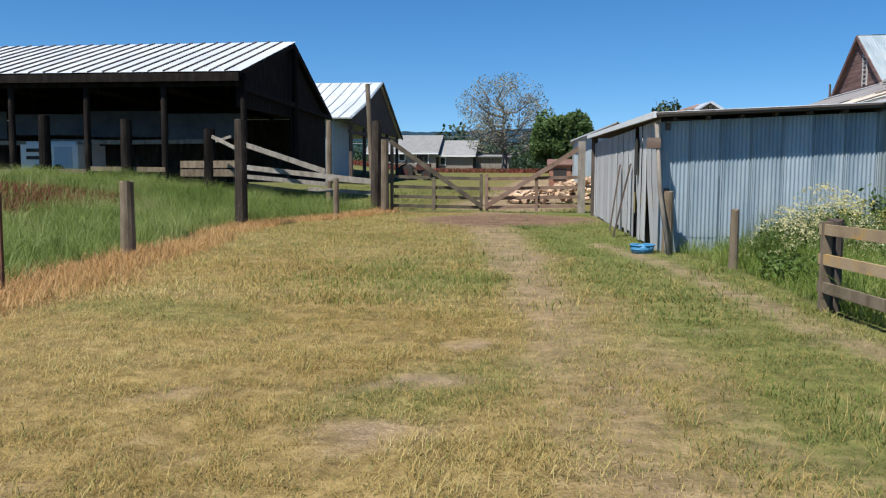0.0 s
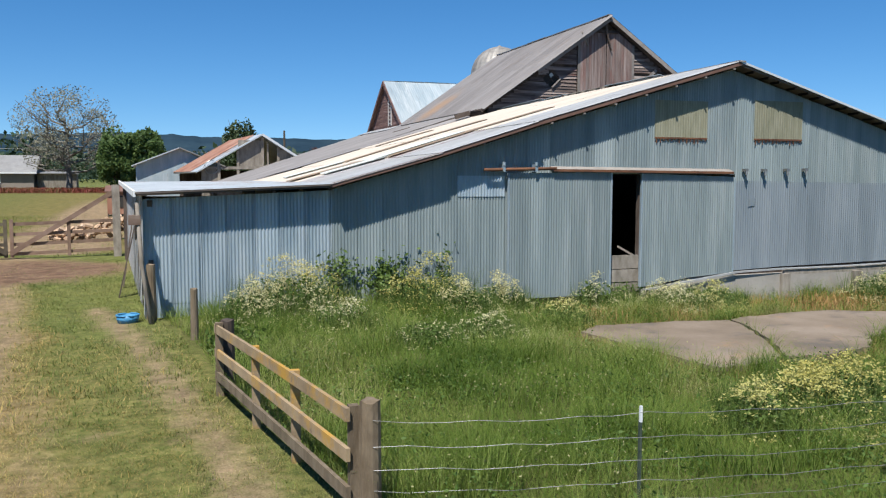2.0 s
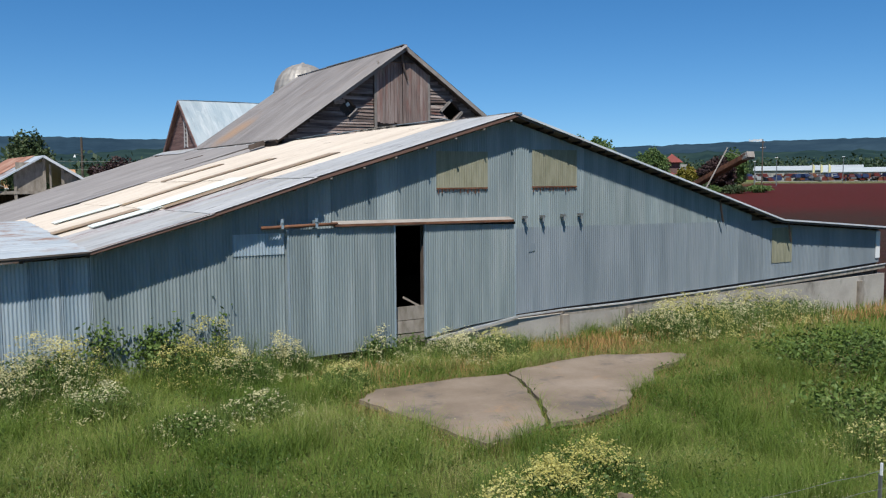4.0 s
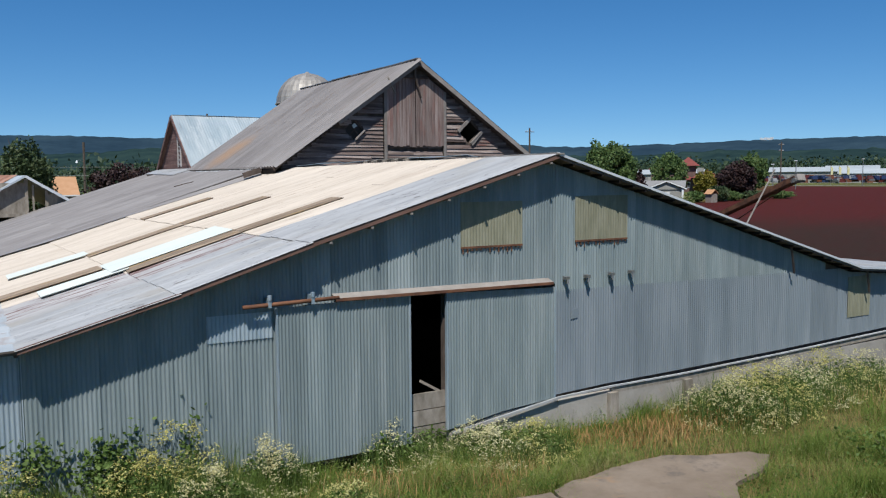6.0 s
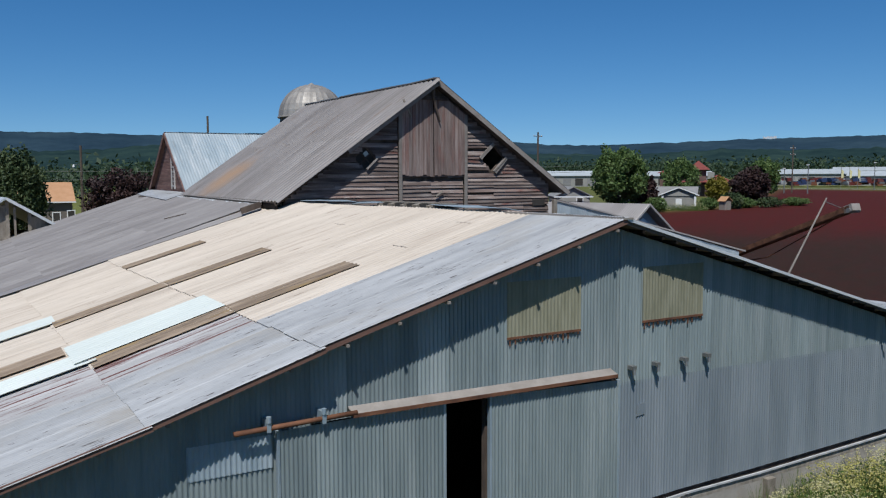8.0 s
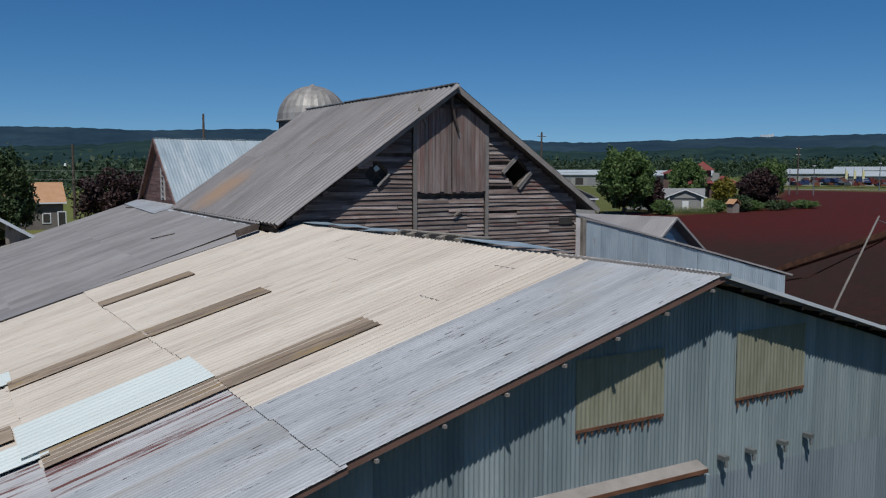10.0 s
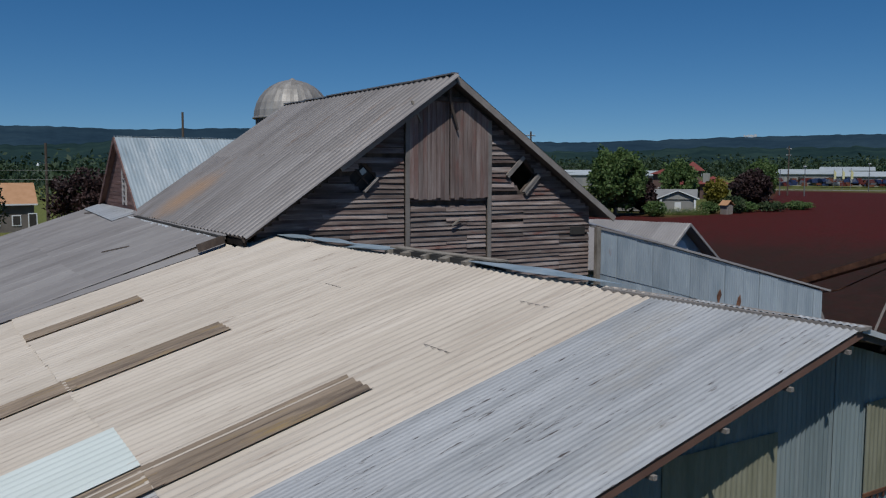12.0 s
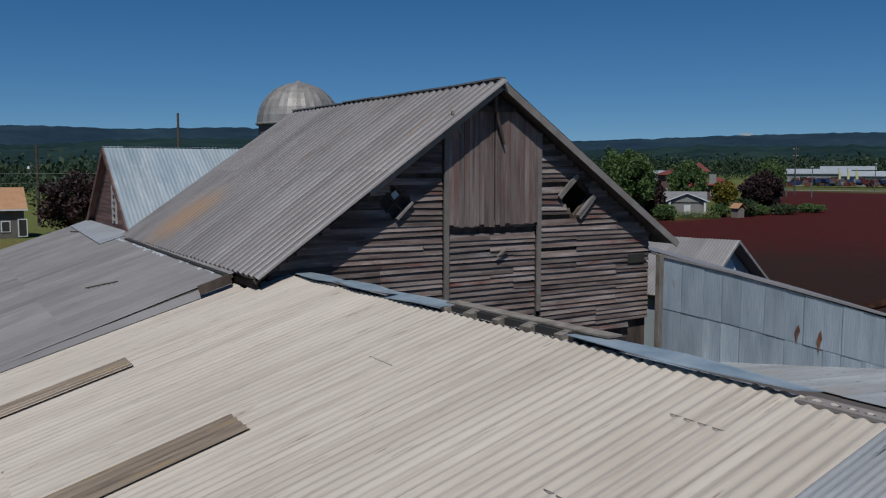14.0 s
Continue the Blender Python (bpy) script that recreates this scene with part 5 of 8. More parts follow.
for (cx, cz, rx, rz), framed in zip(DIAMONDS, (False, True)):
    w = part("diamond_window", Mesh().beam((cx + rx, GY - 0.08, cz), (cx, GY - 0.08, cz - rz), 0.05, 0.12, up=(0, 1, 0)), TRIM, old)
    if framed:
        part("frame_board", Mesh().beam((cx + rx + 0.05, GY - 0.10, cz + 0.02), (cx + 0.04, GY - 0.10, cz - rz - 0.05), 0.13, 0.05, up=(0, 1, 0)), TRIM, w)
        part("frame_board", Mesh().beam((cx - rx - 0.10, GY - 0.10, cz - 0.02), (cx - 0.02, GY - 0.10, cz + rz + 0.04), 0.13, 0.05, up=(0, 1, 0)), TRIM, w)
    else:
        part("glazing_bar", Mesh().beam((cx - 0.2, GY + 0.0, cz + 0.2), (cx + 0.2, GY, cz - 0.2), 0.03, 0.03).beam((cx + 0.2, GY, cz + 0.2), (cx - 0.2, GY, cz - 0.2), 0.03, 0.03), DARKWOOD, w)
        part("pane", Mesh().slab([(cx + 0.0, GY + 0.03, cz + 0.06), (cx + 0.14, GY + 0.03, cz + 0.16), (cx + 0.04, GY + 0.03, cz + 0.28), (cx - 0.08, GY + 0.03, cz + 0.18)], 0.008), WHITEP, w, "dusty pale pane")
        # added near-black backing that keeps the diamond dark
        part("dark_board", Mesh().box(cx - 0.5, cx + 0.5, GY + 0.12, GY + 0.16, cz - 0.5, cz + 0.5), DARKIN, w)
# dark patch on the boards in place of a shaded hole
part("broken_hole", Mesh().box(26.35, 26.95, GY - 0.075, GY - 0.055, 5.62, 5.86), DARKIN, gable)
# roof
VY, BY = 32.28, 45.2
m = Mesh()
m.slab([(left_eave[0], VY, left_eave[1]), (peak[0], VY, peak[1]), (peak[0], BY, peak[1]), (left_eave[0], BY, left_eave[1])], 0.07)
m.slab([(peak[0], VY, peak[1]), (right_eave[0], VY, right_eave[1]), (right_eave[0], BY, right_eave[1]), (peak[0], BY, peak[1])], 0.07)
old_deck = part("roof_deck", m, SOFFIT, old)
d = Vector((peak[0] - left_eave[0], 0, peak[1] - left_eave[1]))
roof_sheets(old_deck, (left_eave[0], BY, left_eave[1]), (0, -1, 0), d, BY - VY, [d.length / 2] * 2, lambda u, v: BARNROOF, w=1.0, amp=0.045, pitch=0.34, seed=41, laps=0.05)
d = Vector((peak[0] - right_eave[0], 0, peak[1] - right_eave[1]))
roof_sheets(old_deck, (right_eave[0], VY, right_eave[1]), (0, 1, 0), d, BY - VY, [d.length / 2] * 2, lambda u, v: BARNROOF, w=1.0, amp=0.045, pitch=0.34, seed=42, laps=0.05)
m = Mesh()
m.beam((left_eave[0] + 2.6, VY - 0.02, gable_top(left_eave[0] + 2.6) - 0.11), (peak[0], VY - 0.02, peak[1] - 0.10), 0.04, 0.20)
part("barge_board", m, TRIM, old_deck)
part("barge_board", Mesh().beam((peak[0], VY - 0.02, peak[1] - 0.07), (right_eave[0], VY - 0.02, right_eave[1] - 0.07), 0.04, 0.17), TRIM, old_deck)
part("barge_board", Mesh().beam((left_eave[0], VY + 0.02, left_eave[1] - 0.09), (left_eave[0] + 2.7, VY + 0.02, gable_top(left_eave[0] + 2.7) - 0.1), 0.04, 0.10), DARKWOOD, old_deck)
for i in range(6):
    y = VY + i * 2.15
    part("ridge_cap", Mesh().beam((peak[0], y, peak[1] + 0.06 + rr.uniform(-0.015, 0.02)), (peak[0], y + 2.18, peak[1] + 0.06 + rr.uniform(-0.015, 0.02)), 0.2, 0.04), BARNROOF, old_deck)
# near-black strip that stands for the shade gap under the eave
part("eave_shadow_board", Mesh().beam((left_eave[0] + 0.06, VY, left_eave[1] - 0.12), (left_eave[0] + 0.06, BY, left_eave[1] - 0.13), 0.06, 0.2), SHADED_TIMBER, old_deck)

# ---- the broad grey roof beside the old barn ----
annex = thing("grey_annex", "broad low annex roofed in dull grey corrugated iron", "barn", (11, 43, 0))
g_hi, g_lo = (15.75, 5.93), (5.6, 2.62)
m = Mesh().slab([(g_lo[0], 33.6, g_lo[1] - 0.03), (g_hi[0], 33.6, g_hi[1] - 0.03), (g_hi[0], 53.5, g_hi[1] - 0.03), (g_lo[0], 53.5, g_lo[1] - 0.03)], 0.06)
m.slab([(g_hi[0], 44.0, g_hi[1] - 0.03), (16.9, 44.0, 6.15), (16.9, 53.5, 6.15), (g_hi[0], 53.5, g_hi[1] - 0.03)], 0.06)
g_deck = part("roof_deck", m, SOFFIT, annex)
part("side_wall", Mesh().box(5.9, 6.0, 33.8, 53.3, 0, 2.55), SIDING, annex)
part("rear_wall", Mesh().box(6.0, 15.7, 53.2, 53.3, 0, 2.6), SIDING, annex)
part("front_wall", Mesh().box(6.0, 15.7, 33.8, 33.9, 0, 2.5), SIDING, annex)
d = Vector((g_hi[0] - g_lo[0], 0, g_hi[1] - g_lo[1]))
roof_sheets(g_deck, (g_lo[0], 53.5, g_lo[1]), (0, -1, 0), d, 53.5 - 33.65, [3.6, 3.6, d.length - 7.2], lambda u, v: GREYROOF, w=0.66, amp=0.016, pitch=0.11, seed=51)
roof_sheets(g_deck, (g_hi[0], 53.5, g_hi[1]), (0, -1, 0), (1.15, 0, 0.22), 9.4, [1.17], lambda u, v: GREYROOF, w=0.66, amp=0.016, pitch=0.11, seed=52)
part("pale_flashing", Mesh().slab([(15.0, 44.9, 5.76), (16.0, 44.9, 6.08), (16.0, 53.2, 6.10), (15.3, 53.2, 5.86)], 0.02), GALV_ROOF, g_deck, "pale flashing at the foot of the gable")
part("loose_batten", Mesh().beam((15.05, 51.3, 5.75), (15.85, 46.6, 6.01), 0.05, 0.05), DARKWOOD, g_deck)
part("loose_batten", Mesh().beam((13.5, 38.1, 5.24), (14.12, 37.4, 5.44), 0.04, 0.03), DARKWOOD, g_deck)
part("end_board", Mesh().beam((14.93, 33.25, 5.66), (15.6, 33.25, 5.87), 0.05, 0.2), DARKWOOD, g_deck)
# pale sealant smeared along the foot of the old barn's roof
rr = random.Random(17)
for k in range(46):
    y = 34.2 + k * 0.235
    if rr.random() < 0.8:
        x = 15.62 + rr.uniform(-0.06, 0.03)
        w = rr.uniform(0.05, 0.16)
        z = g_lo[1] + (x - g_lo[0]) * (g_hi[1] - g_lo[1]) / (g_hi[0] - g_lo[0]) + 0.035
        part("sealant_smear", Mesh().slab([(x - w, y, z - w * 0.32), (x + 0.03, y + 0.02, z), (x + 0.03, y + 0.26, z), (x - w * 0.7, y + 0.24, z - w * 0.22)], 0.015), WHITEROOF, g_deck)
joint = Mesh()
for k in range(12):
    xa, xb = 6.4 + 0.77 * k, 6.4 + 0.77 * (k + 1) + 0.02
    q = []
    for x, y in ((xa, 33.3), (xb, 33.3), (xb, 33.85), (xa, 33.85)):
        low = roof_line(x + SKEW * (y - FRONT_Y)) - FALL * (y - FRONT_Y) + 0.085
        q.append((x, y, low if y < 33.5 else max(low, g_lo[1] + (x - g_lo[0]) * (g_hi[1] - g_lo[1]) / (g_hi[0] - g_lo[0]) + 0.035)))
    joint.slab(q, 0.012)
part("joint_flashing", joint, GREYROOF, g_deck, "dull flashing where the two roofs meet")
# solid dark strip in place of the shade beside the old barn's eave
part("gutter_gap", Mesh().beam((15.6, 33.4, 5.88), (15.66, 44.0, 5.92), 0.12, 0.10), DARKIN, g_deck)

# ---- the red gabled barn behind ----
red = thing("red_gabled_barn", "small dark red barn with a steep pale blue metal roof", "barn", (22, 49, 0))
rx0, ridge_y, rz, fy, by, ez = 15.95, 49.1, 8.95, 45.1, 53.1, 6.05
m = Mesh().slab([(rx0 + 0.220, fy + 0.35, 0), (rx0 + 0.220, fy + 0.35, ez), (rx0 + 0.220, ridge_y, rz - 0.15), (rx0 + 0.220, by - 0.35, ez), (rx0 + 0.220, by - 0.35, 0)], 0.12)
red_wall = part("gable_wall", m, DARKWOOD, red)
part("side_wall", Mesh().box(rx0 + 0.230, 32, fy + 0.35, fy + 0.45, 0, ez), REDWOOD, red)
part("side_wall", Mesh().box(rx0 + 0.230, 32, by - 0.45, by - 0.35, 0, ez), REDWOOD, red)
part("end_wall", Mesh().box(31.9, 32, fy + 0.46, by - 0.46, 0, ez + 1.5), REDWOOD, red)
rr = random.Random(61)
zz = 5.9
while zz < 8.7:
    hw = (rz - 0.15 - zz) / (rz - 0.15 - ez) * (ridge_y - fy - 0.35) if zz > ez else ridge_y - fy - 0.4
    if hw > 0.15:
        part("clapboard", Mesh().box(rx0 + 0.180 - rr.uniform(0, 0.015), rx0 + 0.215, ridge_y - hw, ridge_y + hw, zz, zz + 0.15), REDWOOD, red_wall)
    zz += 0.16
vent = part("gable_vent", Mesh().box(rx0 + 0.110, rx0 + 0.170, ridge_y - 1.35, ridge_y - 1.25, 6.2, 7.9).box(rx0 + 0.110, rx0 + 0.170, ridge_y - 0.75, ridge_y - 0.65, 6.2, 7.9), PALETRIM, red, "white ladder-like vent frame")
for i in range(7):
    part("slat", Mesh().box(rx0 + 0.120, rx0 + 0.160, ridge_y - 1.25, ridge_y - 0.75, 6.3 + i * 0.23, 6.37 + i * 0.23), PALETRIM, vent)
m = Mesh()
m.slab([(rx0, fy, ez - 0.02), (32.2, fy, ez - 0.02), (32.2, ridge_y, rz - 0.02), (rx0, ridge_y, rz - 0.02)], 0.08)
m.slab([(rx0, ridge_y, rz - 0.02), (32.2, ridge_y, rz - 0.02), (32.2, by, ez - 0.02), (rx0, by, ez - 0.02)], 0.08)
red_deck = part("roof_deck", m, RAKE, red)
d = Vector((0, ridge_y - fy, rz - ez))
roof_sheets(red_deck, (rx0, fy, ez), (1, 0, 0), d, 16.2, [d.length], lambda u, v: BLUEROOF, w=0.7, amp=0.005, pitch=0.14, seed=62)
roof_sheets(red_deck, (32.2, by, ez), (-1, 0, 0), Vector((0, ridge_y - by, rz - ez)), 16.2, [d.length], lambda u, v: BLUEROOF, w=0.7, amp=0.012, pitch=0.14, seed=63)
part("barge_board", Mesh().beam((rx0 - 0.02, fy, ez - 0.08), (rx0 - 0.02, ridge_y, rz - 0.08), 0.05, 0.2), REDWOOD, red_deck, "dark red barge board")
part("barge_board", Mesh().beam((rx0 - 0.02, by, ez - 0.08), (rx0 - 0.02, ridge_y, rz - 0.08), 0.05, 0.2), REDWOOD, red_deck, "dark red barge board")

# ---- silo ----
silo = thing("silo", "round silo with a ribbed metal dome roof", "silo", (25.7, 54.2, 0))
sx, sy, sr, sz = 25.76, 54.2, 2.0, 10.29
m = Mesh()
N = 28
for k in range(2):
    for i in range(N):
        t = 2 * math.pi * i / N
        m.v.append((sx + (sr - 0.08) * math.cos(t), sy + (sr - 0.08) * math.sin(t), 0 if k == 0 else sz))
for i in range(N):
    j = (i + 1) % N
    m.f.append((i, j, j + N, i + N))
    m.m.append(0)
part("drum", m, surf("dark_silo_staves", [(0.10, 0.09, 0.08), (0.17, 0.155, 0.14)], 2.0, (3, 3, 0.3), 0.8, 0.1, 0.2, 26, 0.1, 0.2), silo, "dark stave drum", True)
DOME = surf("silo_dome_metal", [(0.22, 0.20, 0.18), (0.30, 0.275, 0.25), (0.37, 0.345, 0.315)], 1.2, (2, 2, 0.5), 0.55, 0.25, 0.08, 20, 0.14, 0.1)
dome_ribs = []
for i in range(N):
    m = Mesh()
    t0, t1 = 2 * math.pi * i / N, 2 * math.pi * (i + 1) / N
    for k in range(9):
        e = k / 8 * math.pi / 2
        for t in (t0, (t0 + t1) / 2, t1):
            r = sr * math.cos(e) * (1.0 if t != (t0 + t1) / 2 else 0.985) + 0.02
            m.v.append((sx + r * math.cos(t), sy + r * math.sin(t), sz + sr * 0.99 * math.sin(e)))
    for k in range(8):
        for s in (0, 1):
            a = k * 3 + s
            m.f.append((a, a + 1, a + 4, a + 3))
            m.m.append(0)
    part("dome_panel", m, DOME, silo)
part("dome_rim", Mesh().rod([(sx + (sr + 0.03) * math.cos(2 * math.pi * i / 24), sy + (sr + 0.03) * math.sin(2 * math.pi * i / 24), sz) for i in range(25)], 0.05, 6, cap=False), DOME, silo)
part("dome_cap", Mesh().rod([(sx, sy, sz + sr * 0.97), (sx, sy, sz + sr + 0.08)], [0.25, 0.05], 10), DOME, silo)

# ---- corrugated lean-to against the right of the old barn ----
GALV_LEAN = surf("patched_iron", [(0.24, 0.285, 0.32), (0.31, 0.355, 0.39), (0.385, 0.43, 0.46)], 1.1, (2.2, 2.2, 0.4), 0.5, 0.15, 0.1, 24, 0.10, 0.12, stain=((0.20, 0.09, 0.05), 1.5, 0.66, 0.76, (2.0, 2.0, 0.45)), stain2=((0.56, 0.60, 0.61), 1.6, 0.60, 0.75, (3.0, 3.0, 0.3)))
lean = thing("iron_lean_to", "lean-to clad in overlapping patched corrugated iron", "shed", (31, 31, 0))
A, B = Vector((27.15, 32.2, 0)), Vector((34.0, 29.05, 0))
ld = (B - A).normalized()
lm = Matrix.Translation(A) @ Matrix(((ld.x, -ld.y, 0, 0), (ld.y, ld.x, 0, 0), (0, 0, 1, 0), (0, 0, 0, 1)))
LL = (B - A).length
ltop = lerp([(0, 5.80), (2.0, 5.30), (LL, 3.72)])
lw = part("front_wall", Mesh().slab([(A.x, A.y + 0.05, 0.0), (B.x, B.y + 0.05, 0.0), (B.x, B.y + 0.05, 3.8), (A.x, A.y + 0.05, 5.9)], 0.08), DARKWOOD, lean)
rr = random.Random(71)
u = 0.0
while u < LL - 0.1:
    w = min(rr.choice((0.55, 0.62, 0.7)), LL - u)
    mid = lambda q: ltop(q) - 1.35 - 0.1 * rr.random()
    wall_sheet(lw, u, u + w + 0.02, lambda q: ltop(q) - 1.4, ltop, -0.03 - rr.uniform(0, 0.02), GALV_LEAN, amp=0.008, frame_m=lm)
    wall_sheet(lw, u, u + w + 0.02, lambda q: 0.4, lambda q: ltop(q) - 1.3, -0.01 - rr.uniform(0, 0.015), GALV_LEAN, amp=0.008, frame_m=lm)
    u += w
for u, zz, h in ((3.95, 3.45, 0.38), (4.62, 3.15, 0.5)):
    part("rust_patch", Mesh().slab([(u + 0.03, -0.065, zz), (u + 0.08, -0.065, zz - 0.12), (u + 0.11, -0.065, zz + 0.1), (u + 0.16, -0.065, zz + h * 0.5), (u + 0.12, -0.065, zz + h), (u + 0.05, -0.065, zz + h * 0.8), (u, -0.065, zz + h * 0.4)], 0.006), RUSTY, lw, at=lm)
m = Mesh()
back = Vector((2.0, 5.4, 0.25))
p0, p1, p2 = A + ld * -0.1 + Vector((0, -0.1, 5.87)), A + ld * 2.0 + Vector((0, -0.12, 5.36)), A + ld * (LL + 0.25) + Vector((0, -0.1, 3.76))
m.slab([p0, p1, p1 + back, p0 + back], 0.06)
m.slab([p1, p2, p2 + back, p1 + back], 0.06)
part("roof", m, GREYROOF, lean, "grey sheet roof")
part("brace", Mesh().beam((34.1, 29.1, 3.0), (34.75, 28.8, 1.2), 0.08, 0.08), TRIM, lean)
part("corner_board", Mesh().box(27.0, 27.16, 32.06, 32.2, 2.5, 5.85), GREYWOOD, lean, "weathered corner board")

# ---- small gabled outbuilding beyond it ----
ORIGIN = Vector((0.85, 0.75, -0.2))
gab = thing("gabled_outbuilding", "small pale blue metal outbuilding with a grey gable roof", "shed", (36, 39, 0))
pk, dirr = Vector((37.65, 38.0, 5.42)), Vector((-0.30, 0.95, 0)).normalized()
side_d = Vector((0.95, 0.30, 0)).normalized()
e1 = pk - side_d * 3.6 + Vector((0, 0, -2.0))
e2 = pk + side_d * 3.6 + Vector((0, 0, -2.0))
gr = part("roof", Mesh().slab([e1, pk, pk + dirr * 8.5, e1 + dirr * 8.5], 0.08), GREYROOF, gab)
part("roof", Mesh().slab([pk, e2, e2 + dirr * 8.5, pk + dirr * 8.5], 0.08), GREYROOF, gab)
roof_sheets(gr, e1 + dirr * 8.4, -dirr, pk - e1, 8.4, [(pk - e1).length], lambda u, v: GREYROOF, w=0.7, amp=0.012, pitch=0.14, seed=64)
part("roof_edge", Mesh().beam(pk + Vector((0.0, -0.04, 0)), e2 + Vector((0.0, -0.04, 0)), 0.06, 0.12), PALETRIM, gr)
part("roof_edge", Mesh().beam(pk + Vector((0.0, -0.04, 0)), e1 + Vector((0.0, -0.04, 0)), 0.06, 0.12), PALETRIM, gr)
i1, i2 = e1 + dirr * 0.45 + side_d * 0.3, e2 + dirr * 0.45 - side_d * 0.3
pi = pk + dirr * 0.45
m = Mesh().slab([(i1.x, i1.y, 0), (i2.x, i2.y, 0), (i2.x, i2.y, i2.z), (pi.x, pi.y, pi.z - 0.1), (i1.x, i1.y, i1.z)], 0.1)
part("gable_wall", m, GALV_SHED, gab, "pale blue-grey sheet gable")
m = Mesh()
j = dirr * 7.6
m.slab([(i1.x + j.x, i1.y + j.y, 0), (i1.x, i1.y, 0), (i1.x, i1.y, i1.z), (i1.x + j.x, i1.y + j.y, i1.z)], 0.1)
part("side_wall", m, BLUEROOF, gab, "pale blue sheet wall")
part("torn_paper", Mesh().slab([pi + Vector((-0.5, -0.2, -1.2)), pi + Vector((0.6, -0.02, -1.3)), pi + Vector((0.3, -0.02, -0.85)), pi + Vector((0.05, -0.05, -0.7)), pi + Vector((-0.3, -0.14, -0.9))], 0.02), WHITEPAINT, gab)

# ---- yard fences and gates ----
ORIGIN = YARD
rr = random.Random(101)


def round_post(x, y, h, r, mat=GREYWOOD, lean=(0.0, 0.0), z=None):
    """A weathered round post, a little uneven, with a rough sawn top."""
    z = ground_z(x, y) if z is None else z
    m = Mesh()
    n, rings = 12, 6
    for k in range(rings + 1):
        f = k / rings
        for i in range(n):
            a = 2 * math.pi * i / n
            q = r * (1.08 - 0.14 * f) * (1 + 0.07 * noise.noise(Vector((math.cos(a) * 1.5 + x, math.sin(a) * 1.5 + y, f * 3))))
            m.v.append((x + lean[0] * f + q * math.cos(a), y + lean[1] * f + q * math.sin(a), z - 0.1 + (h + 0.1) * f + (0.015 * math.sin(3 * a + x) if k == rings else 0)))
    for k in range(rings):
        for i in range(n):
            j = (i + 1) % n
            m.f.append((k * n + i, k * n + j, (k + 1) * n + j, (k + 1) * n + i))
            m.m.append(0)
    m.f.append(tuple(rings * n + i for i in range(n)))
    m.m.append(0)
    return m


def plank(a, b, w, h, bow=0.0):
    """A sawn board from a to b in four lengths, a little bowed."""
    a, b = Vector(a), Vector(b)
    d = (b - a).normalized()
    s = d.cross(Vector((0, 0, 1))).normalized()
    u = s.cross(d)
    m = Mesh()
    n = 5
    for i in range(n + 1):
        t = i / n
        c = a.lerp(b, t) + u * (bow * math.sin(math.pi * t)) + u * (0.006 * noise.noise(a * 3 + Vector((t * 5, 0, 0))))
        for p, q in ((-1, -1), (1, -1), (1, 1), (-1, 1)):
            m.v.append(tuple(c + s * (p * w / 2) + u * (q * h / 2)))
    for i in range(n):
        for k in range(4):
            j = (k + 1) % 4
            m.f.append((i * 4 + k, i * 4 + j, (i + 1) * 4 + j, (i + 1) * 4 + k))
            m.m.append(0)
    m.f += [(3, 2, 1, 0), tuple(n * 4 + k for k in range(4))]
    m.m += [0, 0]
    return m


rail_fence = thing("rail_fence", "three-rail wooden fence spotted with yellow lichen", "fence", (3.3, 7.2, 0))
fa, fb = Vector((2.88, 9.62, 0)), Vector((3.70, 4.93, 0))
for k, (z0, z1) in enumerate(((0.93, 0.94), (0.60, 0.58), (0.29, 0.24))):
    part("rail", plank(fa + Vector((-0.06, 0.08, z0)), fb + Vector((-0.10, -0.02, z1)), 0.04, 0.118, 0.01), LICHEN if k < 2 else POSTWOOD, rail_fence, "lichen-stained rail" if k < 2 else "")
for f, w, h, mat in ((0.0, 0.10, 1.02, POSTWOOD), (0.36, 0.09, 1.0, LICHEN), (0.66, 0.09, 1.0, LICHEN), (0.985, 0.09, 1.0, POSTWOOD)):
    p = fa.lerp(fb, f)
    part("post", Mesh().beam((p.x - 0.02, p.y, ground_z(p.x, p.y) - 0.1), (p.x - 0.02, p.y, h), w, w, up=(0, 1, 0)), mat, rail_fence)
single("fence_post", round_post(2.98, 9.75, 1.02, 0.10, DARKWOOD), DARKWOOD, "dark round post at the end of the rails", "post", smooth=False)
single("corner_post", round_post(3.80, 4.93, 1.04, 0.10, POSTWOOD), POSTWOOD, "thick weathered round corner post wound with wire", "post")
single("fence_post", round_post(1.97, 16.35, 1.18, 0.10), POSTWOOD, "grey wooden post before the shed wall", "post")
single("fence_post", round_post(2.72, 13.9, 0.95, 0.07), POSTWOOD, "slim grey wooden post in the grass", "post")
wire_fence = thing("wire_fence", "slack wire fence along the weedy plot", "fence", (8, 4.4, 0))
line = [(3.80, 4.93), (6.2, 4.42), (8.95, 4.05), (12.6, 3.6), (17.5, 3.0), (24, 2.2), (31, 1.4)]
for z in (0.88, 0.66, 0.46, 0.26, 0.08):
    m = Mesh()
    pts = []
    for (x0, y0), (x1, y1) in zip(line, line[1:]):
        for i in range(8):
            t = i / 8
            pts.append((x0 + (x1 - x0) * t, y0 + (y1 - y0) * t - 0.1, z + 0.012 * math.sin(i * 2.1 + z * 9) - 0.03 * math.sin(math.pi * t)))
    m.rod(pts, 0.0028, 4)
    part("strand", m, WIRE, wire_fence)
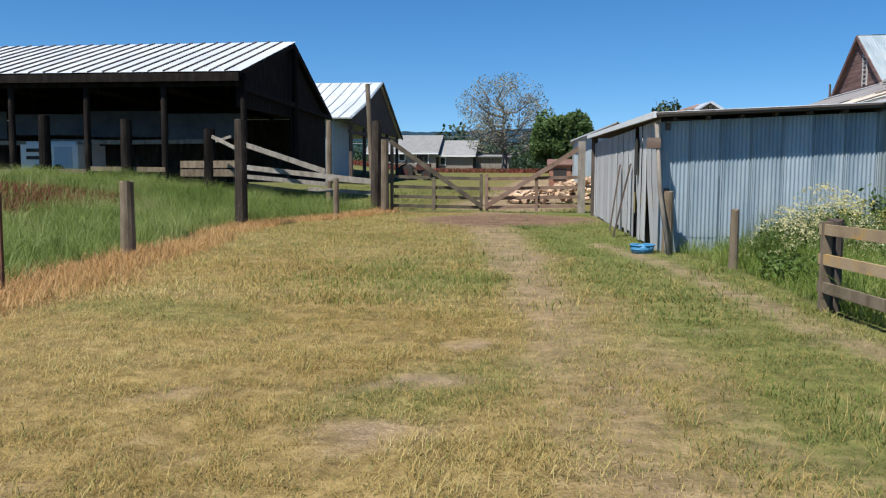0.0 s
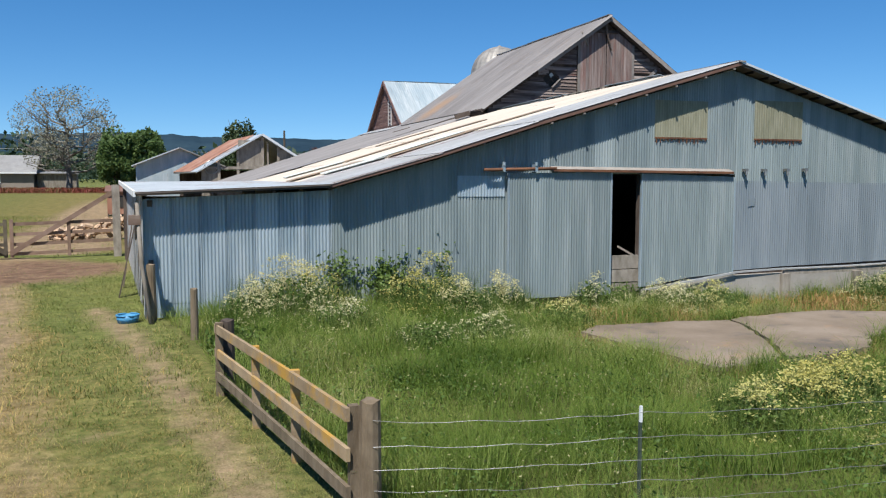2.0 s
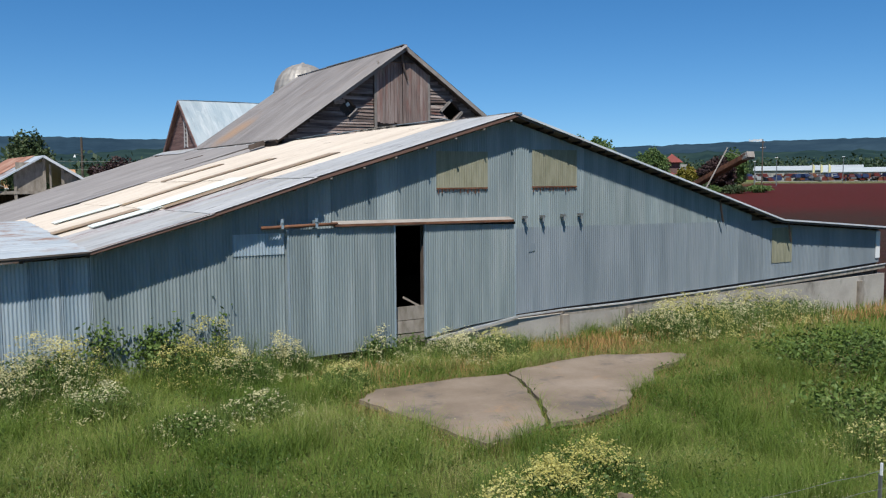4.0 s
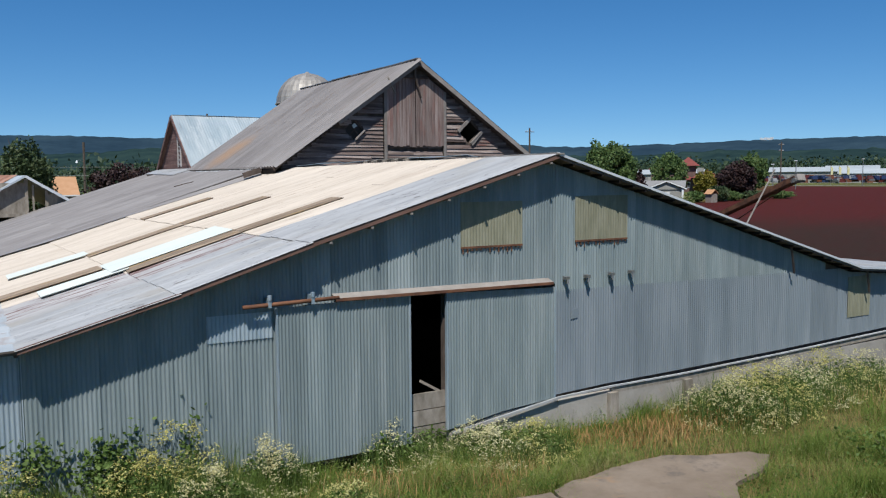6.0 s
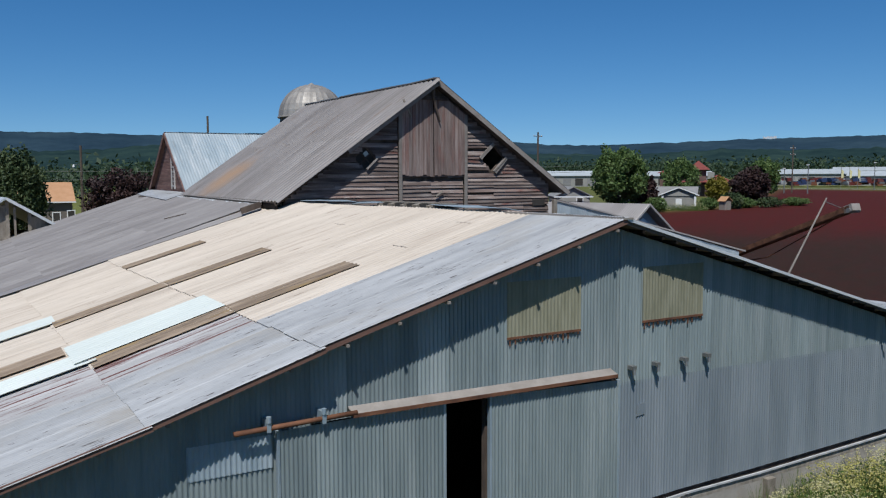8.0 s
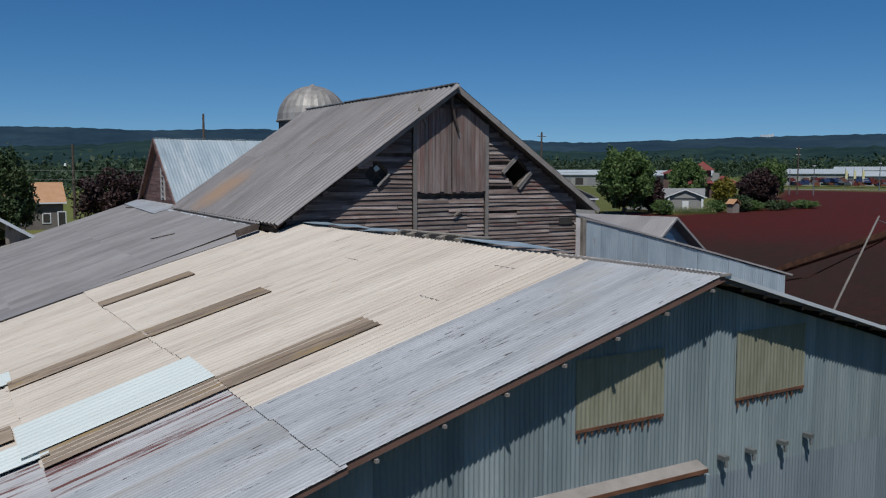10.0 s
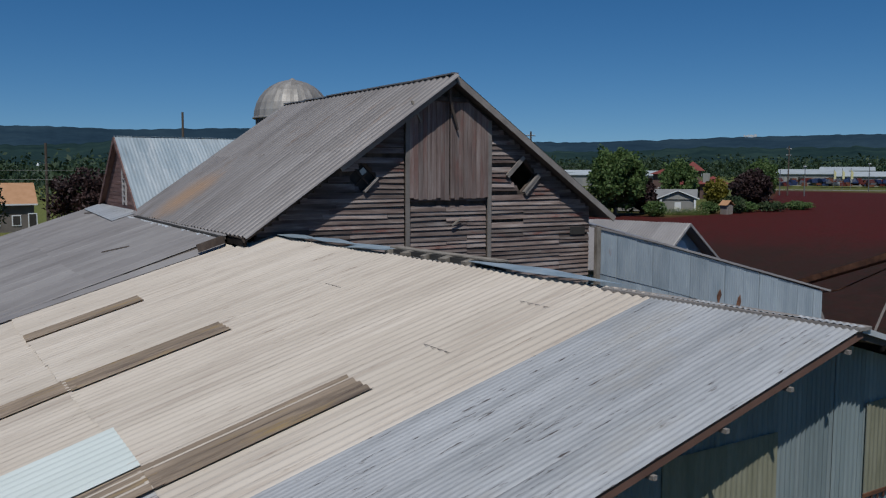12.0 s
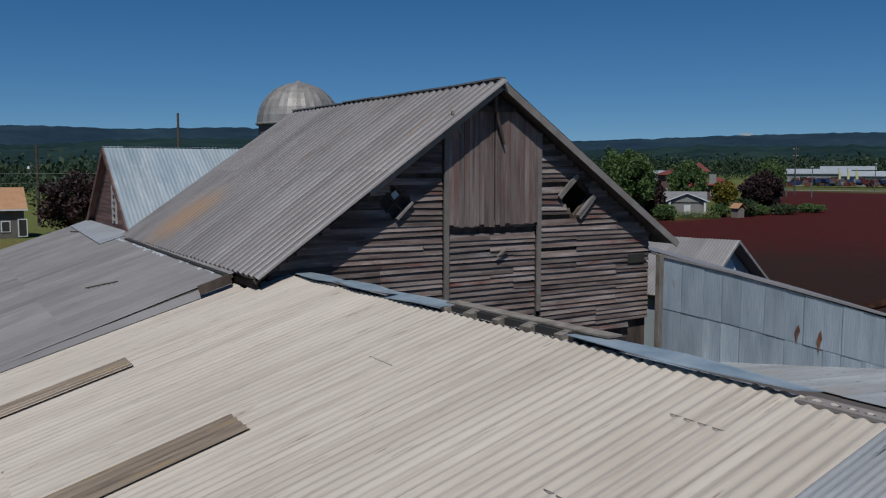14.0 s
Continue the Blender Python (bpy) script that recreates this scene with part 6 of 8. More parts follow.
for x, y in ((6.2, 4.42), (12.6, 3.6), (24, 2.2)):
    tp = part("t_post", Mesh().beam((x, y, ground_z(x, y) - 0.1), (x, y, 0.78), 0.022, 0.022, up=(0, 1, 0)).beam((x, y + 0.02, -0.1), (x, y + 0.02, 0.78), 0.008, 0.03, up=(0, 1, 0)), surf("green_steel", [(0.05, 0.07, 0.05), (0.08, 0.10, 0.07)], 3.0) if x < 7 else WIRE, wire_fence, "steel post with a white tip")
    part("white_tip", Mesh().beam((x, y, 0.77), (x, y, 0.92), 0.024, 0.024, up=(0, 1, 0)), WHITEPAINT, tp)
for x, y in ((8.95, 4.05), (17.5, 3.0), (31, 1.4)):
    part("wooden_post", round_post(x, y, 1.12 - ground_z(x, y), 0.085), POSTWOOD, wire_fence)

# left fence and the corral boards
tpost = thing("steel_post", "thin rusty steel fence post", "post", (-7.12, 9.6, 0))
part("stem", Mesh().beam((-7.12, 9.6, -0.1), (-7.12, 9.6, 1.25), 0.035, 0.035, up=(0, 1, 0)), RUSTY, tpost)
part("fin", Mesh().beam((-7.12, 9.63, -0.1), (-7.12, 9.63, 1.25), 0.008, 0.04, up=(0, 1, 0)), RUSTY, tpost)
single("fence_post", round_post(-7.72, 13.9, 1.36, 0.125), POSTWOOD, "weathered brown-grey round fence post", "post")
single("corral_post", round_post(-9.0, 22.6, 3.0, 0.17), TARPOST, "tall dark corral post bound with wire", "post")
single("fence_post", round_post(-7.6, 27.6, 1.32, 0.10), POSTWOOD, "short grey fence post in the scorched grass", "post")
single("gate_post", round_post(-7.25, 32.2, 3.5, 0.20, TARPOST, (0.05, 0)), TARPOST, "heavy dark gate post", "post")
single("gate_post", round_post(-6.65, 31.1, 2.75, 0.15), POSTWOOD, "grey weathered gate post with a split top", "post")
single("tall_pole", round_post(-7.5, 33.0, 5.0, 0.10, POSTWOOD, (-0.25, 0)), POSTWOOD, "tall thin leaning pole behind the gate post", "pole")
single("corral_post", round_post(-9.4, 33.2, 3.6, 0.12), POSTWOOD, "grey post with a paler broken top", "post")
corral = thing("corral_fence", "rough corral of odd weathered boards", "fence", (-10, 30, 0))
C = ((-13.2, 32.8, 2.75), (-9.0, 31.2, 1.55))
part("slanting_board", plank(C[0], C[1], 0.05, 0.2), GREYWOOD, corral)
part("board", plank((-12.9, 32.6, 1.72), (-7.4, 32.2, 1.18), 0.05, 0.2), GREYWOOD, corral)
part("board", plank((-12.9, 32.6, 1.35), (-9.2, 32.3, 1.05), 0.05, 0.17), GREYWOOD, corral)
part("board", plank((-10.2, 32.9, 0.85), (-7.4, 32.4, 0.72), 0.05, 0.15), GREYWOOD, corral)
part("board", plank((-9.4, 32.9, 1.25), (-7.4, 32.4, 1.12), 0.05, 0.12), GREYWOOD, corral)
part("upright", Mesh().beam((-13.0, 32.7, 0.6), (-13.05, 32.7, 2.85), 0.12, 0.12, up=(0, 1, 0)), GREYWOOD, corral)
part("broken_board", plank((-14.2, 32.8, 2.95), (-13.0, 32.4, 2.45), 0.05, 0.14), GREYWOOD, corral)
part("broken_board", plank((-14.0, 32.7, 2.75), (-13.3, 32.6, 2.95), 0.05, 0.1), GREYWOOD, corral)
part("board", plank((-16.0, 33.7, 1.82), (-13.1, 33.3, 1.84), 0.05, 0.3), POSTWOOD, corral)
part("board", plank((-16.0, 33.7, 1.46), (-13.1, 33.3, 1.48), 0.05, 0.3), POSTWOOD, corral)
part("board", plank((-20.1, 33.75, 1.62), (-16.7, 33.7, 1.60), 0.05, 0.2), POSTWOOD, corral)
part("board", plank((-27, 33.75, 1.45), (-20.3, 33.75, 1.50), 0.05, 0.22), POSTWOOD, corral)

GATEWOOD = surf("gate_timber", [(0.075, 0.06, 0.042), (0.12, 0.097, 0.066), (0.17, 0.14, 0.095)], 2.0, (1, 1, 1), 0.88, 0.0, 0.3, 30, 0.15, 0.22)
GATERED = surf("reddish_gate_timber", [(0.16, 0.10, 0.07), (0.24, 0.155, 0.11), (0.30, 0.20, 0.15)], 2.0, (1, 1, 1), 0.88, 0.0, 0.3, 30, 0.15, 0.22)


def gate(name, a, b, top, brace, mat, label):
    """A four-rail timber gate from the hinge a to the latch b, with a long brace from high on its hinge post."""
    a, b = Vector(a), Vector(b)
    g = thing(name, label, "gate", a)
    for z in (0.20, 0.55, 0.92, 1.30):
        part("rail", plank(a + Vector((0, 0, z + 0.06)), b + Vector((0, 0, z)), 0.045, 0.12), mat, g)
    for f, h in ((0.02, top), (0.47, 1.35), (0.985, 1.48)):
        p = a.lerp(b, f)
        part("stile", Mesh().beam((p.x, p.y - 0.05, 0.08), (p.x, p.y - 0.05, h), 0.12, 0.06, up=(0, 1, 0)), mat, g)
    part("brace", plank(a + Vector((0.0, -0.10, brace)), b + Vector((0, -0.10, 0.22)), 0.05, 0.17), mat, g)
    return g


gate("timber_gate", (-6.5, 31.4, 0.02), (-3.05, 32.3, 0.0), 2.7, 2.7, GATEWOOD, "brown four-rail timber gate with a long brace, closed")
gate("timber_gate", (0.75, 32.9, 0.02), (-2.95, 32.3, 0.0), 2.6, 2.55, GATERED, "reddish four-rail timber gate with a long brace, closed")
single("hinge_post", Mesh().beam((0.72, 32.5, -0.1), (0.70, 32.5, 2.75), 0.28, 0.16, up=(0, 1, 0)), GREYWOOD, "flat grey hinge post beside the shed", "post")

# blue feed tub
tub = thing("feed_tub", "low blue plastic feed tub by the shed corner", "tub", (1.5, 16.3, 0))
m = Mesh()
n = 20
prof = [(0.02, 0.04), (0.19, 0.04), (0.215, 0.16), (0.23, 0.16), (0.20, 0.0), (0.02, 0.0)]
for r, z in prof:
    for i in range(n):
        a = 2 * math.pi * i / n
        m.v.append((1.5 + r * math.cos(a), 16.3 + r * math.sin(a), ground_z(1.5, 16.3) + z))
for k in range(len(prof) - 1):
    for i in range(n):
        j = (i + 1) % n
        m.f.append((k * n + i, k * n + j, (k + 1) * n + j, (k + 1) * n + i))
        m.m.append(0)
part("bowl", m, TUB, tub, smooth=True)
z0 = ground_z(1.5, 16.3)
part("rim", Mesh().rod([(1.5 + 0.225 * math.cos(2 * math.pi * i / 20), 16.3 + 0.225 * math.sin(2 * math.pi * i / 20), z0 + 0.16) for i in range(21)], 0.018, 6, cap=False), TUB, tub, smooth=True)
part("band", Mesh().rod([(1.5 + 0.21 * math.cos(2 * math.pi * i / 20), 16.3 + 0.21 * math.sin(2 * math.pi * i / 20), z0 + 0.08) for i in range(21)], 0.012, 6, cap=False), TUB, tub, smooth=True)

# stones and clods on the bare ground
rr = random.Random(77)
STONE = surf("field_stone", [(0.17, 0.115, 0.075), (0.26, 0.185, 0.13)], 6.0, rand=0.25)
m = Mesh()
for k in range(170):
    y = rr.uniform(2.5, 26)
    x = (TRACK_1(y) if rr.random() < 0.65 else TRACK_2(min(y, 15))) + rr.gauss(0, 0.45)
    s = rr.uniform(0.006, 0.018)
    z = ground_z(x, y)
    a0 = rr.uniform(0, 6)
    v = [(x + s * math.cos(a0 + i * 1.257) * rr.uniform(0.7, 1.3), y + s * math.sin(a0 + i * 1.257) * rr.uniform(0.7, 1.3), z - 0.005) for i in range(5)]
    v += [(x + s * 0.6 * math.cos(a0 + i * 1.257), y + s * 0.6 * math.sin(a0 + i * 1.257), z + s * rr.uniform(0.4, 0.8)) for i in range(5)]
    m.add(v, [(i, (i + 1) % 5, (i + 1) % 5 + 5, i + 5) for i in range(5)] + [(5, 6, 7, 8, 9)])
laid(new("stones", m.make("stones", STONE)), "small stones and clods on the track", "stones", kind="stuff")

# ---- the open pole barn across the bank ----
pole_barn = thing("pole_barn", "long dark open-sided pole barn with a ribbed pale roof", "barn", (-25, 41, 1.2))
px, ey, ez_, py_, pz_, fy_, fz_ = -13.6, 34.4, 5.78, 41.8, 8.06, 48.9, 4.75
PX0 = -48.0
m = Mesh()
m.slab([(PX0, ey, ez_), (px, ey, ez_), (px, py_, pz_), (PX0, py_, pz_)], 0.10)
pole_deck = part("roof_deck", m, SHADED_TIMBER, pole_barn)
part("roof_deck", Mesh().slab([(PX0, py_, pz_), (px, py_, pz_), (px, fy_, fz_), (PX0, fy_, fz_)], 0.10), SHADED_TIMBER, pole_barn)
d = Vector((0, py_ - ey, pz_ - ez_))
nrm = Vector((1, 0, 0)).cross(d).normalized()
x = PX0
i = 0
while x < px - 0.3:
    w = 0.69
    o = Vector((x, ey - 0.15, ez_ - 0.05)) + nrm * (0.03 + 0.006 * (i % 2))
    u = d.normalized() * (d.length + 0.2)
    me = Mesh().slab([o, o + Vector((min(w, px + 0.1 - x), 0, 0)), o + Vector((min(w, px + 0.1 - x), 0, 0)) + u, o + u], 0.01)
    part("roof_panel", me, WHITEROOF, pole_deck)
    part("seam", Mesh().beam(o + nrm * 0.03, o + u + nrm * 0.03, 0.05, 0.06, up=tuple(nrm)), SOFFIT, pole_deck)
    x += w
    i += 1
# fascia and gable walls: near-black colour stands for the shade on them
part("fascia", Mesh().beam((PX0, ey - 0.12, ez_ - 0.25), (px, ey - 0.12, ez_ - 0.25), 0.06, 0.36), SHADED_TIMBER, pole_barn)
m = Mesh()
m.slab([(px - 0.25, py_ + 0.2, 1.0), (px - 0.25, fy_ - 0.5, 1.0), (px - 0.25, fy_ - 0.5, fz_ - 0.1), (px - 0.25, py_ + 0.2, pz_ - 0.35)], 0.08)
gw = part("gable_wall", m, SHADED_TIMBER, pole_barn)
part("gable_wall", Mesh().slab([(px - 0.25, ey + 0.4, 4.3), (px - 0.25, py_ + 0.2, 4.3), (px - 0.25, py_ + 0.2, pz_ - 0.35), (px - 0.25, ey + 0.4, ez_ - 0.1)], 0.08), SHADED_TIMBER, pole_barn)
part("barge_board", Mesh().beam((px, ey, ez_ - 0.12), (px, py_, pz_ - 0.12), 0.06, 0.26), SHADED_TIMBER, pole_barn)
part("barge_board", Mesh().beam((px, py_, pz_ - 0.12), (px, fy_, fz_ - 0.12), 0.06, 0.26), SHADED_TIMBER, pole_barn)
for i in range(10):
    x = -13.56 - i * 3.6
    part("post", round_post(x, ey + 0.3, 4.6, 0.14, SHADED_TIMBER, z=1.1), SHADED_TIMBER, pole_barn)
    part("post", round_post(x, py_, 6.6, 0.17, SHADED_TIMBER, z=1.1), SHADED_TIMBER, pole_barn)
    part("rafter_tie", Mesh().beam((x, ey + 0.3, 5.1), (x, fy_ - 0.4, 4.7), 0.10, 0.22), SHADED_TIMBER, pole_barn)
part("plate_beam", Mesh().beam((PX0, ey + 0.3, 5.3), (px - 0.1, ey + 0.3, 5.3), 0.14, 0.28), SHADED_TIMBER, pole_barn)
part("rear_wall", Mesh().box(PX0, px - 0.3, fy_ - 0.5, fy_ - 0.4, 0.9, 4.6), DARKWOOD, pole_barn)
part("end_wall", Mesh().box(PX0, PX0 + 0.1, ey + 0.3, fy_ - 0.5, 0.9, 6.0), SHADED_TIMBER, pole_barn)
BLUEGREY = surf("blue_grey_sheets", [(0.09, 0.11, 0.14), (0.15, 0.175, 0.21)], 1.0, rand=0.15)
for i in range(7):
    x = -16.2 - i * 4.4
    part("partition_sheet", Mesh().box(x - 4.2, x, py_ - 0.3, py_ - 0.24, 3.2 + 0.1 * (i % 3), 4.5 + 0.15 * (i % 2)), BLUEGREY, pole_barn)
    part("manger_board", plank((x - 4.0, 37.0, 2.86 + 0.05 * (i % 2)), (x + 0.1, 37.0, 2.92 - 0.05 * (i % 3)), 0.06, 0.2), GREYWOOD, pole_barn)
for x in (-14.65, -18.35, -22.1):
    single("corral_post", round_post(x, 33.6, 2.85, 0.24, SHADED_TIMBER), SHADED_TIMBER, "dark post before the open barn", "post", group="posts before the open barn")
trailer = thing("horse_trailer", "white box trailer parked under the barn roof", "trailer", (-23.6, 37.5, 1.2))
tb = part("body", Mesh().box(-25.3, -22.4, 36.6, 39.0, 1.55, 2.75).box(-25.1, -22.6, 36.75, 38.85, 2.75, 2.9), WHITEPAINT, trailer)
for z in (2.05, 2.4):
    part("window_slot", Mesh().box(-25.0, -24.0, 36.57, 36.6, z, z + 0.16), DARKIN, tb)
part("door_panel", Mesh().box(-23.6, -22.7, 36.575, 36.6, 1.65, 2.65), BLUEWALL, tb)
for x in (-24.4, -23.4):
    part("wheel", Mesh().rod([(x, 36.5, 1.5), (x, 36.75, 1.5)], 0.32, 16), DARKIN, trailer)

# ---- the second, farther barn ----
hay_barn = thing("hay_barn", "farther pole barn with a white roof and pale blue wall", "barn", (-22, 72, 1.2))
hx, hp = -15.6, (73.0, 9.35)
m = Mesh().slab([(-38, 61.7, 5.6), (hx, 61.7, 5.6), (hx, 66.5, 7.0), (-38, 66.5, 7.0)], 0.1)
m.slab([(-38, 66.5, 7.0), (hx, 66.5, 7.0), (hx, hp[0], hp[1]), (-38, hp[0], hp[1])], 0.1)
hd = part("roof", m, WHITEROOF, hay_barn)
part("roof", Mesh().slab([(-38, hp[0], hp[1]), (hx, hp[0], hp[1]), (hx, 82.2, 4.9), (-38, 82.2, 4.9)], 0.1), WHITEROOF, hay_barn)
for i in range(24):
    x = hx - 0.1 - i * 0.9
    part("seam", Mesh().beam((x, 66.5, 7.03), (x, hp[0], hp[1] + 0.03), 0.06, 0.05).beam((x, 61.7, 5.63), (x, 66.5, 7.03), 0.06, 0.05), GALV_SHED, hd)
part("gable_wall", Mesh().slab([(hx - 0.3, 62.2, 5.3), (hx - 0.3, 81.8, 4.85), (hx - 0.3, hp[0], hp[1] - 0.2), (hx - 0.3, 66.5, 6.85)], 0.1), DARKWOOD, hay_barn)
part("barge_board", Mesh().beam((hx, hp[0], hp[1] - 0.1), (hx, 82.2, 4.8), 0.08, 0.25), DARKWOOD, hay_barn)
part("front_wall", Mesh().box(-38, -17.2, 62.4, 62.6, 0.8, 5.5), BLUEWALL, hay_barn, "pale blue metal wall")
part("inner_wall", Mesh().box(-17.4, -17.2, 62.6, 68.5, 0.8, 5.4), BLUEWALL, hay_barn)
part("rear_wall", Mesh().box(-38, -22, 81.3, 81.5, 0.8, 4.7), DARKWOOD, hay_barn)
for y in (63.0, 67.5, 72.0, 76.5, 81.3):
    part("post", Mesh().beam((hx - 0.4, y, 0.7), (hx - 0.4, y, 5.1), 0.25, 0.25, up=(0, 1, 0)), DARKWOOD, hay_barn)
part("tie_beam", Mesh().beam((hx - 0.4, 62.5, 4.6), (hx - 0.4, 81.5, 4.55), 0.2, 0.25), DARKWOOD, hay_barn)
part("white_pipe", Mesh().rod([(-17.4, 62.2, 1.0), (-17.4, 62.2, 5.2)], 0.06, 8), WHITEPAINT, hay_barn)

# ---- firewood, tractor and clutter beyond the gate ----
wood = thing("firewood_pile", "heap of pale split firewood beyond the gate", "firewood", (-0.6, 41.5, 0.1))
LOG = surf("split_firewood", [(0.42, 0.27, 0.16), (0.55, 0.38, 0.25), (0.66, 0.50, 0.36)], 3.0, (1, 1, 1), 0.85, 0.0, 0.3, 30, 0.3, 0.2)
log_meshes = []
for k in range(5):
    m = Mesh()
    n = 7 if k % 2 else 5
    r = 0.075 + 0.016 * k
    m.rod([(-0.19, 0, 0), (0.19, 0.01, 0)], r, n)
    log_meshes.append(m.make("log", LOG))
rr = random.Random(8)
for k in range(130):
    t = rr.random()
    x = -2.6 + 4.2 * t
    h = (0.35 + 0.85 * t) * rr.random() ** 0.8
    y = 41.5 + rr.uniform(-0.9, 0.9) * (1 - 0.5 * h)
    part("log", log_meshes[k % 5], LOG, wood, at=pose(x, y, ground_z(x, y) + 0.08 + h, rr.uniform(-25, 25), rr.uniform(-30, 30), rr.uniform(0, 180)))
hutch = thing("wooden_hutch", "small red-brown wooden hutch", "hutch", (0.6, 62, 0.5))
gz = ground_z(-0.2, 60)
part("body", Mesh().box(-0.9, 0.6, 59.5, 61.0, gz + 0.15, gz + 1.7), RUSTROOF, hutch)
part("roof", Mesh().slab([(-1.05, 59.3, gz + 1.7), (0.75, 59.3, gz + 1.7), (0.75, 61.2, gz + 2.1), (-1.05, 61.2, gz + 2.1)], 0.08), RAKE, hutch)
# near-black panel on the front stands for the hutch's shaded inside
part("opening", Mesh().box(-0.6, 0.3, 59.46, 59.5, gz + 0.6, gz + 1.4), DARKIN, hutch)
for x in (-0.85, 0.5):
    part("leg", Mesh().beam((x, 59.55, gz - 0.05), (x, 59.55, gz + 0.2), 0.1, 0.1, up=(0, 1, 0)), DARKWOOD, hutch)
lumber = thing("lumber_stack", "stack of reddish boards on bearers", "lumber", (1.4, 50, 0.3))
gz = ground_z(1.6, 48)
for k in range(9):
    part("board", plank((0.9 + 0.1 * (k % 3), 47.6 + 0.25 * (k % 3), gz + 0.9 + 0.12 * (k // 3)), (3.6, 48.3 + 0.25 * (k % 3), gz + 1.2 + 0.12 * (k // 3)), 0.22, 0.08), RUSTROOF if k % 2 else GREYWOOD, lumber)
for x in (1.2, 3.2):
    part("bearer", Mesh().beam((x, 47.4, gz + 0.42), (x, 48.9, gz + 0.42), 0.2, 0.9), DARKWOOD, lumber)
TRED = surf("faded_red_paint", [(0.05, 0.016, 0.014), (0.085, 0.024, 0.02)], 3.0)
tractor = thing("tractor", "old dark red tractor in the field", "tractor", (-12.6, 72, 1))
gz = ground_z(-12.6, 72)
part("hood", Mesh().box(-12.4, -11.2, 71.6, 72.3, gz + 0.85, gz + 1.4), TRED, tractor)
part("chassis", Mesh().box(-13.4, -11.3, 71.75, 72.15, gz + 0.5, gz + 0.9), DARKWOOD, tractor)
for x, r, w in ((-13.3, 0.68, 0.35), (-11.5, 0.42, 0.2)):
    for y in (71.2, 72.5):
        wh = part("wheel", Mesh().rod([(x, y, gz + r), (x, y + w, gz + r)], r, 18), DARKIN, tractor)
        part("hub", Mesh().rod([(x, y - 0.02, gz + r), (x, y + w + 0.02, gz + r)], r * 0.45, 12), TRED, wh)
part("seat", Mesh().box(-13.35, -12.95, 71.75, 72.2, gz + 1.25, gz + 1.35).box(-13.42, -13.32, 71.75, 72.2, gz + 1.3, gz + 1.7), DARKIN, tractor)
part("steering_wheel", Mesh().rod([(-12.7 + 0.05 * math.cos(i / 12 * 6.283), 71.97 + 0.2 * math.sin(i / 12 * 6.283), gz + 1.62 + 0.17 * math.cos(i / 12 * 6.283)) for i in range(13)], 0.02, 5, cap=False), DARKIN, tractor)
part("exhaust", Mesh().rod([(-11.8, 71.95, gz + 1.4), (-11.8, 71.95, gz + 2.0)], 0.04, 8), DARKIN, tractor)
for y in (71.1, 72.65):
    part("fender", Mesh().slab([(-13.9, y, gz + 1.3), (-13.9, y + 0.3, gz + 1.3), (-13.3, y + 0.3, gz + 1.5), (-13.3, y, gz + 1.5)][::-1], 0.04), TRED, tractor)


# ---- houses beyond the field ----
def house(name, x0, x1, y0, y1, z0, ez, rz, wall, roof, label, windows=(), along="x", hip=0.0):
    """A simple house: walls with windows and door set in them, and a pitched roof with eaves."""
    h = thing(name, label, "house", ((x0 + x1) / 2, y0, z0))
    part("wall_block", Mesh().box(x0, x1, y0, y1, z0 - 0.5, ez), wall, h)
    m = Mesh()
    if along == "x":
        ym = (y0 + y1) / 2
        m.slab([(x0 - 0.4, y0 - 0.5, ez - 0.15), (x1 + 0.4, y0 - 0.5, ez - 0.15), (x1 + 0.4 - hip, ym, rz), (x0 - 0.4 + hip, ym, rz)], 0.12)
        m2 = Mesh().slab([(x0 - 0.4 + hip, ym, rz), (x1 + 0.4 - hip, ym, rz), (x1 + 0.4, y1 + 0.5, ez - 0.15), (x0 - 0.4, y1 + 0.5, ez - 0.15)], 0.12)
        g = Mesh().slab([(x0, y0, ez), (x0, ym, rz - 0.2), (x0, y1, ez)], 0.1)
        part("gable", Mesh().slab([(x1, y0, ez), (x1, y1, ez), (x1, ym, rz - 0.2)], 0.1), wall, h)
    else:
        xm = (x0 + x1) / 2
        m.slab([(x0 - 0.5, y0 - 0.4, ez - 0.15), (xm, y0 - 0.4, rz), (xm, y1 + 0.4, rz), (x0 - 0.5, y1 + 0.4, ez - 0.15)], 0.12)
        m2 = Mesh().slab([(xm, y0 - 0.4, rz), (x1 + 0.5, y0 - 0.4, ez - 0.15), (x1 + 0.5, y1 + 0.4, ez - 0.15), (xm, y1 + 0.4, rz)], 0.12)
        g = Mesh().slab([(x0, y0, ez), (x1, y0, ez), (xm, y0, rz - 0.2)], 0.1)
    r = part("roof", m, roof, h)
    part("roof_back", m2, roof, h)
    part("gable", g, wall, h)
    part("eave_board", Mesh().beam((x0 - 0.4, y0 - 0.52, ez - 0.2), (x1 + 0.4, y0 - 0.52, ez - 0.2), 0.05, 0.18), WHITEPAINT, r)
    for wx, wz, ww, wh_ in windows:
        fr = part("window", Mesh().box(wx - ww / 2 - 0.12, wx + ww / 2 + 0.12, y0 - 0.08, y0 - 0.02, wz - 0.12, wz + wh_ + 0.12), WHITEPAINT, h)
        part("pane", Mesh().box(wx - ww / 2, wx + ww / 2, y0 - 0.10, y0 - 0.085, wz, wz + wh_), DARKIN, fr)
    return h


